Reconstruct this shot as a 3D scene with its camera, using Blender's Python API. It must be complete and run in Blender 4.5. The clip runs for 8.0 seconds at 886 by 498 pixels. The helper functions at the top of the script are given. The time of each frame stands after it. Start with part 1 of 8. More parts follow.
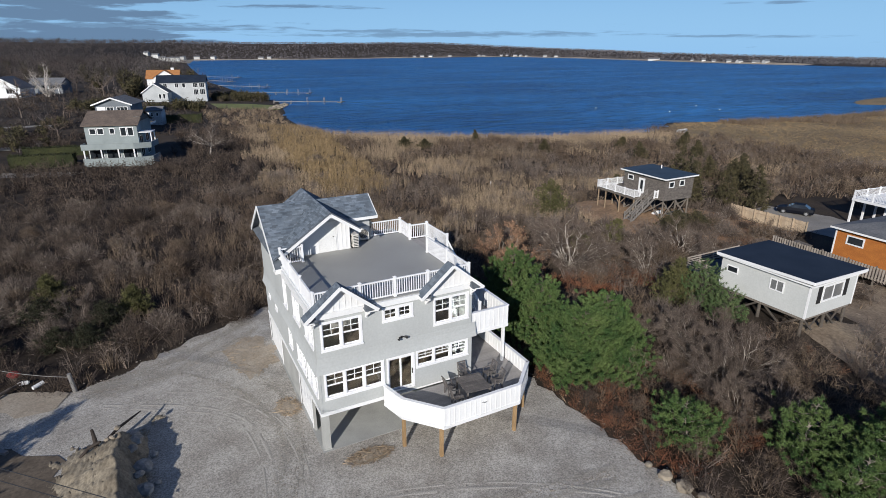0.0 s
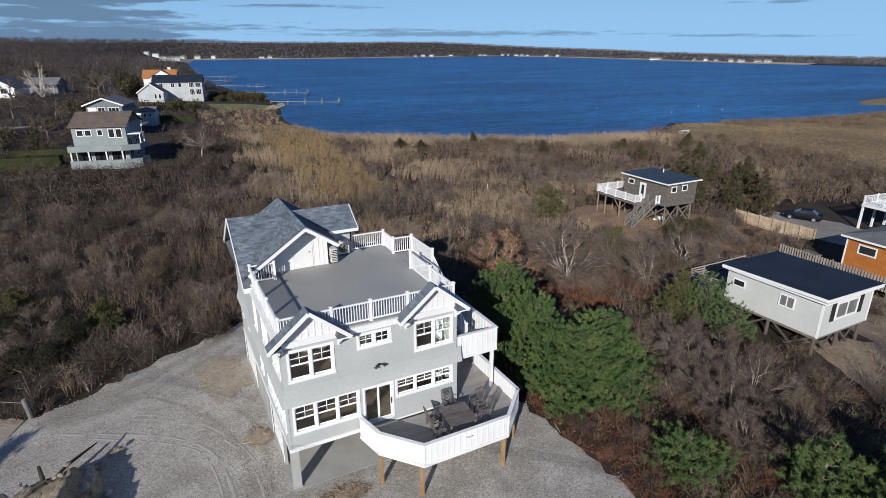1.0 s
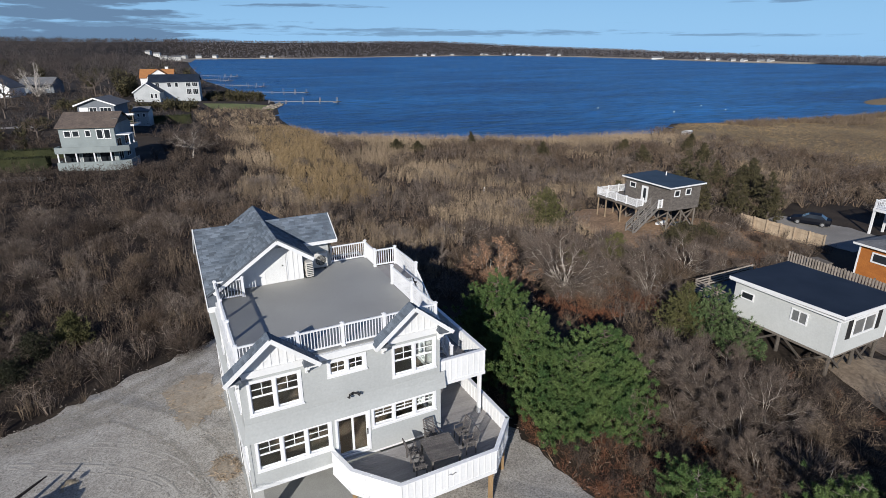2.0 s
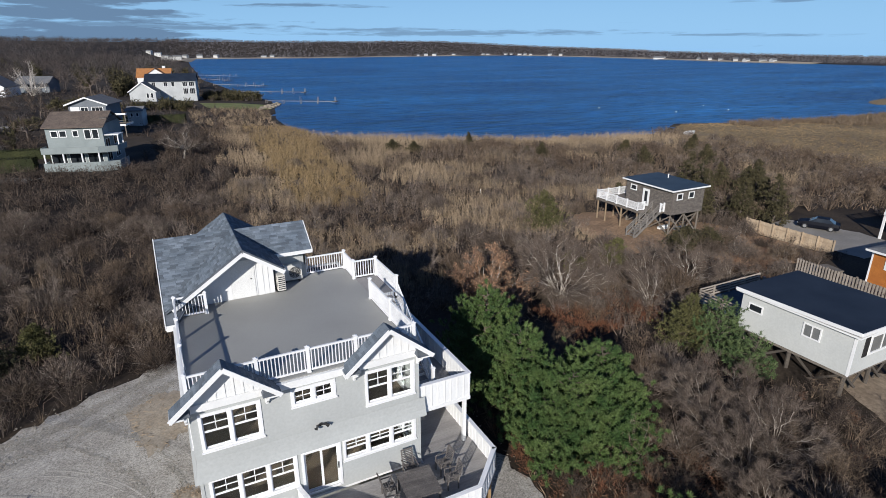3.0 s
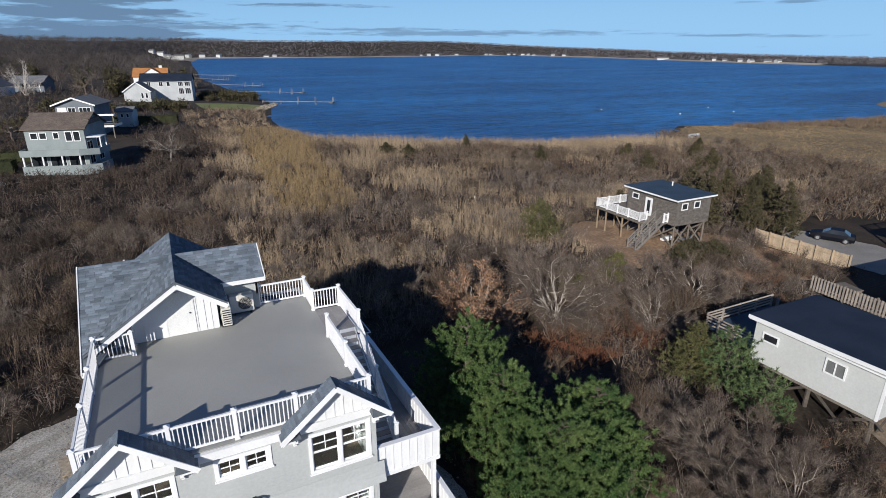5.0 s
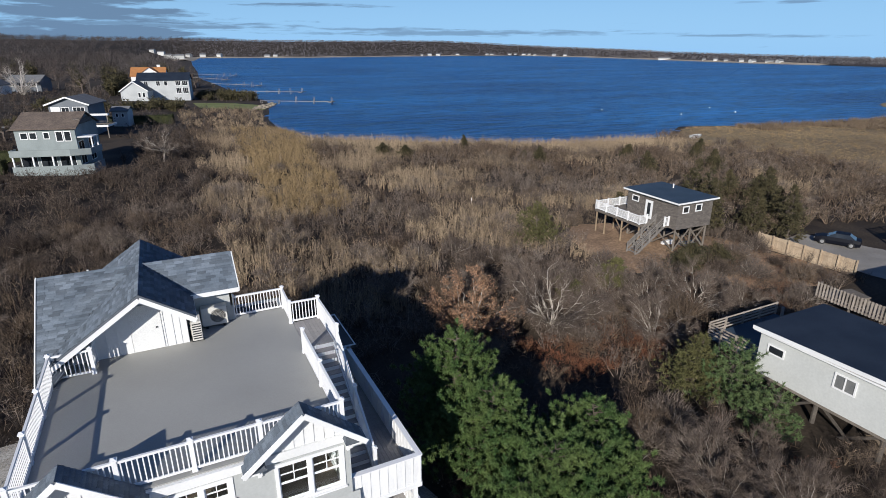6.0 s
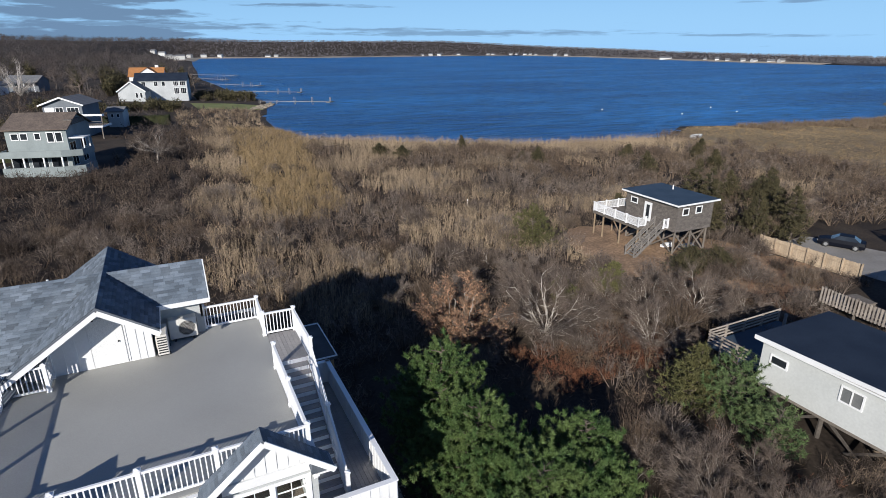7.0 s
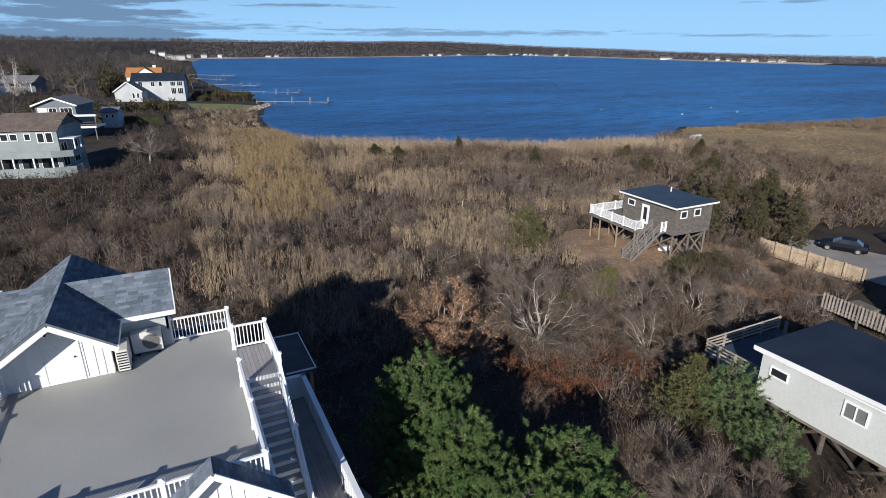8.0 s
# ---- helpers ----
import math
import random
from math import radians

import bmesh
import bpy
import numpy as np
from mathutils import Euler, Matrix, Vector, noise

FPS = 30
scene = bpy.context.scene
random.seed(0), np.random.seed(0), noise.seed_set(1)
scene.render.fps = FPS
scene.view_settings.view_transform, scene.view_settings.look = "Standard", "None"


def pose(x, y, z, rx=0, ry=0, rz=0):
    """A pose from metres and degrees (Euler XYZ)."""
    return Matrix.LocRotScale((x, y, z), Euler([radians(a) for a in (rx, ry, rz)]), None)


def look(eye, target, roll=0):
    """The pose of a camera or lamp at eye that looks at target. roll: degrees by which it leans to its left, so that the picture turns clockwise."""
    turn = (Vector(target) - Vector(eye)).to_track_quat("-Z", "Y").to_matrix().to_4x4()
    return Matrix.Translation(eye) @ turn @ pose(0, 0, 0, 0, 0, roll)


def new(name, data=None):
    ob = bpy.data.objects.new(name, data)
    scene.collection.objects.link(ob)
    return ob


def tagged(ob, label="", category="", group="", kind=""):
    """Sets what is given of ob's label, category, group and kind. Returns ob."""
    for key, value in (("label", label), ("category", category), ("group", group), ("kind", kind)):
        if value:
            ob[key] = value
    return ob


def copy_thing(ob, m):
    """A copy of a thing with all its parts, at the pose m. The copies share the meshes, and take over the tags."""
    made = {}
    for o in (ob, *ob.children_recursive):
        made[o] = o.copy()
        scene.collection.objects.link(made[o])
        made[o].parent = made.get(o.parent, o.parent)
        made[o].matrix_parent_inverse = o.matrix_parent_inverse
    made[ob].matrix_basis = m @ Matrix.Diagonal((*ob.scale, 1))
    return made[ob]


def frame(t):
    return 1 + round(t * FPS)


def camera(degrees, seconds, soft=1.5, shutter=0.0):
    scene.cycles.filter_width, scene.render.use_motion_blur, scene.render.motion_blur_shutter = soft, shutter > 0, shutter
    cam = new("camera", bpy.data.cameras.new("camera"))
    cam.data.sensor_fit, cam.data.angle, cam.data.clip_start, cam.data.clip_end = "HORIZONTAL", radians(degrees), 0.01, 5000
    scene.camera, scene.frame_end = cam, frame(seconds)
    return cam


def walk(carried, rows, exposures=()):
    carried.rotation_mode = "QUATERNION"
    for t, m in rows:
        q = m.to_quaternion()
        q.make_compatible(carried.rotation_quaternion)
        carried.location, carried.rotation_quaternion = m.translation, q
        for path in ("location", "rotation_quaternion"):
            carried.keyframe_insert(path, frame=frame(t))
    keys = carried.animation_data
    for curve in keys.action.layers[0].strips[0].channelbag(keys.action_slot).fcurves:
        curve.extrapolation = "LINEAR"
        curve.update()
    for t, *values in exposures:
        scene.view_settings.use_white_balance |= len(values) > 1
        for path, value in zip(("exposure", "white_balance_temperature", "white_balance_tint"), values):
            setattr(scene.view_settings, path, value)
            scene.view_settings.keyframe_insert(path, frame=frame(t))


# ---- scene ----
cam = camera(76.9, 8.0, soft=0.85)
PATH = [
    (0, (-5.34, -23.441, 19.194), (-4.475, -21.767, 18.524), -0.1),
    (0.5, (-4.282, -22.496, 19.191), (-3.419, -20.821, 18.52), -0.1),
    (1, (-3.304, -21.52, 19.228), (-2.443, -19.844, 18.556), -0.1),
    (1.5, (-2.33, -20.568, 19.197), (-1.472, -18.891, 18.524), -0.1),
    (3, (0.527, -17.907, 18.843), (1.378, -16.227, 18.169), -0.1),
    (3.5, (1.367, -17.082, 18.786), (2.216, -15.401, 18.112), -0.0),
    (4, (2.139, -16.376, 18.802), (2.984, -14.693, 18.127), 0.0),
    (4.5, (2.822, -15.733, 18.816), (3.666, -14.049, 18.142), 0.0),
    (6, (4.724, -14.019, 18.666), (5.564, -12.334, 17.992), 0.1),
    (6.5, (5.346, -13.565, 18.569), (6.183, -11.879, 17.894), 0.0),
    (7, (5.999, -13.137, 18.509), (6.835, -11.449, 17.835), 0.0),
    (7.5, (6.649, -12.708, 18.432), (7.484, -11.02, 17.758), 0.0),
    (8, (7.263, -12.339, 18.394), (8.097, -10.65, 17.721), 0.0),
]
walk(cam, [(t, look(eye, target, roll)) for t, eye, target, roll in PATH], exposures=((0, -0.04), (4, 0.02), (6, 0.06), (8, 0.2)))

SKY_STRENGTH, SUN_STRENGTH = 0.06, 5.0
SKY_TINT = (0.58, 0.86, 1.4, 1)
HORIZON_COLOUR = (5.2, 9.9, 15.6, 1)
CLOUD_COLOUR = (2.0, 3.25, 5.3, 1)
# ---- world and sun ----
SUN_AZIMUTH, SUN_ELEVATION = radians(223), radians(22.4)
world = bpy.data.worlds.new("world")
scene.world = world
world.use_nodes = True
wn = world.node_tree
wn.nodes.clear()
w_out = wn.nodes.new("ShaderNodeOutputWorld")
w_bg = wn.nodes.new("ShaderNodeBackground")
w_sky = wn.nodes.new("ShaderNodeTexSky")
w_sky.sky_type = "NISHITA"
w_sky.sun_disc = False
w_sky.sun_elevation, w_sky.sun_rotation = SUN_ELEVATION, SUN_AZIMUTH
w_sky.air_density, w_sky.dust_density, w_sky.ozone_density = 1.0, 0.4, 2.0
w_bg.inputs["Strength"].default_value = SKY_STRENGTH
# flat grey clouds: a broken bank to the north-west and long thin streaks low over the far shore
w_co = wn.nodes.new("ShaderNodeTexCoord")
w_sep = wn.nodes.new("ShaderNodeSeparateXYZ")
wn.links.new(w_co.outputs["Generated"], w_sep.inputs["Vector"])


def sky_math(operation, a, b=None):
    """One step of arithmetic in the sky: numbers or sockets in, a socket out."""
    n = wn.nodes.new("ShaderNodeMath")
    n.operation = operation
    for i, source in enumerate((a, b)):
        if isinstance(source, (int, float)):
            n.inputs[i].default_value = source
        elif source is not None:
            wn.links.new(source, n.inputs[i])
    return n.outputs["Value"]


def sky_step(value, low, high, start, end):
    """A smooth passage from start to end while value goes from low to high."""
    n = wn.nodes.new("ShaderNodeMapRange")
    n.interpolation_type = "SMOOTHSTEP"
    for name, v in (("From Min", low), ("From Max", high), ("To Min", start), ("To Max", end)):
        n.inputs[name].default_value = v
    wn.links.new(value, n.inputs["Value"])
    return n.outputs["Result"]


bearing_s = sky_math("ARCTAN2", w_sep.outputs["X"], w_sep.outputs["Y"])
height_s = w_sep.outputs["Z"]


def sky_noise(across, up, seed):
    flat_co = wn.nodes.new("ShaderNodeCombineXYZ")
    wn.links.new(sky_math("MULTIPLY", bearing_s, across), flat_co.inputs["X"])
    wn.links.new(sky_math("MULTIPLY", height_s, up), flat_co.inputs["Y"])
    flat_co.inputs["Z"].default_value = seed
    n = wn.nodes.new("ShaderNodeTexNoise")
    n.inputs["Scale"].default_value, n.inputs["Detail"].default_value, n.inputs["Roughness"].default_value = 1.0, 7.0, 0.6
    wn.links.new(flat_co.outputs["Vector"], n.inputs["Vector"])
    return n.outputs["Fac"]


bank_noise = sky_math("ADD", sky_noise(7.0, 62.0, 3.3), sky_step(bearing_s, -0.03, 0.2, 0.17, -0.16))
cloud_mask = sky_math("MULTIPLY", sky_step(bank_noise, 0.5, 0.62, 0.0, 0.85), sky_step(height_s, 0.2, 0.4, 1.0, 0.35))
ragged = sky_math("MULTIPLY", sky_math("SUBTRACT", sky_noise(22.0, 240.0, 7.1), 0.5), 3.0)
for az, el, wide, thick, amount in ((0.49, 0.0255, 0.3, 0.0048, 0.6), (0.36, 0.031, 0.12, 0.003, 0.6), (0.24, 0.0665, 0.11, 0.0032, 0.75), (0.9, 0.0205, 0.07, 0.0022, 0.55), (1.0, 0.0185, 0.07, 0.0022, 0.5),
                                    (0.99, 0.0645, 0.022, 0.003, 0.6), (1.085, 0.067, 0.028, 0.0034, 0.7), (0.93, 0.066, 0.02, 0.002, 0.3), (-0.02, 0.034, 0.26, 0.007, 0.7)):
    du = sky_math("DIVIDE", sky_math("SUBTRACT", bearing_s, az), wide)
    dv = sky_math("DIVIDE", sky_math("SUBTRACT", height_s, el), thick)
    span = sky_math("SQRT", sky_math("ADD", sky_math("MULTIPLY", du, du), sky_math("MULTIPLY", dv, dv)))
    cloud_mask = sky_math("MAXIMUM", cloud_mask, sky_step(sky_math("ADD", span, ragged), 0.25, 1.2, amount, 0.0))
w_mix = wn.nodes.new("ShaderNodeMixRGB")
w_mix.inputs["Color2"].default_value = CLOUD_COLOUR
wn.links.new(cloud_mask, w_mix.inputs["Fac"])
w_tint = wn.nodes.new("ShaderNodeMixRGB")
w_tint.blend_type = "MULTIPLY"
w_tint.inputs["Fac"].default_value = 1.0
w_tint.inputs["Color2"].default_value = SKY_TINT
wn.links.new(w_sky.outputs["Color"], w_tint.inputs["Color1"])
w_low = wn.nodes.new("ShaderNodeMapRange")
w_low.interpolation_type = "SMOOTHSTEP"
w_low.inputs["From Min"].default_value, w_low.inputs["From Max"].default_value = 0.0, 0.2
w_low.inputs["To Min"].default_value, w_low.inputs["To Max"].default_value = 0.9, 0.0
wn.links.new(w_sep.outputs["Z"], w_low.inputs["Value"])
w_haze = wn.nodes.new("ShaderNodeMixRGB")
w_haze.inputs["Color2"].default_value = HORIZON_COLOUR
wn.links.new(w_low.outputs["Result"], w_haze.inputs["Fac"])
wn.links.new(w_tint.outputs["Color"], w_haze.inputs["Color1"])
wn.links.new(w_haze.outputs["Color"], w_mix.inputs["Color1"])
wn.links.new(w_mix.outputs["Color"], w_bg.inputs["Color"])
wn.links.new(w_bg.outputs["Background"], w_out.inputs["Surface"])

sun_data = bpy.data.lights.new("sun", "SUN")
sun_data.energy, sun_data.angle, sun_data.color = SUN_STRENGTH, radians(0.53), (1.0, 0.965, 0.92)
sun = new("sun", sun_data)
sun.matrix_world = look((math.sin(SUN_AZIMUTH) * 80, math.cos(SUN_AZIMUTH) * 80, math.tan(SUN_ELEVATION) * 80), (0, 0, 0))


# ---- materials ----
def surface(name, base, second=None, scale=3.0, rough=0.8, metal=0.0, bump=0.0, fine=40.0, grain=0.15, per_object=0.0, per_island=0.0,
            stretch=(1, 1, 1), low=0.35, high=0.65, spec=0.3):
    """A material of two tones in broad patches, with a fine grain and relief; per_object and per_island vary its brightness piece by piece."""
    m = bpy.data.materials.new(name)
    m.use_nodes = True
    nt = m.node_tree
    b = nt.nodes["Principled BSDF"]
    b.inputs["Roughness"].default_value, b.inputs["Metallic"].default_value = rough, metal
    b.inputs["Specular IOR Level"].default_value = spec
    co = nt.nodes.new("ShaderNodeTexCoord")
    mp = nt.nodes.new("ShaderNodeMapping")
    mp.inputs["Scale"].default_value = stretch
    geo = nt.nodes.new("ShaderNodeNewGeometry")
    nt.links.new(geo.outputs["Position"], mp.inputs["Vector"])
    broad = nt.nodes.new("ShaderNodeTexNoise")
    broad.inputs["Scale"].default_value, broad.inputs["Detail"].default_value = scale, 5.0
    tiny = nt.nodes.new("ShaderNodeTexNoise")
    tiny.inputs["Scale"].default_value, tiny.inputs["Detail"].default_value = fine, 3.0
    for n in (broad, tiny):
        nt.links.new(mp.outputs["Vector"], n.inputs["Vector"])
    ramp = nt.nodes.new("ShaderNodeValToRGB")
    ramp.color_ramp.elements[0].position, ramp.color_ramp.elements[1].position = low, high
    ramp.color_ramp.elements[0].color = (*base, 1)
    ramp.color_ramp.elements[1].color = (*(second or base), 1)
    nt.links.new(broad.outputs["Fac"], ramp.inputs["Fac"])
    value = nt.nodes.new("ShaderNodeMapRange")
    value.inputs["From Min"].default_value, value.inputs["From Max"].default_value = 0.3, 0.7
    value.inputs["To Min"].default_value, value.inputs["To Max"].default_value = 1 - grain, 1 + grain
    nt.links.new(tiny.outputs["Fac"], value.inputs["Value"])
    last = value.outputs["Result"]
    for amount, kind, socket in ((per_object, "ShaderNodeObjectInfo", "Random"), (per_island, "ShaderNodeNewGeometry", "Random Per Island")):
        if amount:
            source = nt.nodes.new(kind)
            spread = nt.nodes.new("ShaderNodeMapRange")
            spread.inputs["To Min"].default_value, spread.inputs["To Max"].default_value = 1 - amount, 1 + amount
            nt.links.new(source.outputs[socket], spread.inputs["Value"])
            times = nt.nodes.new("ShaderNodeMath")
            times.operation = "MULTIPLY"
            nt.links.new(last, times.inputs[0])
            nt.links.new(spread.outputs["Result"], times.inputs[1])
            last = times.outputs["Value"]
    mul = nt.nodes.new("ShaderNodeVectorMath")
    mul.operation = "SCALE"
    nt.links.new(ramp.outputs["Color"], mul.inputs[0])
    nt.links.new(last, mul.inputs["Scale"])
    nt.links.new(mul.outputs["Vector"], b.inputs["Base Color"])
    if bump:
        bp = nt.nodes.new("ShaderNodeBump")
        bp.inputs["Strength"].default_value, bp.inputs["Distance"].default_value = min(1.0, bump * 4), bump
        nt.links.new(tiny.outputs["Fac"], bp.inputs["Height"])
        nt.links.new(bp.outputs["Normal"], b.inputs["Normal"])
    return m


def lapped(name, base, second, course, rough=0.75, groove=0.012):
    """Painted shingle siding: fine level courses as relief, faint weathering."""
    m = surface(name, base, second, 0.5, rough, fine=9.0, grain=0.05)
    nt = m.node_tree
    b = nt.nodes["Principled BSDF"]
    geo = nt.nodes.new("ShaderNodeNewGeometry")
    sep = nt.nodes.new("ShaderNodeSeparateXYZ")
    nt.links.new(geo.outputs["Position"], sep.inputs["Vector"])
    div = nt.nodes.new("ShaderNodeMath")
    div.operation = "DIVIDE"
    div.inputs[1].default_value = course
    nt.links.new(sep.outputs["Z"], div.inputs[0])
    fract = nt.nodes.new("ShaderNodeMath")
    fract.operation = "FRACT"
    nt.links.new(div.outputs["Value"], fract.inputs[0])
    bp = nt.nodes.new("ShaderNodeBump")
    bp.inputs["Strength"].default_value, bp.inputs["Distance"].default_value = 0.4, groove
    bp.invert = True
    nt.links.new(fract.outputs["Value"], bp.inputs["Height"])
    nt.links.new(bp.outputs["Normal"], b.inputs["Normal"])
    return m


def clear_glass(name, tint=(0.85, 0.9, 0.9)):
    m = bpy.data.materials.new(name)
    m.use_nodes = True
    b = m.node_tree.nodes["Principled BSDF"]
    b.inputs["Base Color"].default_value = (*tint, 1)
    b.inputs["Transmission Weight"].default_value = 1.0
    b.inputs["Roughness"].default_value = 0.03
    b.inputs["IOR"].default_value = 1.5
    return m


WHITE = surface("white_paint", (0.8, 0.8, 0.79), (0.74, 0.74, 0.73), 0.8, 0.5, fine=12, grain=0.03)
VINYL = surface("white_vinyl", (0.82, 0.82, 0.82), (0.77, 0.77, 0.77), 1.0, 0.4, fine=20, grain=0.02)
SIDING = lapped("grey_siding", (0.455, 0.468, 0.455), (0.418, 0.43, 0.418), 0.13)
SHINGLE = surface("roof_shingle", (0.098, 0.12, 0.147), (0.135, 0.16, 0.19), 1.2, 0.9, bump=0.004, fine=45, grain=0.22, per_object=0.24, per_island=0.34)
ROOF_BASE = surface("roof_felt", (0.09, 0.105, 0.125), (0.13, 0.145, 0.165), 2.0, 0.9, fine=50, grain=0.2)
MEMBRANE = surface("roof_membrane", (0.352, 0.348, 0.325), (0.32, 0.316, 0.295), 0.35, 0.6, bump=0.001, fine=30, grain=0.05)
DECKING = surface("composite_decking", (0.335, 0.318, 0.305), (0.285, 0.27, 0.26), 1.5, 0.7, fine=30, grain=0.1, per_object=0.08, stretch=(0.3, 1, 1))
PT_WOOD = surface("treated_timber", (0.36, 0.235, 0.12), (0.28, 0.18, 0.09), 2.0, 0.8, fine=18, grain=0.2, stretch=(1, 1, 0.2))
# decking tone darkened so that it holds the shade behind the house
SHADE_WOOD = surface("shade_toned_decking", (0.085, 0.08, 0.078), (0.06, 0.056, 0.054), 1.5, 0.75, fine=30, grain=0.12)
GLASS = clear_glass("window_glass")
CONCRETE = surface("concrete", (0.40, 0.40, 0.375), (0.33, 0.33, 0.31), 0.7, 0.85, bump=0.002, fine=25, grain=0.1)
DARK_ROOM = surface("room_plaster", (0.32, 0.305, 0.28), (0.27, 0.26, 0.24), 1.0, 0.9)
ROOM_FLOOR = surface("room_floor", (0.14, 0.108, 0.08), (0.18, 0.14, 0.1), 2.0, 0.5)
BLACK = surface("black_metal", (0.03, 0.03, 0.032), (0.04, 0.04, 0.04), 3.0, 0.5, metal=0.3)
STEEL = surface("galvanised_steel", (0.5, 0.5, 0.5), (0.4, 0.4, 0.4), 3.0, 0.4, metal=0.8)
TEAK = surface("weathered_teak", (0.15, 0.135, 0.125), (0.105, 0.095, 0.09), 3.0, 0.8, fine=25, grain=0.2, per_object=0.15)
GRAVEL = surface("gravel", (0.42, 0.394, 0.352), (0.3, 0.275, 0.24), 0.55, 0.95, bump=0.008, fine=14, grain=0.42)


# ---- building tools ----
def box(bm, x0, x1, y0, y1, z0, z1):
    v = [bm.verts.new((x, y, z)) for z in (z0, z1) for x, y in ((x0, y0), (x1, y0), (x1, y1), (x0, y1))]
    for f in ((3, 2, 1, 0), (4, 5, 6, 7), (0, 1, 5, 4), (1, 2, 6, 5), (2, 3, 7, 6), (3, 0, 4, 7)):
        bm.faces.new([v[i] for i in f])


def beam(bm, a, b, w, h):
    """A straight bar of section w (level) by h from a to b."""
    a, b = Vector(a), Vector(b)
    d = (b - a).normalized()
    side = d.cross(Vector((0, 0, 1)))
    side = side.normalized() if side.length > 1e-4 else Vector((1, 0, 0))
    up = side.cross(d)
    v = [bm.verts.new(p + side * sx * w / 2 + up * sz * h / 2) for p in (a, b) for sx, sz in ((-1, -1), (1, -1), (1, 1), (-1, 1))]
    for f in ((3, 2, 1, 0), (4, 5, 6, 7), (0, 1, 5, 4), (1, 2, 6, 5), (2, 3, 7, 6), (3, 0, 4, 7)):
        bm.faces.new([v[i] for i in f])


def prism(bm, outline, z0, z1):
    """A plan outline raised from z0 to z1."""
    low = [bm.verts.new((x, y, z0)) for x, y in outline]
    top = [bm.verts.new((x, y, z1)) for x, y in outline]
    bm.faces.new(low[::-1])
    bm.faces.new(top)
    n = len(outline)
    for i in range(n):
        bm.faces.new((low[i], low[(i + 1) % n], top[(i + 1) % n], top[i]))


def slab(bm, corners, thick):
    """A flat plate: its upper corners, and its thickness downwards."""
    top = [bm.verts.new(c) for c in corners]
    low = [bm.verts.new((c[0], c[1], c[2] - thick)) for c in corners]
    bm.faces.new(top)
    bm.faces.new(low[::-1])
    n = len(corners)
    for i in range(n):
        bm.faces.new((top[i], low[i], low[(i + 1) % n], top[(i + 1) % n]))


def tube(bm, points, radii, sides=6):
    """A tapering round limb along points."""
    rings = []
    for i, p in enumerate(points):
        p = Vector(p)
        d = (Vector(points[min(i + 1, len(points) - 1)]) - Vector(points[max(i - 1, 0)])).normalized()
        s = d.orthogonal().normalized()
        u = d.cross(s)
        rings.append([bm.verts.new(p + (s * math.cos(a) + u * math.sin(a)) * radii[i]) for a in (2 * math.pi * k / sides for k in range(sides))])
    for r, q in zip(rings, rings[1:]):
        for k in range(sides):
            bm.faces.new((r[k], r[(k + 1) % sides], q[(k + 1) % sides], q[k]))
    bm.faces.new(rings[0][::-1])
    bm.faces.new(rings[-1])


def mesh_of(name, bm, material, turn=None):
    if turn is not None:
        bm.transform(turn)
    bmesh.ops.recalc_face_normals(bm, faces=bm.faces)
    data = bpy.data.meshes.new(name)
    bm.to_mesh(data)
    bm.free()
    data.materials.append(material)
    return data


APART = {"fascia", "corner_board", "rake_board", "base_trim", "gable_trim", "partition", "wall", "stringer", "stair_stringer", "soffit", "leg_frame", "canopy"}


def islands(bm):
    """The separate pieces of a bmesh, as lists of faces."""
    left, found = set(bm.faces), []
    while left:
        stack, piece = [left.pop()], []
        while stack:
            f = stack.pop()
            piece.append(f)
            for v in f.verts:
                for g in v.link_faces:
                    if g in left:
                        left.discard(g)
                        stack.append(g)
        found.append(piece)
    return found


def part(name, bm, material, parent=None, label="", turn=None):
    """One mesh object, under its thing or part if one is given; boards that only touch become parts of their own."""
    if name in APART:
        bm.faces.index_update()
        pieces = islands(bm)
        pieces.sort(key=lambda piece: (-len(piece), min(f.index for f in piece)))
        for piece in pieces[1:]:
            other = bmesh.new()
            made = {}
            for f in sorted(piece, key=lambda f: f.index):
                for v in f.verts:
                    if v not in made:
                        made[v] = other.verts.new(v.co)
                other.faces.new([made[v] for v in f.verts])
            again_ob = new(name, mesh_of(name, other, material, turn))
            again_ob.parent = parent
            if label:
                tagged(again_ob, label)
        if len(pieces) > 1:
            bmesh.ops.delete(bm, geom=[f for piece in pieces[1:] for f in piece], context="FACES")
    ob = new(name, mesh_of(name, bm, material, turn))
    if parent is not None:
        ob.parent = parent
    if label:
        tagged(ob, label)
    return ob


def again(name, data, parent, m):
    """One more piece on a mesh that other pieces use too."""
    ob = new(name, data)
    ob.parent = parent
    ob.matrix_basis = m
    return ob


def thing(name, label, category, group="", kind="", at=(0, 0, 0)):
    ob = new(name)
    ob.location = at
    ob.empty_display_size = 0.2
    return tagged(ob, label, category, group, kind)


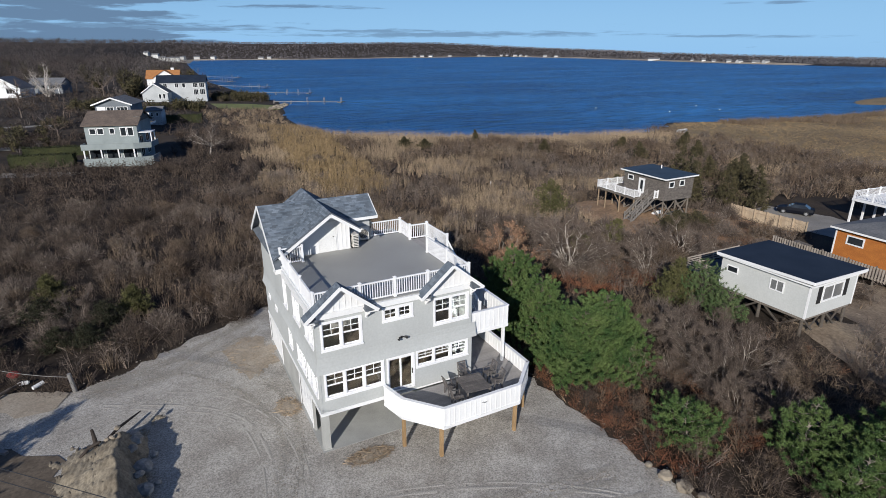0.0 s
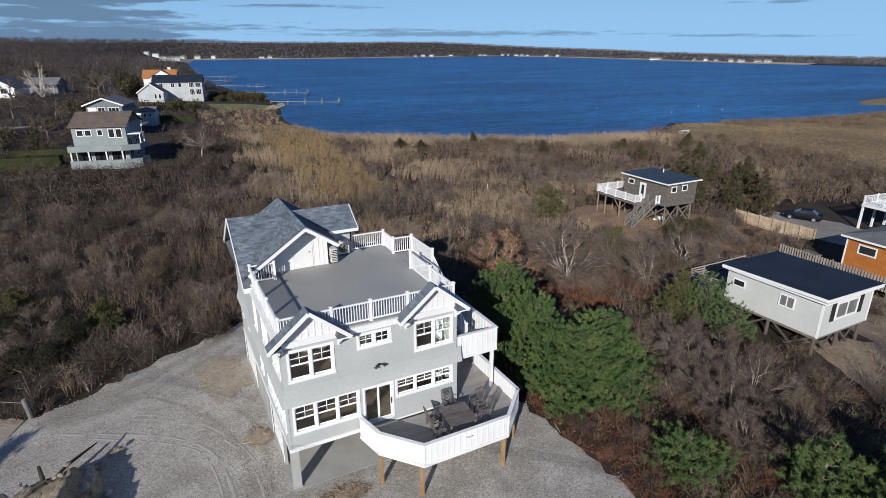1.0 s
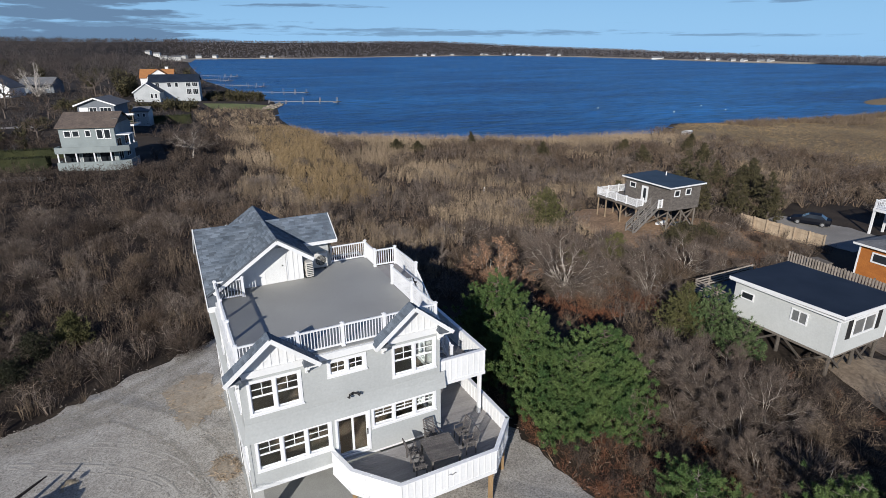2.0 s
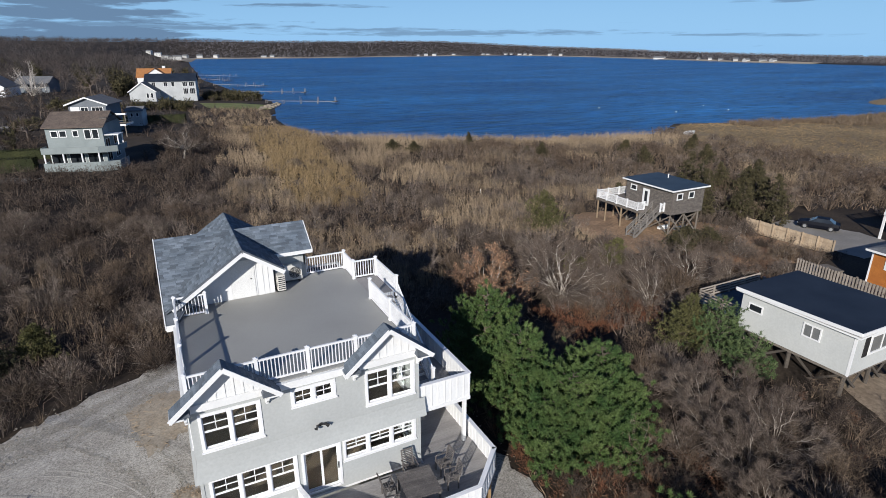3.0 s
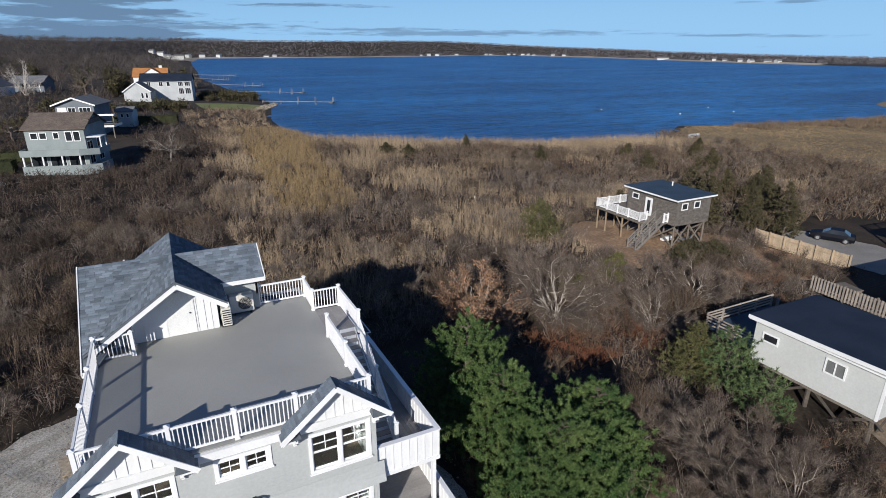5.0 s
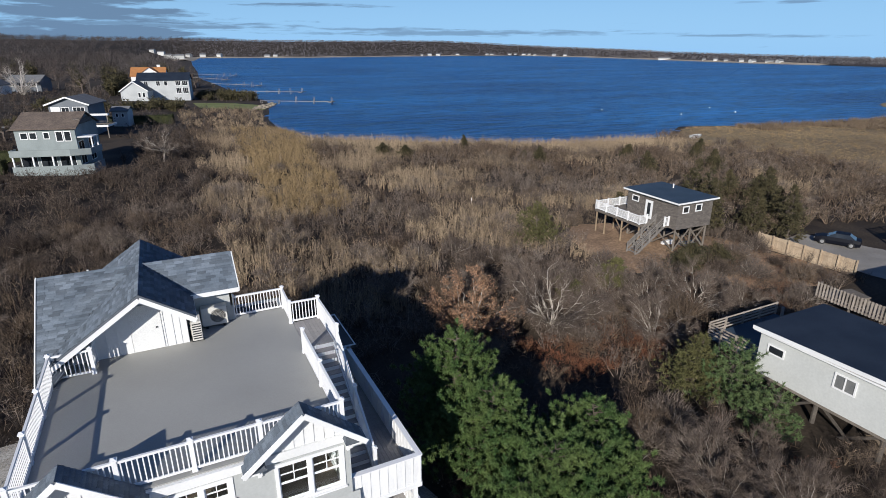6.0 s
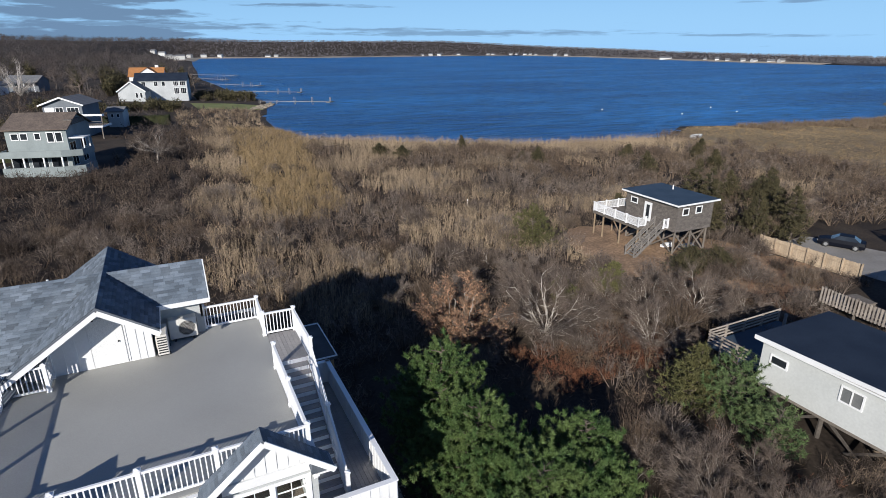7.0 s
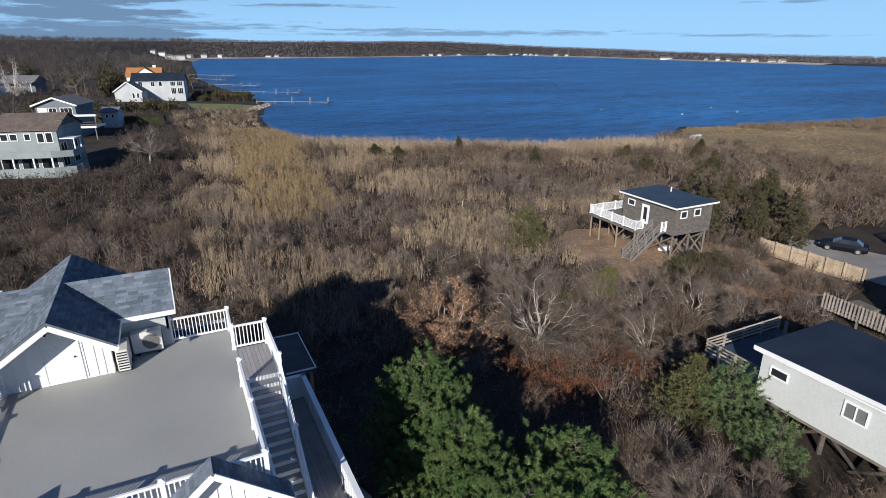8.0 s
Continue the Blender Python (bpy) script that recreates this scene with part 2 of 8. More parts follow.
def soup(name, verts, faces, material, smooth=False):
    """A mesh from arrays of corners and of equal-sided faces."""
    verts, faces = np.asarray(verts, np.float32), np.asarray(faces, np.int32)
    data = bpy.data.meshes.new(name)
    data.vertices.add(len(verts))
    data.vertices.foreach_set("co", verts.ravel())
    n, k = faces.shape
    data.loops.add(n * k)
    data.loops.foreach_set("vertex_index", faces.ravel())
    data.polygons.add(n)
    data.polygons.foreach_set("loop_start", np.arange(0, n * k, k, dtype=np.int32))
    if smooth:
        data.polygons.foreach_set("use_smooth", np.ones(n, bool))
    data.update(calc_edges=True)
    data.validate()
    data.materials.append(material)
    return data


FRONT = Matrix(((1, 0, 0, 0), (0, -1, 0, 0), (0, 0, 1, 0), (0, 0, 0, 1)))   # local y is the way out of the wall


def side_turn(x, towards):
    """Local x runs along world y, local y out of a wall that stands at x and looks towards -1 or +1."""
    return Matrix(((0, towards, 0, x), (1, 0, 0, 0), (0, 0, 1, 0), (0, 0, 0, 1)))


def wall_holes(bm, u0, u1, z0, z1, thick, holes):
    """A wall from u0 to u1 whose outer face is local y = 0, cut through by holes (u0, u1, z0, z1)."""
    us = sorted({u0, u1, *(c for h in holes for c in h[:2] if u0 < c < u1)})
    zs = sorted({z0, z1, *(c for h in holes for c in h[2:] if z0 < c < z1)})
    solid = {}
    for i in range(len(us) - 1):
        for j in range(len(zs) - 1):
            u, z = (us[i] + us[i + 1]) / 2, (zs[j] + zs[j + 1]) / 2
            if not any(h[0] < u < h[1] and h[2] < z < h[3] for h in holes):
                solid[i, j] = True
    made = {}

    def corner(i, j, y):
        if (i, j, y) not in made:
            made[i, j, y] = bm.verts.new((us[i], y, zs[j]))
        return made[i, j, y]

    for i, j in solid:
        ring = ((i, j), (i + 1, j), (i + 1, j + 1), (i, j + 1))
        bm.faces.new([corner(*c, 0.0) for c in ring])
        bm.faces.new([corner(*c, -thick) for c in ring[::-1]])
        for k, (di, dj) in enumerate(((0, -1), (1, 0), (0, 1), (-1, 0))):
            if (i + di, j + dj) not in solid:
                p, q = ring[k], ring[(k + 1) % 4]
                bm.faces.new((corner(*p, 0.0), corner(*q, 0.0), corner(*q, -thick), corner(*p, -thick)))


def plate(bm, u0, u1, z0, z1, y0, y1, holes):
    """A flat frame between depths y0 and y1, pierced by holes."""
    first = len(bm.verts)
    wall_holes(bm, u0, u1, z0, z1, y1 - y0, holes)
    bm.verts.ensure_lookup_table()
    for v in bm.verts[first:]:
        v.co.y += y1


def window(house, u0, u1, z0, z1, turn, units=1, kind="hung", casing=0.11, out=0.03):
    """A white cased window of one or more units in one opening, with sashes, glazing bars and panes. u, z: the outside of its casing."""
    c = casing
    wide = (u1 - u0 - c) / units
    spans = [(u0 + c + i * wide, u0 + (i + 1) * wide) for i in range(units)]
    bm = bmesh.new()
    plate(bm, u0, u1, z0, z1, -0.1, out, [(a, b, z0 + c, z1 - c) for a, b in spans])
    frame_ob = part("window", bm, VINYL, house, turn=turn)
    bm = bmesh.new()
    box(bm, u0 - 0.03, u1 + 0.03, out + 0.001, out + 0.04, z0 - 0.03, z0 + 0.035)
    part("sill", bm, VINYL, frame_ob, turn=turn)
    lo, hi = z0 + c, z1 - c
    mid = lo + (hi - lo) * 0.5
    s, g = 0.045, 0.012
    for a, b in spans:
        for bottom, top, y in (((lo, mid, -0.075), (mid, hi, -0.045)) if kind == "hung" else ((lo, hi, -0.05),)):
            bm = bmesh.new()
            uc, zc = (a + b) / 2, (bottom + top) / 2
            if kind == "small" or (kind == "hung" and bottom == mid):
                holes = [(p, q, r, t) for p, q in ((a + s, uc - g), (uc + g, b - s)) for r, t in ((bottom + s, zc - g), (zc + g, top - s))]
            else:
                holes = [(a + s, b - s, bottom + s, top - s)]
            plate(bm, a, b, bottom, top, y - 0.02, y + 0.02, holes)
            part("sash", bm, VINYL, frame_ob, turn=turn)
            bm = bmesh.new()
            box(bm, a + s * 0.6, b - s * 0.6, y - 0.004, y + 0.004, bottom + s * 0.6, top - s * 0.6)
            pane = part("pane", bm, GLASS, frame_ob, turn=turn)
            pane.visible_shadow = False
    return frame_ob


def railing(owner, a, b, height=1.0, posts=1, ends=(True, True), spacing=0.125, material=None, cap=0.16, solid=0.05):
    """A white balustrade from a to b (points on the floor; the line may slope), with posts, two rails and square balusters."""
    a, b = Vector(a), Vector(b)
    material = material or VINYL
    d = b - a
    flat = Vector((d.x, d.y, 0))
    long = flat.length
    bm = bmesh.new()
    up = Vector((0, 0, 1))
    beam(bm, a + up * (height - 0.06), b + up * (height - 0.06), 0.07, 0.07)
    rail = part("railing", bm, material, owner)
    bm = bmesh.new()
    beam(bm, a + up * 0.1, b + up * 0.1, 0.05, 0.07)
    part("bottom_rail", bm, material, rail)
    turn_z = math.atan2(d.y, d.x)
    if "post" not in RAIL_MESHES:
        bm = bmesh.new()
        box(bm, -0.06, 0.06, -0.06, 0.06, 0, 1.0)
        box(bm, -0.085, 0.085, -0.085, 0.085, 1.0, 1.03)
        v = [bm.verts.new(c) for c in ((-0.07, -0.07, 1.03), (0.07, -0.07, 1.03), (0.07, 0.07, 1.03), (-0.07, 0.07, 1.03), (0, 0, 1.075))]
        for i in range(4):
            bm.faces.new((v[i], v[(i + 1) % 4], v[4]))
        box(bm, -0.075, 0.075, -0.075, 0.075, 0.001, 0.06)
        RAIL_MESHES["post"] = mesh_of("post", bm, VINYL)
        bm = bmesh.new()
        box(bm, -solid / 2 + 0.009, solid / 2 - 0.009, -0.016, 0.016, 0, 1.0)
        RAIL_MESHES["baluster"] = mesh_of("baluster", bm, VINYL)
    for i in range(posts + 1):
        if (i == 0 and not ends[0]) or (i == posts and not ends[1]):
            continue
        p = a + d * i / posts
        again("post", RAIL_MESHES["post"], rail, Matrix.Translation(p) @ Matrix.Rotation(turn_z, 4, "Z") @ Matrix.Diagonal((1, 1, height + 0.02, 1)))
    for i in range(posts):
        count = max(2, int((long / posts - 0.12) / spacing))
        for k in range(count):
            f = (i + (k + 1) / (count + 1)) / posts
            p = a + d * f + up * 0.12
            again("baluster", RAIL_MESHES["baluster"], rail, Matrix.Translation(p) @ Matrix.Rotation(turn_z, 4, "Z") @ Matrix.Diagonal((1, 1, height - 0.2, 1)))
    return rail


RAIL_MESHES = {}


# ---- the tall grey house ----
RD = 7.72            # roof terrace
F1, F2 = 2.42, 4.95  # storeys
HW, HD, BD = 8.5, 13.3, 11.0   # width, depth, and depth of the part behind the terrace
LEFT, RIGHT = side_turn(0.0, -1), side_turn(HW, 1)
house = thing("house", "tall grey beach house with white trim and a roof terrace", "house")

front_holes = [(0.25, 2.33, 5.66, 7.2), (3.38, 5.06, 6.5, 7.27), (6.2, 8.3, 5.66, 7.2),
               (0.25, 3.38, 2.98, 4.45), (3.52, 5.08, 2.36, 4.42), (5.16, 8.3, 3.42, 4.42)]
left_holes = [(0.35, 2.0, 5.66, 7.1), (3.0, 4.5, 5.66, 7.1), (6.0, 6.9, 5.4, 7.2), (9.5, 10.1, 3.75, 4.4), (11.6, 12.2, 3.75, 4.4),
              (0.25, 2.2, 2.98, 4.4), (2.5, 4.45, 2.98, 4.4), (5.6, 6.5, 2.98, 4.4)]
right_holes = [(1.2, 3.0, 4.98, 7.05), (4.6, 6.2, 4.98, 7.05), (0.9, 2.6, 2.5, 4.4)]


def inset(holes, by=0.09):
    return [(a + by, b - by, c + by, d - by) for a, b, c, d in holes]


for name, turn, u0, u1, holes in (("wall", FRONT, 0.0, HW, front_holes), ("wall", LEFT, 0.15, HD, left_holes), ("wall", RIGHT, 0.15, BD, right_holes)):
    bm = bmesh.new()
    wall_holes(bm, u0, u1, 2.2, RD - 0.12, 0.15, inset(holes))
    part(name, bm, SIDING, house, turn=turn)
bm = bmesh.new()
box(bm, 0.15, 6.2, HD - 0.15, HD, 2.2, RD - 0.12)
box(bm, 6.2, 6.35, BD, HD, 2.2, RD - 0.12)
box(bm, 6.35, HW - 0.15, BD - 0.15, BD, 2.2, RD - 0.12)
part("wall", bm, SIDING, house)
bm = bmesh.new()
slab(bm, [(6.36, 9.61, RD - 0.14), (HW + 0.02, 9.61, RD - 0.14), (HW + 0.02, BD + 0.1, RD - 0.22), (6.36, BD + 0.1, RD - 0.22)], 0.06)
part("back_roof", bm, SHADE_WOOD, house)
bm = bmesh.new()
box(bm, 0.15, HW - 0.15, 0.15, BD - 0.15, 2.22, F1)
part("floor_slab", bm, ROOM_FLOOR, house)
bm = bmesh.new()
box(bm, 0.15, HW - 0.15, 0.15, BD - 0.15, 4.7, F2)
part("floor_slab", bm, ROOM_FLOOR, house)
for u in (4.2, 8.4):
    bm = bmesh.new()
    box(bm, 0.15, HW - 0.15, u, u + 0.1, F1, 4.7)
    box(bm, 0.15, HW - 0.15, u - 0.6, u - 0.5, F2, RD - 0.3)
    part("partition", bm, DARK_ROOM, house)

# white bands: base of the walls, corner of the roof terrace
bm = bmesh.new()
box(bm, -0.03, 3.3, -0.035, 0.0, 2.08, 2.26)
box(bm, -0.035, 0.0, 0.0, HD, 2.08, 2.26)
box(bm, 0.0, HW, 0.0, BD, 2.1, 2.198)
part("base_trim", bm, WHITE, house)
bm = bmesh.new()
box(bm, -0.12, HW + 0.05, -0.14, -0.02, RD - 0.32, RD - 0.04)
box(bm, -0.14, -0.02, -0.02, 6.6, RD - 0.32, RD - 0.04)
box(bm, HW + 0.003, HW + 0.09, 0.0, 9.6, RD - 0.32, RD - 0.04)
part("fascia", bm, WHITE, house)

# flared skirt between the storeys
bm = bmesh.new()
for (a, b, c, d) in (((0, 0), (HW + 0.25, 0), (HW + 0.25, -0.17), (-0.17, -0.17)), ((0, HD), (0, 0), (-0.17, -0.17), (-0.17, HD))):
    profile = ((0.0, 5.3), (0.2, 5.0), (0.5, 4.76), (1.0, 4.52))
    rows = []
    for f, z in profile:
        p = (a[0] + (d[0] - a[0]) * f, a[1] + (d[1] - a[1]) * f)
        q = (b[0] + (c[0] - b[0]) * f, b[1] + (c[1] - b[1]) * f)
        out = 0.006
        rows.append((bm.verts.new((p[0] - out, p[1] - out, z)), bm.verts.new((q[0] - out, q[1] - out, z))))
    for (p, q), (r, s) in zip(rows, rows[1:]):
        bm.faces.new((p, q, s, r))
    e = bm.verts.new((a[0], a[1], 4.49)), bm.verts.new((b[0], b[1], 4.49))
    bm.faces.new((rows[-1][0], rows[-1][1], e[1], e[0]))
bmesh.ops.remove_doubles(bm, verts=bm.verts, dist=0.0005)
part("flared_skirt", bm, SIDING, house)

for a, b, c, d in front_holes[:1] + front_holes[2:3]:
    window(house, a, b, c, d, FRONT, 2)
window(house, *front_holes[1], FRONT, 2, "small", casing=0.13)
window(house, *front_holes[3], FRONT, 3)
window(house, *front_holes[5], FRONT, 3)
for n, h in enumerate(left_holes):
    window(house, *h, LEFT, 1 if h[1] - h[0] < 1.0 else 2, "small" if n in (3, 4) else "hung")
for h in right_holes[:1] + right_holes[2:]:
    window(house, *h, RIGHT, 2)
window(house, *right_holes[1], RIGHT, 2, "door")

# corner boards
for x0, x1 in ((-0.02, 0.09), (HW - 0.1, HW + 0.02)):
    bm = bmesh.new()
    box(bm, x0, x1, -0.022, -0.001, 2.26, 4.5)
    part("corner_board", bm, SIDING, house)

# sliding door to the deck
bm = bmesh.new()
a, b, c, d = front_holes[4]
box(bm, a, a + 0.1, -0.1, 0.03, c, d)
box(bm, b - 0.1, b, -0.1, 0.03, c, d)
box(bm, a + 0.1, b - 0.1, -0.1, 0.03, d - 0.1, d)
box(bm, a + 0.1, b - 0.1, -0.12, 0.06, c, c + 0.06)
slider = part("sliding_door", bm, VINYL, house, turn=FRONT)
for u0, u1, y in ((a + 0.1, (a + b) / 2 + 0.04, -0.07), ((a + b) / 2 - 0.04, b - 0.1, -0.03)):
    bm = bmesh.new()
    box(bm, u0, u0 + 0.08, y - 0.02, y + 0.02, c + 0.06, d - 0.1)
    box(bm, u1 - 0.08, u1, y - 0.02, y + 0.02, c + 0.06, d - 0.1)
    box(bm, u0 + 0.08, u1 - 0.08, y - 0.02, y + 0.02, c + 0.06, c + 0.18)
    box(bm, u0 + 0.08, u1 - 0.08, y - 0.02, y + 0.02, d - 0.19, d - 0.1)
    part("door_leaf", bm, VINYL, slider, turn=FRONT)
    bm = bmesh.new()
    box(bm, u0 + 0.07, u1 - 0.07, y - 0.005, y + 0.005, c + 0.16, d - 0.17)
    pane = part("pane", bm, GLASS, slider, turn=FRONT)
    pane.visible_shadow = False
bm = bmesh.new()
box(bm, b - 0.16, b - 0.13, 0.0, 0.05, 3.2, 3.5)
part("handle", bm, BLACK, slider, "black door pull", turn=FRONT)

# twin flood lamp on the front wall
bm = bmesh.new()
box(bm, 4.33, 4.43, 0.0, 0.06, 5.42, 5.52)
for s in (-1, 1):
    tube(bm, [(4.38 + s * 0.05, 0.05, 5.48), (4.38 + s * 0.16, 0.14, 5.5), (4.38 + s * 0.24, 0.24, 5.46)], [0.03, 0.055, 0.075], 8)
part("flood_lamp", bm, BLACK, house, "black twin-headed flood lamp", turn=FRONT)

# roof terrace
bm = bmesh.new()
prism(bm, [(-0.02, -0.02), (HW, -0.02), (HW, 7.95), (8.5, 9.6), (4.4, 9.6), (4.4, 8.0), (-0.02, 8.0)], RD - 0.12, RD)
part("roof_terrace", bm, MEMBRANE, house, "smooth grey roof terrace membrane")
TZ = RD
railing(house, (0.06, 7.03, TZ), (1.3, 7.03, TZ), posts=1)
railing(house, (1.3, 7.03, TZ), (1.3, 7.95, TZ), posts=1, ends=(False, True))
railing(house, (0.06, 0.14, TZ), (0.06, 7.03, TZ), posts=3, ends=(True, False))
railing(house, (0.06, 0.14, TZ), (2.36, 0.14, TZ), posts=1, ends=(False, True))
railing(house, (2.36, 0.14, TZ), (5.97, 0.14, TZ), posts=2, ends=(False, True))
railing(house, (5.97, 0.14, TZ), (8.36, 0.14, TZ), posts=1, ends=(False, True))
railing(house, (8.36, 0.14, TZ), (8.36, 5.16, TZ), posts=2, ends=(False, True))
railing(house, (6.35, 9.5, TZ), (8.45, 9.5, TZ), posts=1)
railing(house, (8.45, 9.5, TZ), (8.42, 7.85, TZ), posts=1, ends=(False, True))
railing(house, (8.42, 7.85, TZ), (9.62, 7.82, TZ), posts=1, ends=(False, True))
railing(house, (9.62, 7.82, TZ), (9.62, 4.97, TZ), posts=1, ends=(False, True))

# landing and the outside stair down to the balcony
bm = bmesh.new()
box(bm, 8.503, 9.7, 5.55, 7.9, RD - 0.28, RD - 0.045)
part("stair_landing", bm, WHITE, house)
for k in range(8):
    bm = bmesh.new()
    x0 = 8.51 + k * 0.148
    box(bm, x0, x0 + 0.14, 5.56, 7.89, RD - 0.044, RD - 0.01)
    part("deck_board", bm, DECKING, house)
BAL = 4.75
steps = 15
for k in range(steps):
    y = 5.5 - k * 0.29
    z = RD - (k + 1) * (RD - BAL) / (steps + 1)
    bm = bmesh.new()
    box(bm, 8.55, 9.56, y - 0.27, y + 0.02, z - 0.035, z)
    part("stair_tread", bm, DECKING, house)
    bm = bmesh.new()
    box(bm, 8.56, 9.55, y + 0.02, y + 0.035, z - 0.16, z + 0.14)
    part("stair_riser", bm, WHITE, house)
bm = bmesh.new()
for x in (8.53, 9.6):
    beam(bm, (x, 5.55, RD - 0.2), (x, 5.55 - steps * 0.29, BAL + 0.05), 0.045, 0.28)
part("stair_stringer", bm, WHITE, house)
railing(house, (9.62, 4.97, RD - 0.25), (9.62, 1.0, BAL + 0.1), posts=2, ends=(False, True))

# balcony along the side, with solid panelled parapet
BX = 10.95
bm = bmesh.new()
box(bm, HW + 0.003, BX, 0.12, 8.2, BAL - 0.25, BAL - 0.045)
part("balcony_frame", bm, WHITE, house)
for k in range(16):
    bm = bmesh.new()
    x0 = HW + 0.02 + k * 0.15
    box(bm, x0, x0 + 0.142, 0.2, 8.12, BAL - 0.044, BAL)
    part("deck_board", bm, DECKING, house)


def parapet(owner, a, b, z0, z1, gap=0.3):
    """A solid white board-and-batten parapet with a cap, from a to b in plan, its outer face to the right of that way."""
    a, b = Vector((*a, 0)), Vector((*b, 0))
    long = (b - a).length
    m = Matrix.Translation(a) @ Matrix.Rotation(math.atan2((b - a).y, (b - a).x), 4, "Z")
    bm = bmesh.new()
    box(bm, 0, long, -0.006, 0.09, z0, z1 - 0.035)
    body = part("parapet", bm, WHITE, owner, turn=m)
    bm = bmesh.new()
    lift = 0.003 * (round(abs(a.x) * 7 + abs(a.y) * 3) % 3)
    box(bm, -0.03, long + 0.03, -0.05, 0.14, z1 - 0.034, z1 + lift)
    part("cap_rail", bm, VINYL, body, turn=m)
    bm = bmesh.new()
    box(bm, -0.02, long + 0.02, -0.035, -0.007, z0 - 0.02, z0 + 0.14)
    part("skirt_board", bm, WHITE, body, turn=m)
    n = max(1, round(long / gap))
    for k in range(n + 1):
        u = min(max(k * long / n, 0.025), long - 0.025)
        bm = bmesh.new()
        box(bm, u - 0.02, u + 0.02, -0.026, -0.007, z0 + 0.141, z1 - 0.036)
        box(bm, u - 0.02, u + 0.02, 0.091, 0.108, z0 + 0.3, z1 - 0.036)
        part("batten", bm, WHITE, body, turn=m)
    return body


parapet(house, (HW + 0.01, 0.13), (BX, 0.13), BAL - 0.28, 5.77)
parapet(house, (BX, 0.13), (BX, 8.15), BAL - 0.28, 5.77)
parapet(house, (BX, 8.15), (HW + 0.01, 8.15), BAL - 0.28, 5.77)
for y in (0.3, 4.1, 8.0):
    bm = bmesh.new()
    box(bm, BX - 0.2, BX - 0.05, y, y + 0.15, 2.05, BAL - 0.25)
    part("balcony_post", bm, WHITE, house)

# lower deck: an eight-sided plan with solid parapet on timber posts
DZ, DT = 2.12, 2.99
plan = [(3.27, -0.16), (3.63, -1.62), (5.1, -3.32), (9.57, -3.27), (11.23, -1.62), (11.3, 8.3)]
bm = bmesh.new()
prism(bm, [(HW + 0.05, 8.3), (HW + 0.05, -0.16), *plan], DZ - 0.3, DZ - 0.045)
lower_deck = part("lower_deck", bm, WHITE, house)


def plan_x(y):
    """The deck's extent across at y."""
    xs = []
    ring = [(3.27, -0.16), *plan[1:], (11.3, 8.3)]
    for (x0, y0), (x1, y1) in zip(ring, ring[1:]):
        if min(y0, y1) <= y <= max(y0, y1) and abs(y1 - y0) > 1e-4:
            xs.append(x0 + (x1 - x0) * (y - y0) / (y1 - y0))
    return (min(xs), max(xs)) if len(xs) > 1 else (HW + 0.05, xs[0] if xs else 11.2)


y = -3.2
while y < 8.1:
    x0, x1 = plan_x(y + 0.07)
    if y > -0.2:
        x0 = HW + 0.06
    bm = bmesh.new()
    box(bm, x0 + 0.05, x1 - 0.05, y, y + 0.14, DZ - 0.044, DZ)
    part("deck_board", bm, DECKING, lower_deck)
    y += 0.146
for p, q in zip(plan, plan[1:]):
    parapet(lower_deck, p, q, 1.82, DT)
for x, y in ((3.75, -1.5), (5.1, -3.05), (9.45, -3.05), (11.05, -1.5), (11.1, 3.0), (11.1, 7.9), (7.3, -3.05)):
    if (x, y) == (7.3, -3.05):
        continue
    bm = bmesh.new()
    box(bm, x - 0.08, x + 0.08, y - 0.08, y + 0.08, -0.3, 1.85)
    part("timber_post", bm, PT_WOOD, lower_deck, "brown treated timber post")
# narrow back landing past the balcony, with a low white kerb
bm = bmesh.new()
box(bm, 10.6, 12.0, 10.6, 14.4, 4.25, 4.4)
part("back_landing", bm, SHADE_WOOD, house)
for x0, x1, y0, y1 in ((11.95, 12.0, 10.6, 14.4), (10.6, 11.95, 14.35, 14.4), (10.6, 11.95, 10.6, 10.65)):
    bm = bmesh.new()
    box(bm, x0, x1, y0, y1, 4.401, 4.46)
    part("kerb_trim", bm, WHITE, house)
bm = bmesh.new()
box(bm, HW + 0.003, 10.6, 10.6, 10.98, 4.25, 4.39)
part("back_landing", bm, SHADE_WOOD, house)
for x, y in ((11.8, 10.9), (11.8, 14.1)):
    bm = bmesh.new()
    box(bm, x - 0.07, x + 0.07, y - 0.07, y + 0.07, -0.3, 4.25)
    part("timber_post", bm, PT_WOOD, house)
# small bird-shaped ornament on the parapet
bm = bmesh.new()
tube(bm, [(7.2, 3.315, 2.62), (7.3, 3.33, 2.66), (7.4, 3.33, 2.6), (7.5, 3.33, 2.66), (7.6, 3.315, 2.62)], [0.008, 0.02, 0.03, 0.02, 0.008], 6)
part("ornament", bm, STEEL, lower_deck, "small metal gull ornament", turn=FRONT)

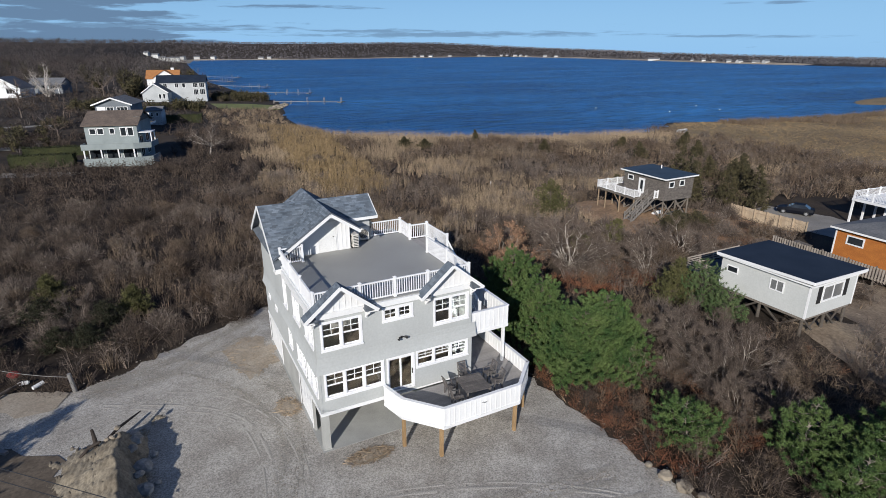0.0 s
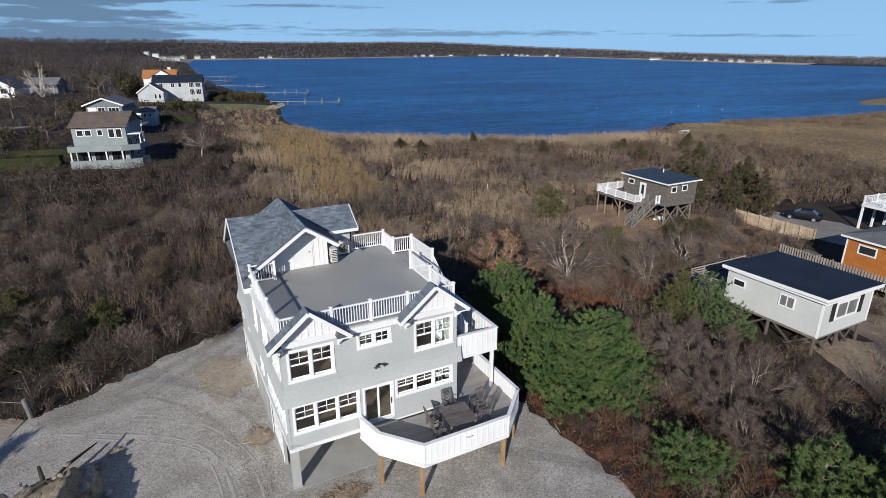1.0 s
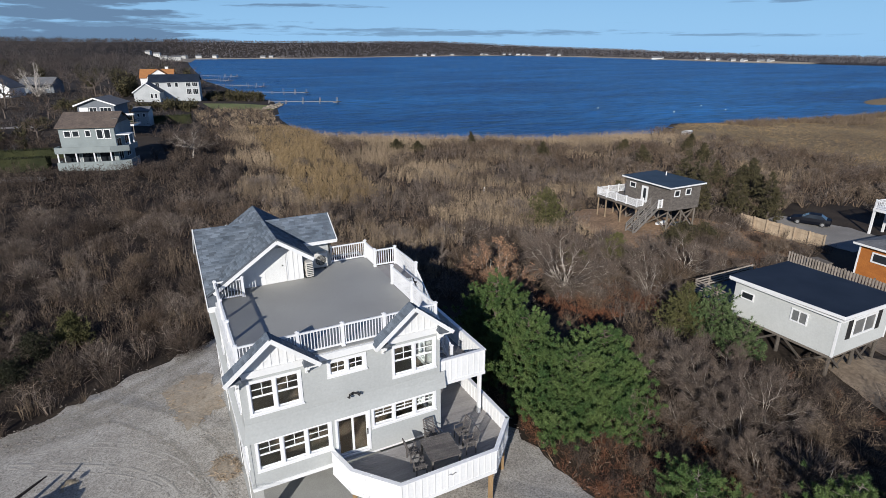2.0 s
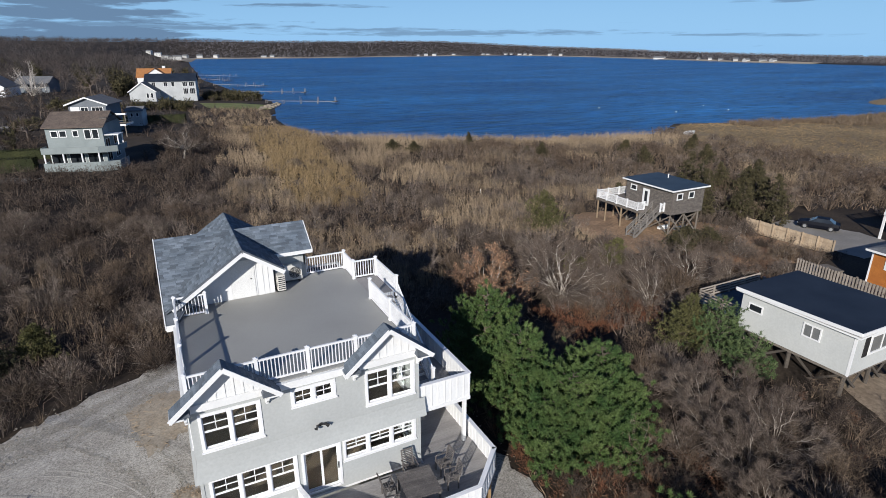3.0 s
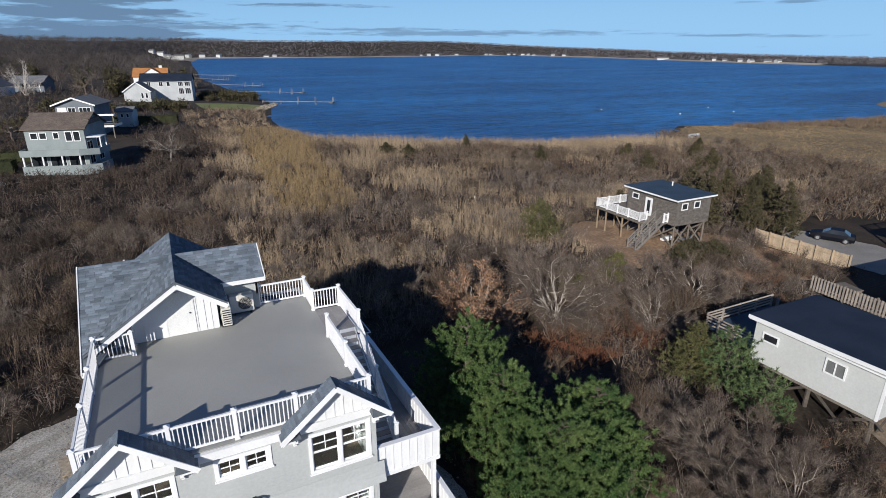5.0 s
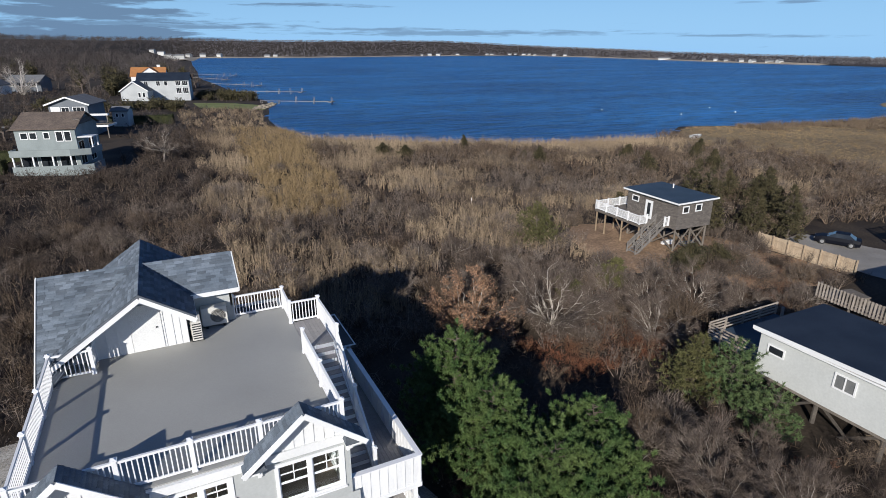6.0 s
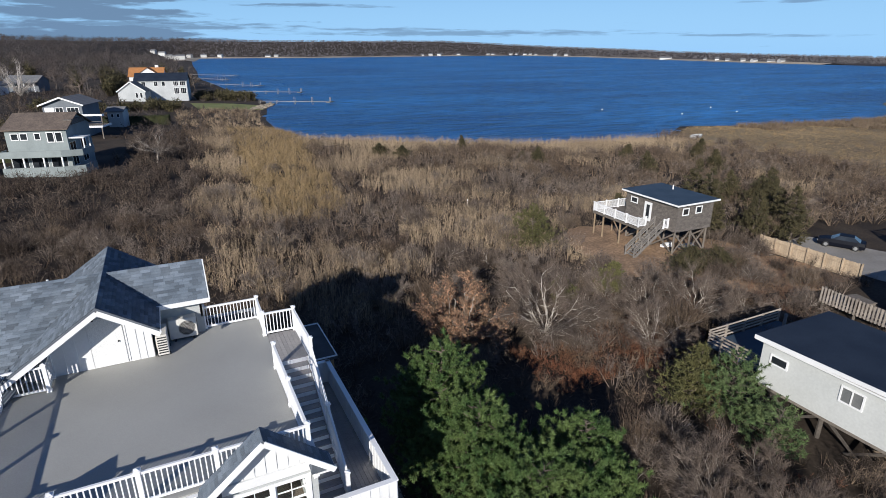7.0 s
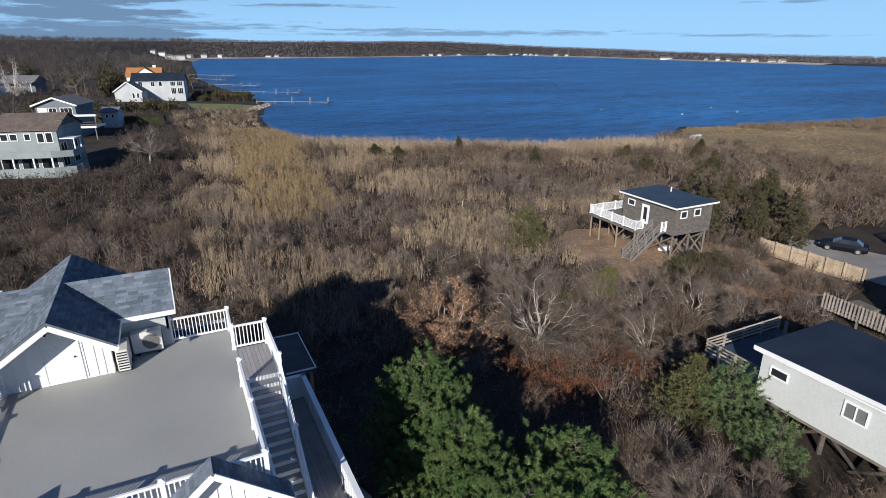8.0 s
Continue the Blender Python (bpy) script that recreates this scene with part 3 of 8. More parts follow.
# ground storey: slab, corner pier, garage walls and doors
bm = bmesh.new()
box(bm, -0.1, HW + 0.1, -0.15, BD, -0.3, 0.05)
box(bm, -0.1, 6.35, BD, HD, -0.3, 0.05)
part("ground_slab", bm, CONCRETE, house, "pale concrete slab under the house")
for x, y in ((0.0, 0.0), (HW - 0.35, 0.0), (HW - 0.35, 4.4)):
    bm = bmesh.new()
    box(bm, x, x + 0.36, y, y + 0.36, 0.051, 2.1)
    box(bm, x - 0.03, x + 0.39, y - 0.03, y + 0.39, 0.051, 0.12)
    part("pier", bm, CONCRETE, house)
bm = bmesh.new()
wall_holes(bm, 1.8, HD, 0.051, 2.1, 0.12, [(2.1, 4.6, 0.04, 1.95), (9.4, 13.0, 0.04, 1.95)])
part("wall", bm, CONCRETE, house, turn=LEFT)
bm = bmesh.new()
box(bm, HW - 0.12, HW, 4.78, BD, 0.051, 2.1)
box(bm, 6.3, HW - 0.12, BD - 0.12, BD, 0.051, 2.1)
box(bm, 0.12, 6.3, HD - 0.12, HD, 0.051, 2.1)
part("wall", bm, CONCRETE, house)
for u0, u1 in ((2.1, 4.6), (9.4, 13.0)):
    bm = bmesh.new()
    box(bm, u0 - 0.09, u0, -0.05, 0.03, 0.051, 2.03)
    box(bm, u1, u1 + 0.09, -0.05, 0.03, 0.051, 2.03)
    box(bm, u0, u1, -0.05, 0.03, 1.95, 2.03)
    door = part("garage_door", bm, WHITE, house, turn=LEFT)
    for k in range(4):
        bm = bmesh.new()
        z0 = 0.056 + k * 0.475
        box(bm, u0 + 0.003, u1 - 0.003, -0.06, -0.03, z0, z0 + 0.468)
        n = 4
        for j in range(n):
            a = u0 + (j + 0.12) * (u1 - u0) / n
            box(bm, a, a + 0.76 * (u1 - u0) / n, -0.03, -0.02, z0 + 0.08, z0 + 0.39)
        part("door_panel", bm, WHITE, door, turn=LEFT)

bm = bmesh.new()
box(bm, 0.125, HW, 4.7, 4.778, 0.051, 2.1)
part("wall", bm, CONCRETE, house)

# ---- roofs ----
PITCH = 0.68


def shingle_slope(owner, ridge_a, ridge_b, eave_b, eave_a, joined=True, base=True, clip=None):
    """A roof plane between a ridge and an eave line, covered with overlapping shingle tabs."""
    ra, rb, eb, ea = (Vector(p) for p in (ridge_a, ridge_b, eave_b, eave_a))
    normal = (rb - ra).cross(ea - ra).normalized()
    if normal.z < 0:
        normal = -normal
    if base:
        bm = bmesh.new()
        slab(bm, [ra, rb, eb, ea], 0.09)
        body = part("roof", bm, ROOF_BASE, owner)
    else:
        body = owner
    down = (ea - ra).length
    rows = max(2, int(down / 0.135))
    verts, faces = [], []
    for r in range(rows):
        f0, f1 = r / rows, min(1.0, (r + 1.12) / rows)
        top_a, top_b = ra.lerp(ea, f0), rb.lerp(eb, f0)
        low_a, low_b = ra.lerp(ea, f1), rb.lerp(eb, f1)
        wide = (top_b - top_a).length
        n = max(1, int(wide / 0.32))
        off = random.random() * 0.8
        edges = [0.0] + [min(1, max(0, (k + off + random.uniform(-0.12, 0.12)) / n)) for k in range(n)] + [1.0]
        for u, v in zip(edges, edges[1:]):
            if v - u < 0.01:
                continue
            g = 0.004 / max(wide, 0.1)
            lift0, lift1 = normal * 0.004, normal * random.uniform(0.016, 0.026)
            quad = [top_a.lerp(top_b, u + g) + lift0, top_a.lerp(top_b, v - g) + lift0, low_a.lerp(low_b, v - g) + lift1, low_a.lerp(low_b, u + g) + lift1]
            if clip and clip(sum(quad, Vector()) / 4):
                continue
            foot = [low_a.lerp(low_b, v - g) + normal * 0.003, low_a.lerp(low_b, u + g) + normal * 0.003]
            base_i = len(verts)
            verts += quad + foot
            faces += [(base_i, base_i + 1, base_i + 2, base_i + 3), (base_i + 3, base_i + 2, base_i + 4, base_i + 5)]
            if not joined:
                data = soup("shingle", verts, faces, SHINGLE)
                ob = new("shingle", data)
                ob.parent = body
                verts, faces = [], []
    if joined and verts:
        ob = new("shingles", soup("shingles", verts, faces, SHINGLE))
        ob.parent = body
        tagged(ob, kind="stuff")
    return body


RX, RY, RZ = 3.1, 10.47, 10.42     # where the ridges cross
# y ridge: left and right planes
G0, G1 = 6.9, 13.75
drop_l, drop_r = 3.45, 1.75


def below_cross(p):
    return p.z < RZ - PITCH * abs(p.y - RY) - 0.03


def below_gable(p):
    return p.z < RZ + 0.05 - PITCH * abs(p.x - RX) - 0.03


shingle_slope(house, (RX, G0, RZ + 0.05), (RX, G1, RZ + 0.05), (RX - drop_l, G1, RZ + 0.05 - drop_l * PITCH), (RX - drop_l, G0, RZ + 0.05 - drop_l * PITCH), clip=below_cross)
shingle_slope(house, (RX, G1, RZ + 0.05), (RX, G0, RZ + 0.05), (RX + drop_r, G0, RZ + 0.05 - drop_r * PITCH), (RX + drop_r, G1, RZ + 0.05 - drop_r * PITCH), clip=below_cross)
# x ridge: front planes on both sides, back plane
shingle_slope(house, (RX, RY, RZ), (-0.4, RY, RZ), (-0.4, 6.45, RZ - 4.02 * PITCH), (0.02, 6.45, RZ - 4.02 * PITCH), clip=lambda p: below_gable(p) or (p.y < 7.15 and p.x > 0.25))
shingle_slope(house, (6.62, RY, RZ), (RX, RY, RZ), (RX, 8.86, RZ - 1.61 * PITCH), (6.62, 8.86, RZ - 1.61 * PITCH), clip=below_gable)
shingle_slope(house, (-0.4, RY, RZ), (6.62, RY, RZ), (6.62, 13.7, RZ - 3.23 * PITCH), (-0.4, 13.7, RZ - 3.23 * PITCH), clip=below_gable)


def face_gable(owner, outline, y0, y1, material, turn=None):
    """An upright panel with the outline (u, z), from depth y0 to y1."""
    bm = bmesh.new()
    a = [bm.verts.new((u, y0, z)) for u, z in outline]
    b = [bm.verts.new((u, y1, z)) for u, z in outline]
    bm.faces.new(a)
    bm.faces.new(b[::-1])
    for i in range(len(a)):
        j = (i + 1) % len(a)
        bm.faces.new((a[i], b[i], b[j], a[j]))
    return part("gable_wall", bm, material, owner, turn=turn)


def plane_z(x):
    return RZ + 0.05 - PITCH * abs(x - RX) - 0.1


# penthouse walls under the crossing roofs
stair_house = face_gable(house, [(0.3, RD), (4.5, RD), (4.5, plane_z(4.5)), (RX, plane_z(RX)), (0.3, plane_z(0.3))], 8.0, 8.1, WHITE)
for x in (0.62, 0.98, 1.36, 1.72, 2.1, 2.52, 3.68, 3.98, 4.22, 4.46):
    bm = bmesh.new()
    box(bm, x - 0.022, x + 0.022, 7.978, 7.999, RD + 0.02, plane_z(x) - 0.05)
    part("batten", bm, WHITE, stair_house)
bm = bmesh.new()
box(bm, 2.57, 3.62, 7.965, 7.999, RD + 0.03, RD + 1.9)
part("door", bm, surface("white_door_paint", (0.78, 0.78, 0.76), (0.74, 0.74, 0.72), 1.0, 0.5), stair_house, "plain white door to the roof terrace")
bm = bmesh.new()
tube(bm, [(3.44, 7.97, 8.65), (3.44, 7.92, 8.65)], [0.03, 0.03], 8)
part("handle", bm, BLACK, house)
bm = bmesh.new()
box(bm, 2.72, 2.8, 7.96, 7.999, 9.55, 9.64)
part("wall_lamp", bm, BLACK, house)
bm = bmesh.new()
box(bm, 4.4, 4.5, 8.1, 9.3, RD, plane_z(4.5))
box(bm, 4.5, 6.35, 9.3, 9.4, RD, 9.3)
box(bm, 6.25, 6.35, 9.4, HD, RD, 8.5)
part("wall", bm, SIDING, house)
face_gable(house, [(6.6, RD - 0.12), (HD, RD - 0.12), (HD, RZ - PITCH * (HD - RY) - 0.12), (RY, RZ - 0.12), (6.6, RZ - PITCH * (RY - 6.6) - 0.12)], -0.15, 0.0, SIDING, LEFT)
face_gable(house, [(9.3, 8.4), (HD, 8.4), (HD, RZ - PITCH * (HD - RY) - 0.12), (RY, RZ - 0.12), (9.3, RZ - PITCH * (RY - 9.3) - 0.12)], -2.25, -2.16, SIDING, RIGHT)
face_gable(house, [(0.0, RD - 0.12), (6.3, RD - 0.12), (6.3, plane_z(6.3)), (RX, plane_z(RX)), (0.0, plane_z(0.0))], HD - 0.1, HD, SIDING)
# white rake boards and eaves
bm = bmesh.new()
lo = RX - drop_l
beam(bm, (RX, G0 + 0.03, RZ - 0.14), (lo + 0.3, G0 + 0.03, RZ - 0.14 - (drop_l - 0.3) * PITCH), 0.04, 0.2)
beam(bm, (RX, G0 + 0.026, RZ - 0.14), (RX + drop_r, G0 + 0.026, RZ - 0.14 - drop_r * PITCH), 0.04, 0.2)
beam(bm, (-0.42, RY, RZ - 0.08), (-0.42, 6.42, RZ - 0.08 - 4.05 * PITCH), 0.04, 0.22)
beam(bm, (-0.424, RY, RZ - 0.08), (-0.424, 13.72, RZ - 0.08 - 3.25 * PITCH), 0.04, 0.22)
beam(bm, (6.64, RY, RZ - 0.08), (6.64, 8.84, RZ - 0.08 - 1.63 * PITCH), 0.04, 0.2)
beam(bm, (4.3, 8.84, 9.25), (6.64, 8.84, 9.25), 0.04, 0.18)
beam(bm, (-0.42, 6.43, 7.62), (0.3, 6.43, 7.62), 0.04, 0.2)
beam(bm, (RX + drop_r + 0.01, G0, 9.2), (RX + drop_r + 0.01, 8.9, 9.2), 0.03, 0.14)
part("rake_board", bm, WHITE, house)
bm = bmesh.new()
box(bm, -0.4, 0.3, 6.5, 7.1, 7.42, 7.55)
box(bm, 4.45, 6.6, 8.9, 9.38, 9.2, 9.23)
part("soffit", bm, WHITE, house)
bm = bmesh.new()
tube(bm, [(1.25, RY + 0.35, 10.0), (1.25, RY + 0.35, 10.35)], [0.04, 0.04], 8)
part("vent_pipe", bm, WHITE, house)

# two small gables over the front windows
for n, gx in enumerate((1.23, 7.1)):
    top, half, slope, y0, y1 = 9.08, 1.77, 0.83, -0.55, 0.1
    low = top - half * slope
    shingle_slope(house, (gx, y0, top), (gx, y1, top), (gx - half, y1, low), (gx - half, y0, low), joined=False)
    shingle_slope(house, (gx, y1, top), (gx, y0, top), (gx + half, y0, low), (gx + half, y1, low), joined=False)
    tri = face_gable(house, [(gx - half + 0.35, low - 0.05), (gx + half - 0.35, low - 0.05), (gx + half - 0.35, low + 0.2), (gx, top - 0.1), (gx - half + 0.35, low + 0.2)], -0.06, 0.08, WHITE)
    for k in range(-4, 5):
        x = gx + k * 0.3
        bm = bmesh.new()
        box(bm, x - 0.02, x + 0.02, -0.082, -0.061, low - 0.04, top - abs(k) * 0.3 * slope - 0.14)
        part("batten", bm, WHITE, tri)
    bm = bmesh.new()
    for s in (-1, 1):
        beam(bm, (gx, y0 - 0.02 - 0.002 * s, top - 0.08), (gx + s * (half + 0.02), y0 - 0.02 - 0.002 * s, low - 0.09), 0.035, 0.17)
        beam(bm, (gx + s * (half + 0.012), y0, low - 0.09), (gx + s * (half + 0.012), y1, low - 0.09), 0.03, 0.14)
        box(bm, gx + s * half - 0.42 * (s > 0), gx + s * half + 0.42 * (s < 0), y0 + 0.05, -0.0, low - 0.16, low - 0.1)
    box(bm, gx - half + 0.3, gx + half - 0.3, -0.1, -0.005, low - 0.22, low - 0.06)
    part("gable_trim", bm, WHITE, tri)
    for s in (-1, 1):
        bm = bmesh.new()
        inner, outer = gx + s * (half - 0.62), gx + s * (half - 0.1)
        v = [bm.verts.new(p) for p in ((inner, -0.1, low - 0.05), (outer, -0.1, low - 0.05), (outer, -0.5, low - 0.095), (inner, -0.5, low - 0.095), (inner + s * 0.12, -0.085, low + 0.16), (outer, -0.085, low + 0.1))]
        for f in ((0, 1, 2, 3), (3, 2, 5, 4), (0, 3, 4), (1, 5, 2), (0, 4, 5, 1)):
            bm.faces.new([v[i] for i in f])
        part("return_roof", bm, ROOF_BASE, tri, "small grey shingled roof return")
    for s in (-1, 1):
        bm = bmesh.new()
        x = gx + s * (half - 0.45)
        box(bm, x - 0.05, x + 0.05, -0.45, -0.1, low - 0.26, low - 0.161)
        box(bm, x - 0.05, x + 0.05, -0.1, -0.006, low - 0.6, low - 0.161)
        beam(bm, (x, -0.4, low - 0.24), (x, -0.06, low - 0.54), 0.07, 0.07)
        part("bracket", bm, WHITE, tri)

# side mini gable on the left wall seen edge-on: trim of the long parapet
bm = bmesh.new()
box(bm, -0.05, 0.1, 0.0, 7.0, RD + 0.001, RD + 0.11)
part("kerb_trim", bm, WHITE, house)


# ---- things on the house ----
def air_unit(label, m):
    root = thing("heat_pump", label, "air conditioner", "heat pumps on the roof terrace")
    bm = bmesh.new()
    box(bm, -0.45, 0.45, -0.17, 0.17, 0.08, 0.8)
    bmesh.ops.bevel(bm, geom=bm.edges[:], offset=0.015, segments=2, affect="EDGES")
    part("body", bm, AC_PAINT, root)
    bm = bmesh.new()
    n = 20
    ring = [bm.verts.new((0.12 + 0.27 * math.cos(2 * math.pi * k / n), -0.174, 0.44 + 0.27 * math.sin(2 * math.pi * k / n))) for k in range(n)]
    bm.faces.new(ring)
    part("fan_opening", bm, BLACK, root)
    for k in range(5):
        bm = bmesh.new()
        r = 0.05 + k * 0.05
        pts = [(0.12 + r * math.cos(2 * math.pi * j / 16), -0.185, 0.44 + r * math.sin(2 * math.pi * j / 16)) for j in range(17)]
        tube(bm, pts, [0.006] * 17, 4)
        part("grille_ring", bm, AC_PAINT, root)
    for k in range(7):
        bm = bmesh.new()
        box(bm, 0.451, 0.462, -0.14, 0.14, 0.15 + k * 0.09, 0.19 + k * 0.09)
        part("louvre", bm, BLACK, root)
    for x in (-0.3, 0.3):
        bm = bmesh.new()
        box(bm, x - 0.04, x + 0.04, -0.2, 0.2, 0, 0.08)
        part("foot", bm, BLACK, root)
    root.matrix_basis = m
    return root


AC_PAINT = surface("cream_enamel", (0.66, 0.64, 0.58), (0.6, 0.58, 0.53), 1.5, 0.45, fine=15, grain=0.04)
one = air_unit("cream heat pump with a round fan on the roof terrace", pose(5.55, 9.08, RD, 0, 0, 0) @ Matrix.Scale(1.12, 4))
copy_thing(one, pose(4.8, 8.3, RD, 0, 0, -90))


def patio_chair(m):
    root = thing("patio_chair", "weathered grey slatted teak patio chair at the deck table", "chair", "chairs round the deck table")
    for x, y in ((-0.23, -0.22), (0.23, -0.22), (-0.23, 0.22), (0.23, 0.22)):
        bm = bmesh.new()
        box(bm, x - 0.025, x + 0.025, y - 0.025, y + 0.025, 0, 0.44 if y < 0 else 0.42)
        part("leg", bm, TEAK, root)
    for k in range(6):
        bm = bmesh.new()
        y = -0.22 + k * 0.088
        box(bm, -0.26, 0.26, y - 0.035, y + 0.035, 0.441, 0.463)
        part("seat_slat", bm, TEAK, root)
    bm = bmesh.new()
    for x in (-0.23, 0.23):
        beam(bm, (x, 0.23, 0.43), (x, 0.4, 1.05), 0.045, 0.04)
    beam(bm, (-0.25, 0.4, 1.05), (0.25, 0.4, 1.05), 0.04, 0.06)
    part("back_frame", bm, TEAK, root)
    for k in range(7):
        bm = bmesh.new()
        f = 0.1 + k * 0.12
        beam(bm, (-0.21, 0.23 + 0.17 * f, 0.46 + 0.6 * f), (0.21, 0.23 + 0.17 * f, 0.46 + 0.6 * f), 0.012, 0.045)
        part("back_slat", bm, TEAK, root)
    for x in (-0.27, 0.27):
        bm = bmesh.new()
        beam(bm, (x, -0.24, 0.66), (x, 0.3, 0.68), 0.05, 0.025)
        beam(bm, (x, -0.2, 0.44), (x, -0.2, 0.66), 0.03, 0.03)
        part("arm", bm, TEAK, root)
    root.matrix_basis = m
    return root


table = thing("patio_table", "large weathered grey slatted teak table on the lower deck", "table")
bm = bmesh.new()
for x in (-0.62, 0.62):
    for y in (-0.68, 0.68):
        box(bm, x - 0.04, x + 0.04, y - 0.04, y + 0.04, 0, 0.7)
part("leg_frame", bm, TEAK, table)
for k in range(12):
    bm = bmesh.new()
    y = -0.715 + k * 0.13
    box(bm, -0.7, 0.7, y - 0.058, y + 0.058, 0.701, 0.735)
    part("table_slat", bm, TEAK, table)
TX, TY, TR = 7.6, -1.82, -5
table.matrix_basis = pose(TX, TY, DZ, 0, 0, TR)
first = patio_chair(pose(0, 0, 0))
spots = [(0.05, 1.22, 4), (1.4, 0.95, -84), (1.42, 0.08, -93), (-1.08, 0.5, 94), (-1.12, -0.5, 86)]
for n, (dx, dy, turn) in enumerate(spots):
    m = pose(TX, TY, DZ, 0, 0, TR) @ pose(dx, dy, 0, 0, 0, turn)
    if n == 0:
        first.matrix_basis = m
    else:
        copy_thing(first, m)


# ---- neighbouring buildings ----
NAVY_ROOF = surface("dark_roll_roofing", (0.012, 0.019, 0.033), (0.021, 0.03, 0.047), 0.5, 0.7, fine=14, grain=0.12)
BLUE_ROOF = surface("blue_grey_roofing", (0.03, 0.052, 0.078), (0.044, 0.068, 0.098), 0.6, 0.7, fine=14, grain=0.15)
PALE_SIDING = lapped("pale_grey_siding", (0.55, 0.56, 0.538), (0.512, 0.523, 0.502), 0.15)
BROWN_SHINGLE = surface("weathered_shingles", (0.10, 0.088, 0.078), (0.165, 0.145, 0.128), 2.5, 0.9, bump=0.015, fine=9, grain=0.45, stretch=(1, 1, 2.2))
ORANGE_SHINGLE = surface("cedar_shingles", (0.43, 0.155, 0.035), (0.36, 0.125, 0.03), 1.2, 0.85, bump=0.006, fine=12, grain=0.2, stretch=(1, 1, 2))
OLD_WOOD = surface("grey_old_timber", (0.19, 0.165, 0.14), (0.14, 0.12, 0.1), 1.5, 0.9, fine=12, grain=0.2, per_object=0.15)
POST_WOOD = surface("tan_old_timber", (0.27, 0.2, 0.13), (0.2, 0.15, 0.1), 1.5, 0.9, fine=12, grain=0.2)
DARK_WOOD = surface("dark_stained_timber", (0.105, 0.09, 0.075), (0.075, 0.064, 0.054), 1.5, 0.9, fine=12, grain=0.2)
SLAT_WOOD = surface("silvered_slats", (0.36, 0.31, 0.26), (0.29, 0.25, 0.21), 1.5, 0.9, fine=12, grain=0.15, per_object=0.15)
NEW_WOOD = surface("pale_new_pine", (0.47, 0.37, 0.26), (0.4, 0.305, 0.21), 1.5, 0.8, fine=8, grain=0.12, per_object=0.12)
STAIR_WOOD = surface("grey_stair_timber", (0.23, 0.21, 0.19), (0.17, 0.155, 0.14), 1.5, 0.9, fine=12, grain=0.2, per_object=0.2)
WHITE_SIDING = surface("white_siding", (0.5, 0.515, 0.51), (0.41, 0.425, 0.425), 0.3, 0.7)
GREY_ROOF = surface("grey_asphalt_roof", (0.13, 0.135, 0.14), (0.17, 0.17, 0.175), 0.8, 0.9, fine=6, grain=0.2)
BROWN_ROOF = surface("brown_asphalt_roof", (0.115, 0.09, 0.075), (0.16, 0.125, 0.1), 0.8, 0.9, fine=4, grain=0.25)
SEA_SIDING = lapped("pale_green_grey_siding", (0.27, 0.305, 0.3), (0.22, 0.25, 0.247), 0.15)
SLATE_SIDING = lapped("slate_grey_siding", (0.17, 0.19, 0.21), (0.145, 0.16, 0.18), 0.15)
PALE_PANE = surface("curtained_window_glass", (0.14, 0.145, 0.145), (0.2, 0.2, 0.195), 0.8, 0.1, spec=0.6)
DARK_PANE = surface("dark_window_glass", (0.015, 0.018, 0.022), (0.03, 0.035, 0.04), 0.8, 0.08, spec=0.6)


def plain_window(owner, u0, u1, z0, z1, turn, bars=1, trim=0.08, glass=None):
    """A far window: raised white frame with bars, dark glass set back in it."""
    bm = bmesh.new()
    cuts = [u0 + trim, *(u0 + (k + 1) * (u1 - u0) / (bars + 1) for k in range(bars)), u1 - trim]
    plate(bm, u0, u1, z0, z1, 0.0, 0.05, [(a + (0.03 if k else 0), b - (0.03 if k < bars else 0), z0 + trim, z1 - trim) for k, (a, b) in enumerate(zip(cuts, cuts[1:]))])
    w = part("window", bm, WHITE, owner, turn=turn)
    bm = bmesh.new()
    box(bm, u0 + 0.02, u1 - 0.02, 0.0, 0.012, z0 + 0.02, z1 - 0.02)
    part("pane", bm, glass or DARK_PANE, w, turn=turn)
    return w


def local_sides(m, w, d):
    """Wall frames for a building w by d set by m: local x along the wall, y outwards."""
    return (m @ FRONT, m @ side_turn(0, -1), m @ side_turn(w, 1), m @ Matrix.Translation((0, d, 0)) @ pose(0, 0, 0))


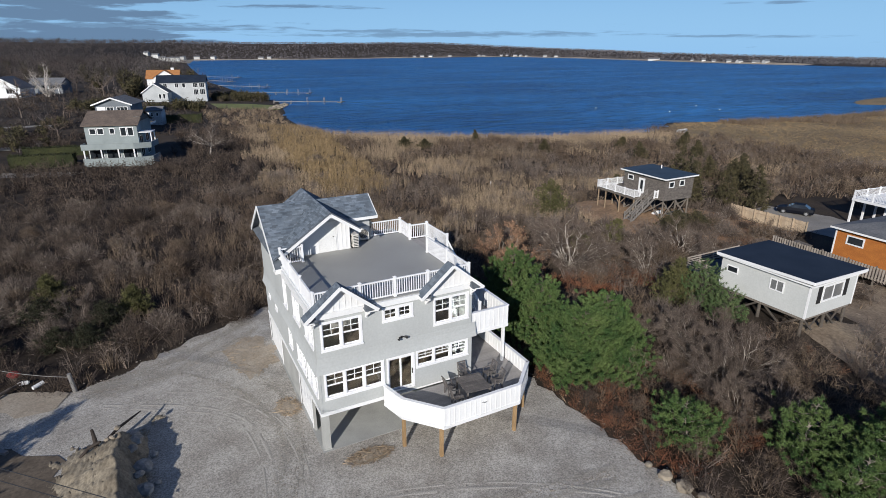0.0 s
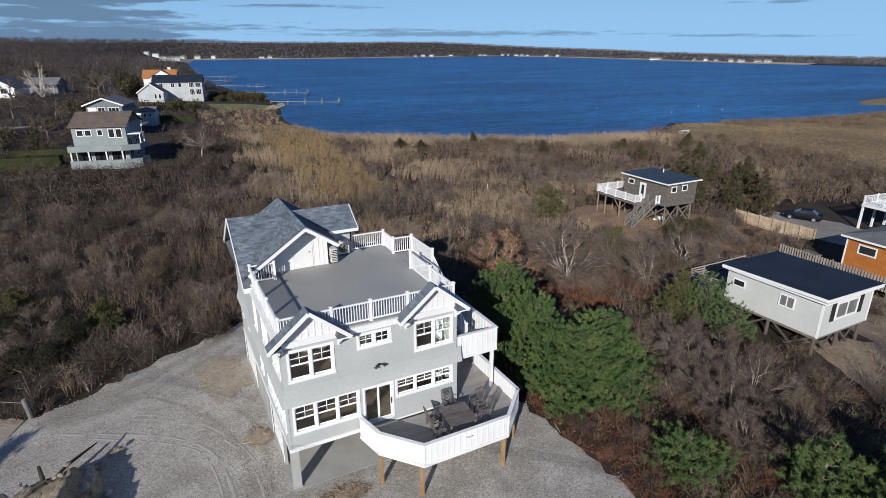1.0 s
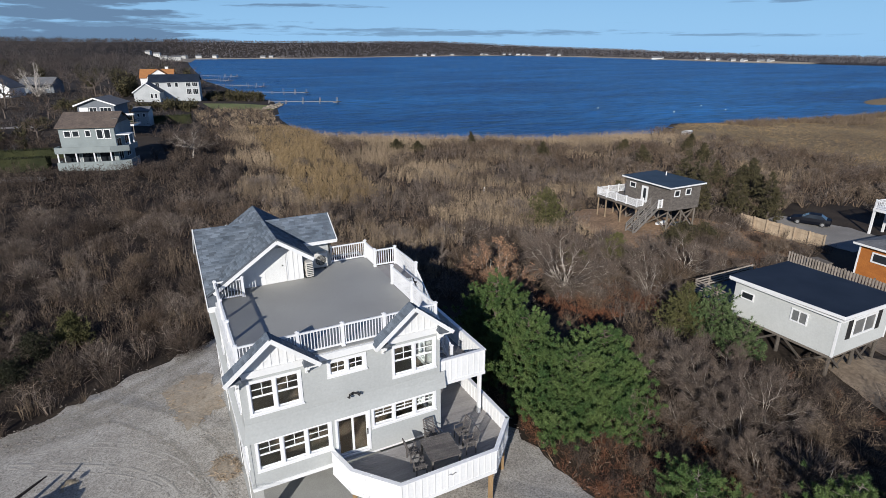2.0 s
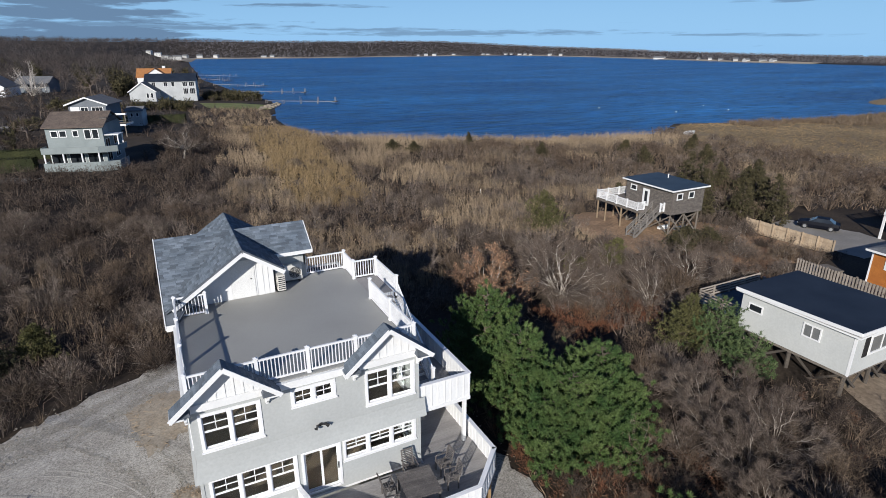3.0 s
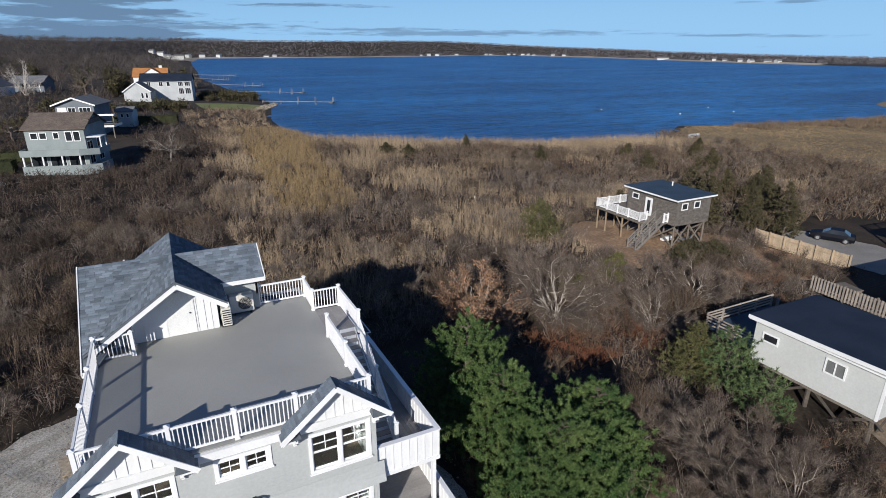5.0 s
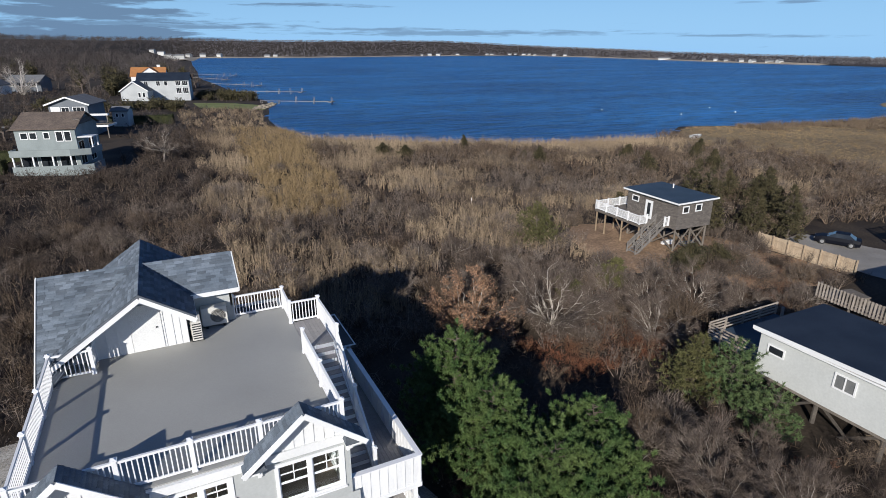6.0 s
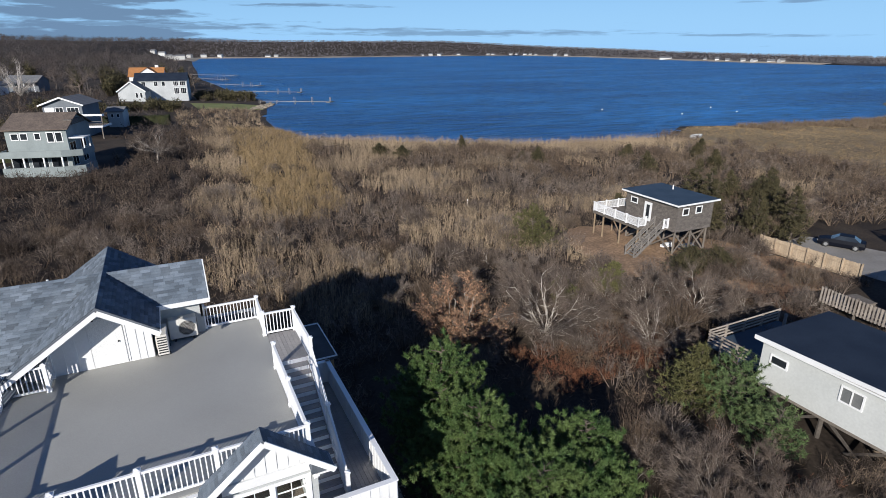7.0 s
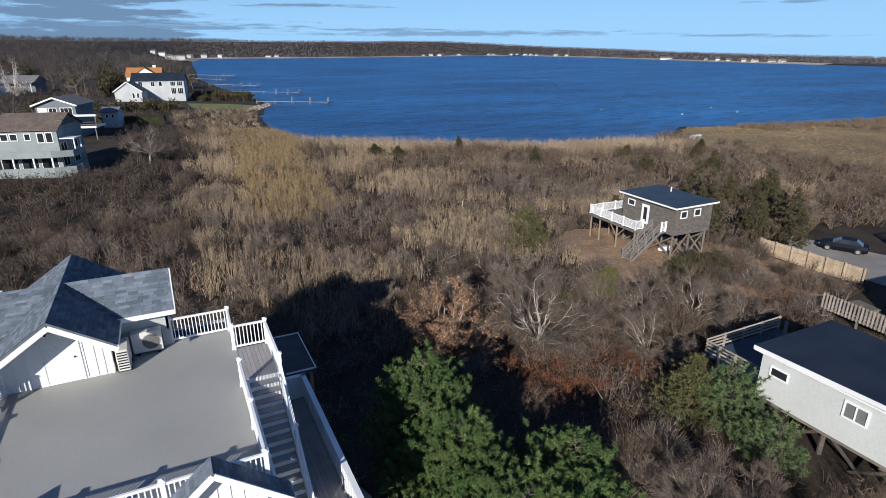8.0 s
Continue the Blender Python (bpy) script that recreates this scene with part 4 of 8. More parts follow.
def stilts(owner, m, w, d, z0, z1, nx, ny, material, r=0.13, brace=True):
    for i in range(nx):
        for j in range(ny):
            x, y = 0.25 + i * (w - 0.5) / (nx - 1), 0.25 + j * (d - 0.5) / (ny - 1)
            bm = bmesh.new()
            tube(bm, [(x, y, z0), (x, y, z1)], [r, r * 0.92], 8)
            part("stilt", bm, material, owner, turn=m)
    if brace:
        for i in range(nx - 1):
            for y in (0.25, d - 0.25):
                xa, xb = 0.25 + i * (w - 0.5) / (nx - 1), 0.25 + (i + 1) * (w - 0.5) / (nx - 1)
                for s in (0, 1):
                    bm = bmesh.new()
                    beam(bm, (xa, y + s * 0.12, z0 + 0.5 if s else z1 - 0.1), (xb, y + s * 0.12, z1 - 0.1 if s else z0 + 0.5), 0.06, 0.14)
                    part("brace", bm, material, owner, turn=m)
        for j in range(ny - 1):
            ya, yb = 0.25 + j * (d - 0.5) / (ny - 1), 0.25 + (j + 1) * (d - 0.5) / (ny - 1)
            for x in (0.25, w - 0.25):
                for s in (0, 1):
                    bm = bmesh.new()
                    beam(bm, (x + s * 0.12, ya, z0 + 0.5 if s else z1 - 0.1), (x + s * 0.12, yb, z1 - 0.1 if s else z0 + 0.5), 0.06, 0.14)
                    part("brace", bm, material, owner, turn=m)


# pale cottage on stilts
cottage = thing("cottage", "pale grey cottage with dark flat roof on braced timber stilts", "house")
cm = pose(32.4, -4.25, 0)
CW, CD = 5.6, 6.75
bm = bmesh.new()
box(bm, 0, CW, 0, CD, 1.82, 4.3)
part("wall", bm, PALE_SIDING, cottage, turn=cm)
bm = bmesh.new()
slab(bm, [(-0.35, -0.35, 4.72), (CW + 0.35, -0.35, 4.6), (CW + 0.35, CD + 0.3, 4.52), (-0.35, CD + 0.3, 4.58)], 0.1)
part("roof", bm, NAVY_ROOF, cottage, turn=cm)
bm = bmesh.new()
beam(bm, (-0.37, -0.35, 4.61), (-0.37, CD + 0.3, 4.47), 0.05, 0.2)
beam(bm, (-0.37, -0.37, 4.61), (CW + 0.35, -0.37, 4.49), 0.05, 0.2)
box(bm, -0.33, CW + 0.33, -0.33, CD + 0.28, 4.3, 4.4)
part("fascia", bm, WHITE, cottage, turn=cm)
for x, y in ((-0.02, -0.02), (CW - 0.1, -0.02)):
    bm = bmesh.new()
    box(bm, x, x + 0.12, y, y + 0.12, 1.8, 4.299)
    part("corner_board", bm, WHITE, cottage, turn=cm)
f, l, r, b = local_sides(cm, CW, CD)
plain_window(cottage, 1.75, 2.8, 3.05, 3.9, l, glass=PALE_PANE)
plain_window(cottage, 5.3, 6.25, 3.2, 3.75, l, 0)
plain_window(cottage, 1.5, 4.0, 2.75, 4.0, f, 1, 0.14, glass=PALE_PANE)
for u in (0.95, 4.05):
    bm = bmesh.new()
    box(bm, u, u + 0.45, 0.001, 0.04, 2.75, 4.0)
    part("shutter", bm, BLACK, cottage, "black window shutter", turn=f)
stilts(cottage, cm, CW, CD, -1.0, 1.82, 3, 3, DARK_WOOD)
bm = bmesh.new()
box(bm, 0.1, CW - 0.1, 0.1, CD - 0.1, 1.6, 1.815)
part("floor_frame", bm, OLD_WOOD, cottage, turn=cm)
# its shaded back deck
bm = bmesh.new()
box(bm, 1.6, 8.4, CD + 0.36, CD + 4.4, 1.35, 1.5)
back_deck = part("back_deck", bm, BLUE_ROOF, cottage, turn=cm)
for (xa, ya), (xb, yb) in (((1.6, CD + 0.4), (1.6, CD + 4.4)), ((1.6, CD + 4.4), (8.4, CD + 4.4))):
    for z in (1.7, 1.92, 2.14, 2.34):
        bm = bmesh.new()
        beam(bm, (xa, ya, z), (xb, yb, z), 0.035, 0.1)
        part("rail", bm, SLAT_WOOD, back_deck, turn=cm)
    for k in range(5):
        bm = bmesh.new()
        x, y = xa + (xb - xa) * k / 4, ya + (yb - ya) * k / 4
        box(bm, x - 0.05, x + 0.05, y - 0.05, y + 0.05, -1.0, 2.4)
        part("post", bm, SLAT_WOOD, back_deck, turn=cm)

# brown shingled cottage with a white-railed deck
hut = thing("cottage", "brown shingled cottage with blue-grey roof and white-railed deck on posts", "house")
hm = pose(48.75, 22.8, 0, 0, 0, -2)
W2, D2 = 4.65, 7.0
bm = bmesh.new()
box(bm, 0, W2, 0, D2, 1.85, 4.4)
part("wall", bm, BROWN_SHINGLE, hut, turn=hm)
bm = bmesh.new()
slab(bm, [(-0.4, -0.35, 4.68), (W2 + 0.4, -0.35, 4.78), (W2 + 0.4, D2 + 0.35, 4.78), (-0.4, D2 + 0.35, 4.68)], 0.08)
part("roof", bm, BLUE_ROOF, hut, turn=hm)
bm = bmesh.new()
box(bm, 0.01, W2 - 0.01, 0.01, D2 - 0.01, 4.401, 4.59)
part("wall_plate", bm, BROWN_SHINGLE, hut, turn=hm)
bm = bmesh.new()
beam(bm, (-0.42, -0.37, 4.59), (-0.42, D2 + 0.35, 4.59), 0.04, 0.16)
beam(bm, (-0.42, -0.37, 4.59), (W2 + 0.4, -0.37, 4.69), 0.04, 0.16)
part("fascia", bm, WHITE, hut, turn=hm)
f, l, r, b = local_sides(hm, W2, D2)
plain_window(hut, 5.3, 6.3, 3.45, 4.1, l, 0, 0.1)
plain_window(hut, 3.3, 4.3, 2.06, 4.0, l, 0, 0.26)
plain_window(hut, 0.6, 1.45, 3.45, 4.2, f, 0, 0.1)
plain_window(hut, 2.3, 3.15, 3.5, 4.25, f, 0, 0.1)
stilts(hut, hm, W2, D2, -1.1, 1.75, 3, 3, OLD_WOOD, 0.11)
bm = bmesh.new()
tube(bm, [(3.9, 4.6, 4.7), (3.9, 4.6, 5.2)], [0.07, 0.07], 8)
part("vent_pipe", bm, WHITE, hut, turn=hm)
HDZ = 2.05
bm = bmesh.new()
box(bm, -2.5, -0.003, 2.3, D2 + 2.2, HDZ - 0.25, HDZ)
box(bm, -0.003, 2.6, D2 + 0.003, D2 + 2.2, HDZ - 0.25, HDZ)
hut_deck = part("deck", bm, OLD_WOOD, hut, turn=hm)
edges = [((-2.45, 2.4), (-2.45, D2 + 2.1), 4), ((-2.45, D2 + 2.1), (2.5, D2 + 2.1), 3), ((-2.45, 2.4), (-1.5, 2.4), 1)]
for (xa, ya), (xb, yb), n in edges:
    rail = railing(hut_deck, hm @ Vector((xa, ya, HDZ)), hm @ Vector((xb, yb, HDZ)), 0.95, n, spacing=0.1)
for x, y in ((-2.3, 2.5), (-2.3, 5.0), (-2.3, 7.6), (-2.3, D2 + 2.0), (0.2, D2 + 2.0), (2.4, D2 + 2.0)):
    bm = bmesh.new()
    tube(bm, [(x, y, -1.1), (x, y, HDZ - 0.25)], [0.11, 0.1], 8)
    part("post", bm, POST_WOOD, hut_deck, turn=hm)
for s in (-1, 1):
    bm = bmesh.new()
    beam(bm, (-2.3, 5.0, 0.7), (-2.3, 5.0 + s * 1.1, HDZ - 0.25), 0.08, 0.1)
    part("brace", bm, POST_WOOD, hut_deck, turn=hm)
# its stair
hut_stair = part("stair", bmesh.new(), STAIR_WOOD, hut)
bm = bmesh.new()
for y in (1.0, 2.15):
    beam(bm, (-0.6, y, HDZ - 0.1), (-4.2, y, -0.8), 0.06, 0.26)
part("stringer", bm, STAIR_WOOD, hut_stair, turn=hm)
for k in range(12):
    bm = bmesh.new()
    x, z = -0.75 - k * 0.27, HDZ - 0.1 - k * 0.205
    box(bm, x - 0.15, x + 0.12, 1.03, 2.12, z - 0.03, z)
    part("tread", bm, STAIR_WOOD, hut_stair, turn=hm)
for y in (1.0, 2.15):
    for up in (0.45, 0.7, 0.95):
        bm = bmesh.new()
        beam(bm, (-0.6, y, HDZ + up), (-3.9, y, -0.5 + up), 0.05, 0.1)
        part("handrail", bm, STAIR_WOOD, hut_stair, turn=hm)
    for k in range(5):
        bm = bmesh.new()
        fr = k / 4
        x, z = -0.6 - 3.3 * fr, HDZ - 2.5 * fr
        box(bm, x - 0.05, x + 0.05, y - 0.05, y + 0.05, max(-0.7, z - 0.3), z + 1.0)
        part("post", bm, STAIR_WOOD, hut_stair, turn=hm)
bm = bmesh.new()
box(bm, -0.6, -0.004, 1.0, 2.29, HDZ - 0.2, HDZ - 0.02)
part("landing", bm, OLD_WOOD, hut_stair, turn=hm)
railing(hut_deck, hm @ Vector((-0.6, 0.95, HDZ)), hm @ Vector((-0.05, 0.95, HDZ)), 0.95, 1)
# things stored below it
for n, (x, y, w, d, h, mat, label, cat) in enumerate(((1.6, 2.2, 1.6, 0.7, 0.55, WHITE, "white upturned dinghy stored under the cottage", "boat"), (3.2, 1.2, 2.0, 0.8, 0.5, STEEL, "pale tarpaulin bundle stored under the cottage", "bundle"))):
    bm = bmesh.new()
    box(bm, x - w / 2, x + w / 2, y - d / 2, y + d / 2, 0, h)
    bmesh.ops.bevel(bm, geom=bm.edges[:], offset=0.2, segments=3, affect="EDGES")
    ob = part("dinghy" if n == 0 else "tarpaulin", bm, mat, None, turn=hm)
    ob.location.z = -0.62
    tagged(ob, label, cat)

# orange cedar-shingled house with a slatted deck
lodge = thing("house", "orange cedar-shingled house with low grey roof and white corners", "house")
om = pose(51.3, -6.2, 0, 0, 0, -4)
W3, D3 = 10.5, 11.0
bm = bmesh.new()
box(bm, 0, W3, 0, D3, 0.2, 3.1)
part("wall", bm, ORANGE_SHINGLE, lodge, turn=om)
bm = bmesh.new()
o = 0.4
a, b_, c, d = (-o, -o, 3.2), (W3 + o, -o, 3.2), (W3 + o, D3 + o, 3.2), (-o, D3 + o, 3.2)
ridge_1, ridge_2 = (W3 / 2, 3.6, 4.2), (W3 / 2, D3 - 3.6, 4.2)
for poly in ((a, b_, ridge_1), (b_, c, ridge_2, ridge_1), (c, d, ridge_2), (d, a, ridge_1, ridge_2)):
    bm.faces.new([bm.verts.new(p) for p in poly])
bmesh.ops.remove_doubles(bm, verts=bm.verts, dist=0.001)
part("roof", bm, GREY_ROOF, lodge, turn=om)
bm = bmesh.new()
prism(bm, [(-o, -o), (W3 + o, -o), (W3 + o, D3 + o), (-o, D3 + o)], 3.02, 3.198)
part("eaves", bm, WHITE, lodge, turn=om)
for y in (-0.02, D3 - 0.12):
    bm = bmesh.new()
    box(bm, -0.02, 0.13, y, y + 0.14, 0.2, 3.02)
    part("corner_board", bm, WHITE, lodge, turn=om)
f, l, r, b = local_sides(om, W3, D3)
plain_window(lodge, 8.3, 9.9, 1.75, 2.65, l, 0, 0.12)
plain_window(lodge, 3.4, 5.4, 0.5, 2.7, l, 1, 0.14)
bm = bmesh.new()
box(bm, 0.1, W3 - 0.1, 0.1, D3 - 0.1, -0.6, 0.2)
part("foundation", bm, CONCRETE, lodge, turn=om)
bm = bmesh.new()
box(bm, -2.6, -0.01, 0.6, 15.4, 0.1, 0.25)
slat_deck = part("deck", bm, OLD_WOOD, lodge, turn=om)
for k in range(58):
    bm = bmesh.new()
    y = 0.7 + k * 0.255
    box(bm, -2.62, -2.58, y, y + 0.13, 0.05, 1.3)
    part("slat", bm, SLAT_WOOD, slat_deck, turn=om)
for z in (0.45, 1.2):
    bm = bmesh.new()
    beam(bm, (-2.55, 0.6, z), (-2.55, 15.4, z), 0.05, 0.09)
    part("rail", bm, OLD_WOOD, slat_deck, turn=om)
for k in range(7):
    bm = bmesh.new()
    box(bm, -2.5, -2.38, 0.7 + k * 2.4, 0.82 + k * 2.4, -0.7, 1.35)
    part("post", bm, OLD_WOOD, slat_deck, turn=om)
crate = thing("deck_box", "grey timber storage box on the slatted deck", "storage box")
bm = bmesh.new()
box(bm, -0.8, 0.8, -0.45, 0.45, 0, 0.6)
part("body", bm, OLD_WOOD, crate)
bm = bmesh.new()
box(bm, -0.85, 0.85, -0.5, 0.5, 0.601, 0.68)
part("lid", bm, OLD_WOOD, crate)
crate.matrix_basis = om @ pose(-1.3, 13.2, 0.25, 0, 0, 80)

# raised white porch of the next house
porch = thing("porch", "white raised deck with square columns and white railing", "porch")
pm = pose(68.0, 7.5, 0, 0, 0, -6)
bm = bmesh.new()
box(bm, 0, 7, 0, 4.5, 2.1, 2.4)
part("floor", bm, WHITE, porch, turn=pm)
for x in (0.1, 2.4, 4.7, 6.8):
    for y in (0.1, 4.3):
        bm = bmesh.new()
        box(bm, x, x + 0.2, y, y + 0.2, -0.9, 2.1)
        part("column", bm, WHITE, porch, turn=pm)
for (xa, ya), (xb, yb), n in (((0.1, 0.1), (0.1, 4.4), 2), ((0.1, 4.4), (7, 4.4), 3), ((0.1, 0.1), (7, 0.1), 3)):
    railing(porch, pm @ Vector((xa, ya, 2.4)), pm @ Vector((xb, yb, 2.4)), 0.95, n, spacing=0.16)

# new pine fence
fence = thing("fence", "pale new pine board fence along a parking place", "fence")
fa, fb = Vector((58.75, 20.6, -0.72)), Vector((58.95, 11.2, -0.72))
n = 49
for k in range(n):
    p, q = fa.lerp(fb, k / n), fa.lerp(fb, (k + 0.93) / n)
    bm = bmesh.new()
    beam(bm, p + Vector((0, 0, 0.75 + 0.02 * math.sin(k * 2.3))), q + Vector((0, 0, 0.75 + 0.02 * math.sin(k * 2.3))), 0.02, 1.62)
    part("board", bm, NEW_WOOD, fence)
for k in range(7):
    p = fa.lerp(fb, k / 6)
    bm = bmesh.new()
    box(bm, p.x - 0.16, p.x - 0.04, p.y - 0.06, p.y + 0.06, -1.0, 0.95)
    part("post", bm, NEW_WOOD, fence)
for z in (0.25, 1.2):
    bm = bmesh.new()
    beam(bm, fa + Vector((-0.06, 0, z)), fb + Vector((-0.06, 0, z)), 0.05, 0.09)
    part("rail", bm, NEW_WOOD, fence)


def saloon_car(m, paint):
    """A parked saloon, 4.6 m long, its nose towards local +x."""
    car = thing("car", "dark blue saloon car parked on the pale drive", "car")
    bm = bmesh.new()
    rows = []
    outline = ((-2.28, 0.42, 0.8), (-2.2, 0.25, 0.92), (-1.5, 0.22, 1.0), (-0.9, 0.22, 0.98), (0.9, 0.22, 0.98), (1.5, 0.22, 0.92), (2.15, 0.28, 0.78), (2.3, 0.42, 0.66))
    for x, z0, z1 in outline:
        w = 0.88 if abs(x) < 1.9 else (0.82 if abs(x) < 2.25 else 0.7)
        rows.append([bm.verts.new(p) for p in ((x, -w, z0), (x, -w - 0.02, (z0 + z1) / 2), (x, -w + 0.06, z1), (x, w - 0.06, z1), (x, w + 0.02, (z0 + z1) / 2), (x, w, z0))])
    for p, q in zip(rows, rows[1:]):
        for i in range(6):
            bm.faces.new((p[i], p[(i + 1) % 6], q[(i + 1) % 6], q[i]))
    bm.faces.new(rows[0])
    bm.faces.new(rows[-1][::-1])
    part("body", bm, paint, car)
    bm = bmesh.new()
    base = [bm.verts.new(p) for p in ((-1.75, -0.8, 0.97), (1.05, -0.8, 0.97), (1.05, 0.8, 0.97), (-1.75, 0.8, 0.97))]
    top = [bm.verts.new(p) for p in ((-1.05, -0.62, 1.42), (0.25, -0.62, 1.43), (0.25, 0.62, 1.43), (-1.05, 0.62, 1.42))]
    for i in range(4):
        bm.faces.new((base[i], base[(i + 1) % 4], top[(i + 1) % 4], top[i]))
    part("glasshouse", bm, DARK_PANE, car)
    bm = bmesh.new()
    slab(bm, [(-1.1, -0.63, 1.455), (0.3, -0.63, 1.465), (0.3, 0.63, 1.465), (-1.1, 0.63, 1.455)], 0.03)
    part("roof", bm, paint, car)
    for x in (-1.4, 1.4):
        for y in (-0.86, 0.86):
            bm = bmesh.new()
            tube(bm, [(x, y - 0.1, 0.32), (x, y + 0.1, 0.32)], [0.32, 0.32], 16)
            wheel = part("wheel", bm, BLACK, car)
            bm = bmesh.new()
            s = 1 if y > 0 else -1
            tube(bm, [(x, y + s * 0.1, 0.32), (x, y + s * 0.108, 0.32)], [0.2, 0.19], 12)
            part("rim", bm, STEEL, wheel)
    for y in (-0.6, 0.6):
        bm = bmesh.new()
        box(bm, 2.2, 2.3, y - 0.16, y + 0.16, 0.55, 0.68)
        part("headlight", bm, STEEL, car)
    car.matrix_basis = m
    return car


CAR_PAINT = surface("dark_blue_paint", (0.004, 0.005, 0.009), (0.006, 0.007, 0.012), 1.0, 0.5, spec=0.1)
saloon_car(pose(66.6, 17.2, -0.6, 0, 0, 116) @ Matrix.Scale(0.9, 4), CAR_PAINT)


# ---- houses by the bay ----
def far_house(name, label, m, w, d, z0, z1, roof_h, wall_mat, roof_mat, rows, ridge="x", overhang=0.4):
    """A house with gable roof; rows of windows on the front: (z0, z1, [(u0, u1, bars)...])."""
    root = thing(name, label, "house")
    bm = bmesh.new()
    lo_z, top_z = z0 - 1.5, z1 + roof_h - 0.1
    if ridge == "x":
        ends = [[(x, 0, lo_z), (x, d, lo_z), (x, d, z1), (x, d / 2, top_z), (x, 0, z1)] for x in (0, w)]
    else:
        ends = [[(0, y, lo_z), (w, y, lo_z), (w, y, z1), (w / 2, y, top_z), (0, y, z1)] for y in (0, d)]
    va, vb = ([bm.verts.new(p) for p in e] for e in ends)
    bm.faces.new(va)
    bm.faces.new(vb)
    for i in range(5):
        bm.faces.new((va[i], va[(i + 1) % 5], vb[(i + 1) % 5], vb[i]))
    part("wall", bm, wall_mat, root, turn=m)
    o = overhang
    k = roof_h / ((d if ridge == "x" else w) / 2)
    for s in (0, 1):
        bm = bmesh.new()
        if ridge == "x":
            y = -o if s == 0 else d + o
            slab(bm, [(-o, d / 2, z1 + roof_h + 0.1), (w + o, d / 2, z1 + roof_h + 0.1), (w + o, y, z1 - o * k + 0.1), (-o, y, z1 - o * k + 0.1)], 0.16)
        else:
            x = -o if s == 0 else w + o
            slab(bm, [(w / 2, -o, z1 + roof_h + 0.1), (w / 2, d + o, z1 + roof_h + 0.1), (x, d + o, z1 - o * k + 0.1), (x, -o, z1 - o * k + 0.1)], 0.16)
        part("roof", bm, roof_mat, root, turn=m)
    if ridge == "y":
        bm = bmesh.new()
        for x in (-o, w + o):
            beam(bm, (w / 2, -o - 0.03, z1 + roof_h), (x, -o - 0.03, z1 - o * k), 0.06, 0.3)
        part("rake_board", bm, WHITE, root, turn=m)
    turn = m @ FRONT
    for za, zb, list_ in rows:
        for u0, u1, bars in list_:
            plain_window(root, u0, u1, za, zb, turn, bars, 0.12)
    return root


am = pose(-15.6, 92.6, 0, 0, 0, -14)
villa = far_house("house", "three-storey pale grey-green house with brown roof and wrapped balconies", am, 8.4, 9.5, 0.2, 7.1, 1.9, SEA_SIDING, BROWN_ROOF,
                  [(5.4, 6.5, [(0.7, 1.8, 0), (1.95, 3.05, 0), (3.9, 4.8, 0)]), (5.0, 6.6, [(5.6, 6.65, 0), (6.75, 7.8, 0)])])
for z, h in ((3.3, 0.75), (1.1, 0.5)):
    bm = bmesh.new()
    prism(bm, [(-0.3, 0.0), (-0.3, -2.2), (8.0, -2.2), (10.6, -1.2), (10.8, 3.0), (8.41, 3.0), (8.41, -0.003)], z - 0.25, z)
    balcony = part("balcony", bm, SEA_SIDING, villa, turn=am)
    ringp = [(-0.3, 0.0), (-0.3, -2.2), (8.0, -2.2), (10.6, -1.2), (10.8, 3.0)]
    for p, q in zip(ringp, ringp[1:]):
        bm = bmesh.new()
        deep = 0.2 if z > 2 else 1.7
        beam(bm, (*p, z + (h - deep) / 2), (*q, z + (h - deep) / 2), 0.1, h + deep)
        part("parapet", bm, SEA_SIDING, balcony, turn=am)
for x in (0.0, 2.7, 5.4, 7.9):
    bm = bmesh.new()
    box(bm, x - 0.1, x + 0.1, -2.2, -2.0, -0.6, 3.05)
    part("column", bm, WHITE, villa, turn=am)
# dark panes stand in for the shaded open bays behind the columns
for u in (0.12, 2.82, 5.52):
    plain_window(villa, u, u + 2.3, 1.15, 3.0, am @ FRONT, 0, 0.06)
for u in (0.4, 4.6):
    plain_window(villa, u, u + 2.3, 3.35, 4.9, am @ side_turn(8.4, 1), 1, 0.1)
    plain_window(villa, u, u + 2.3, 1.15, 3.0, am @ side_turn(8.4, 1), 1, 0.1)
bm = bmesh.new()
box(bm, 8.42, 10.6, 0.2, 3.0, 5.5, 5.66)
for x, y in ((10.4, 0.4), (10.4, 2.8)):
    box(bm, x - 0.08, x + 0.08, y - 0.08, y + 0.08, 3.3, 5.5)
part("canopy", bm, WHITE, villa, turn=am)
bm = bmesh.new()
box(bm, 7.6, 8.7, 2.0, 7.0, 7.4, 8.2)
part("chimney_block", bm, BROWN_SHINGLE, villa, turn=am)

hm2 = pose(-16.0, 131.5, 0, 0, 0, -16)
second = far_house("house", "slate grey gabled house with white rakes behind the villa", hm2, 7.6, 9.0, 2.0, 7.6, 1.4, SLATE_SIDING, GREY_ROOF,
                   [(5.2, 7.0, [(4.6, 7.0, 2), (2.4, 4.0, 1)])], "y", 0.6)
bm = bmesh.new()
box(bm, 0.4, 2.2, -0.06, -0.003, 5.0, 7.0)
part("door", bm, WHITE, second, turn=hm2)
far_house("shed", "small grey shed with white windows", pose(-5.4, 145, 0, 0, 0, -16), 3.4, 4.0, 2.0, 4.6, 0.8, WHITE_SIDING, GREY_ROOF, [(3.0, 4.0, [(0.7, 1.4, 0), (2.0, 2.7, 0)])])
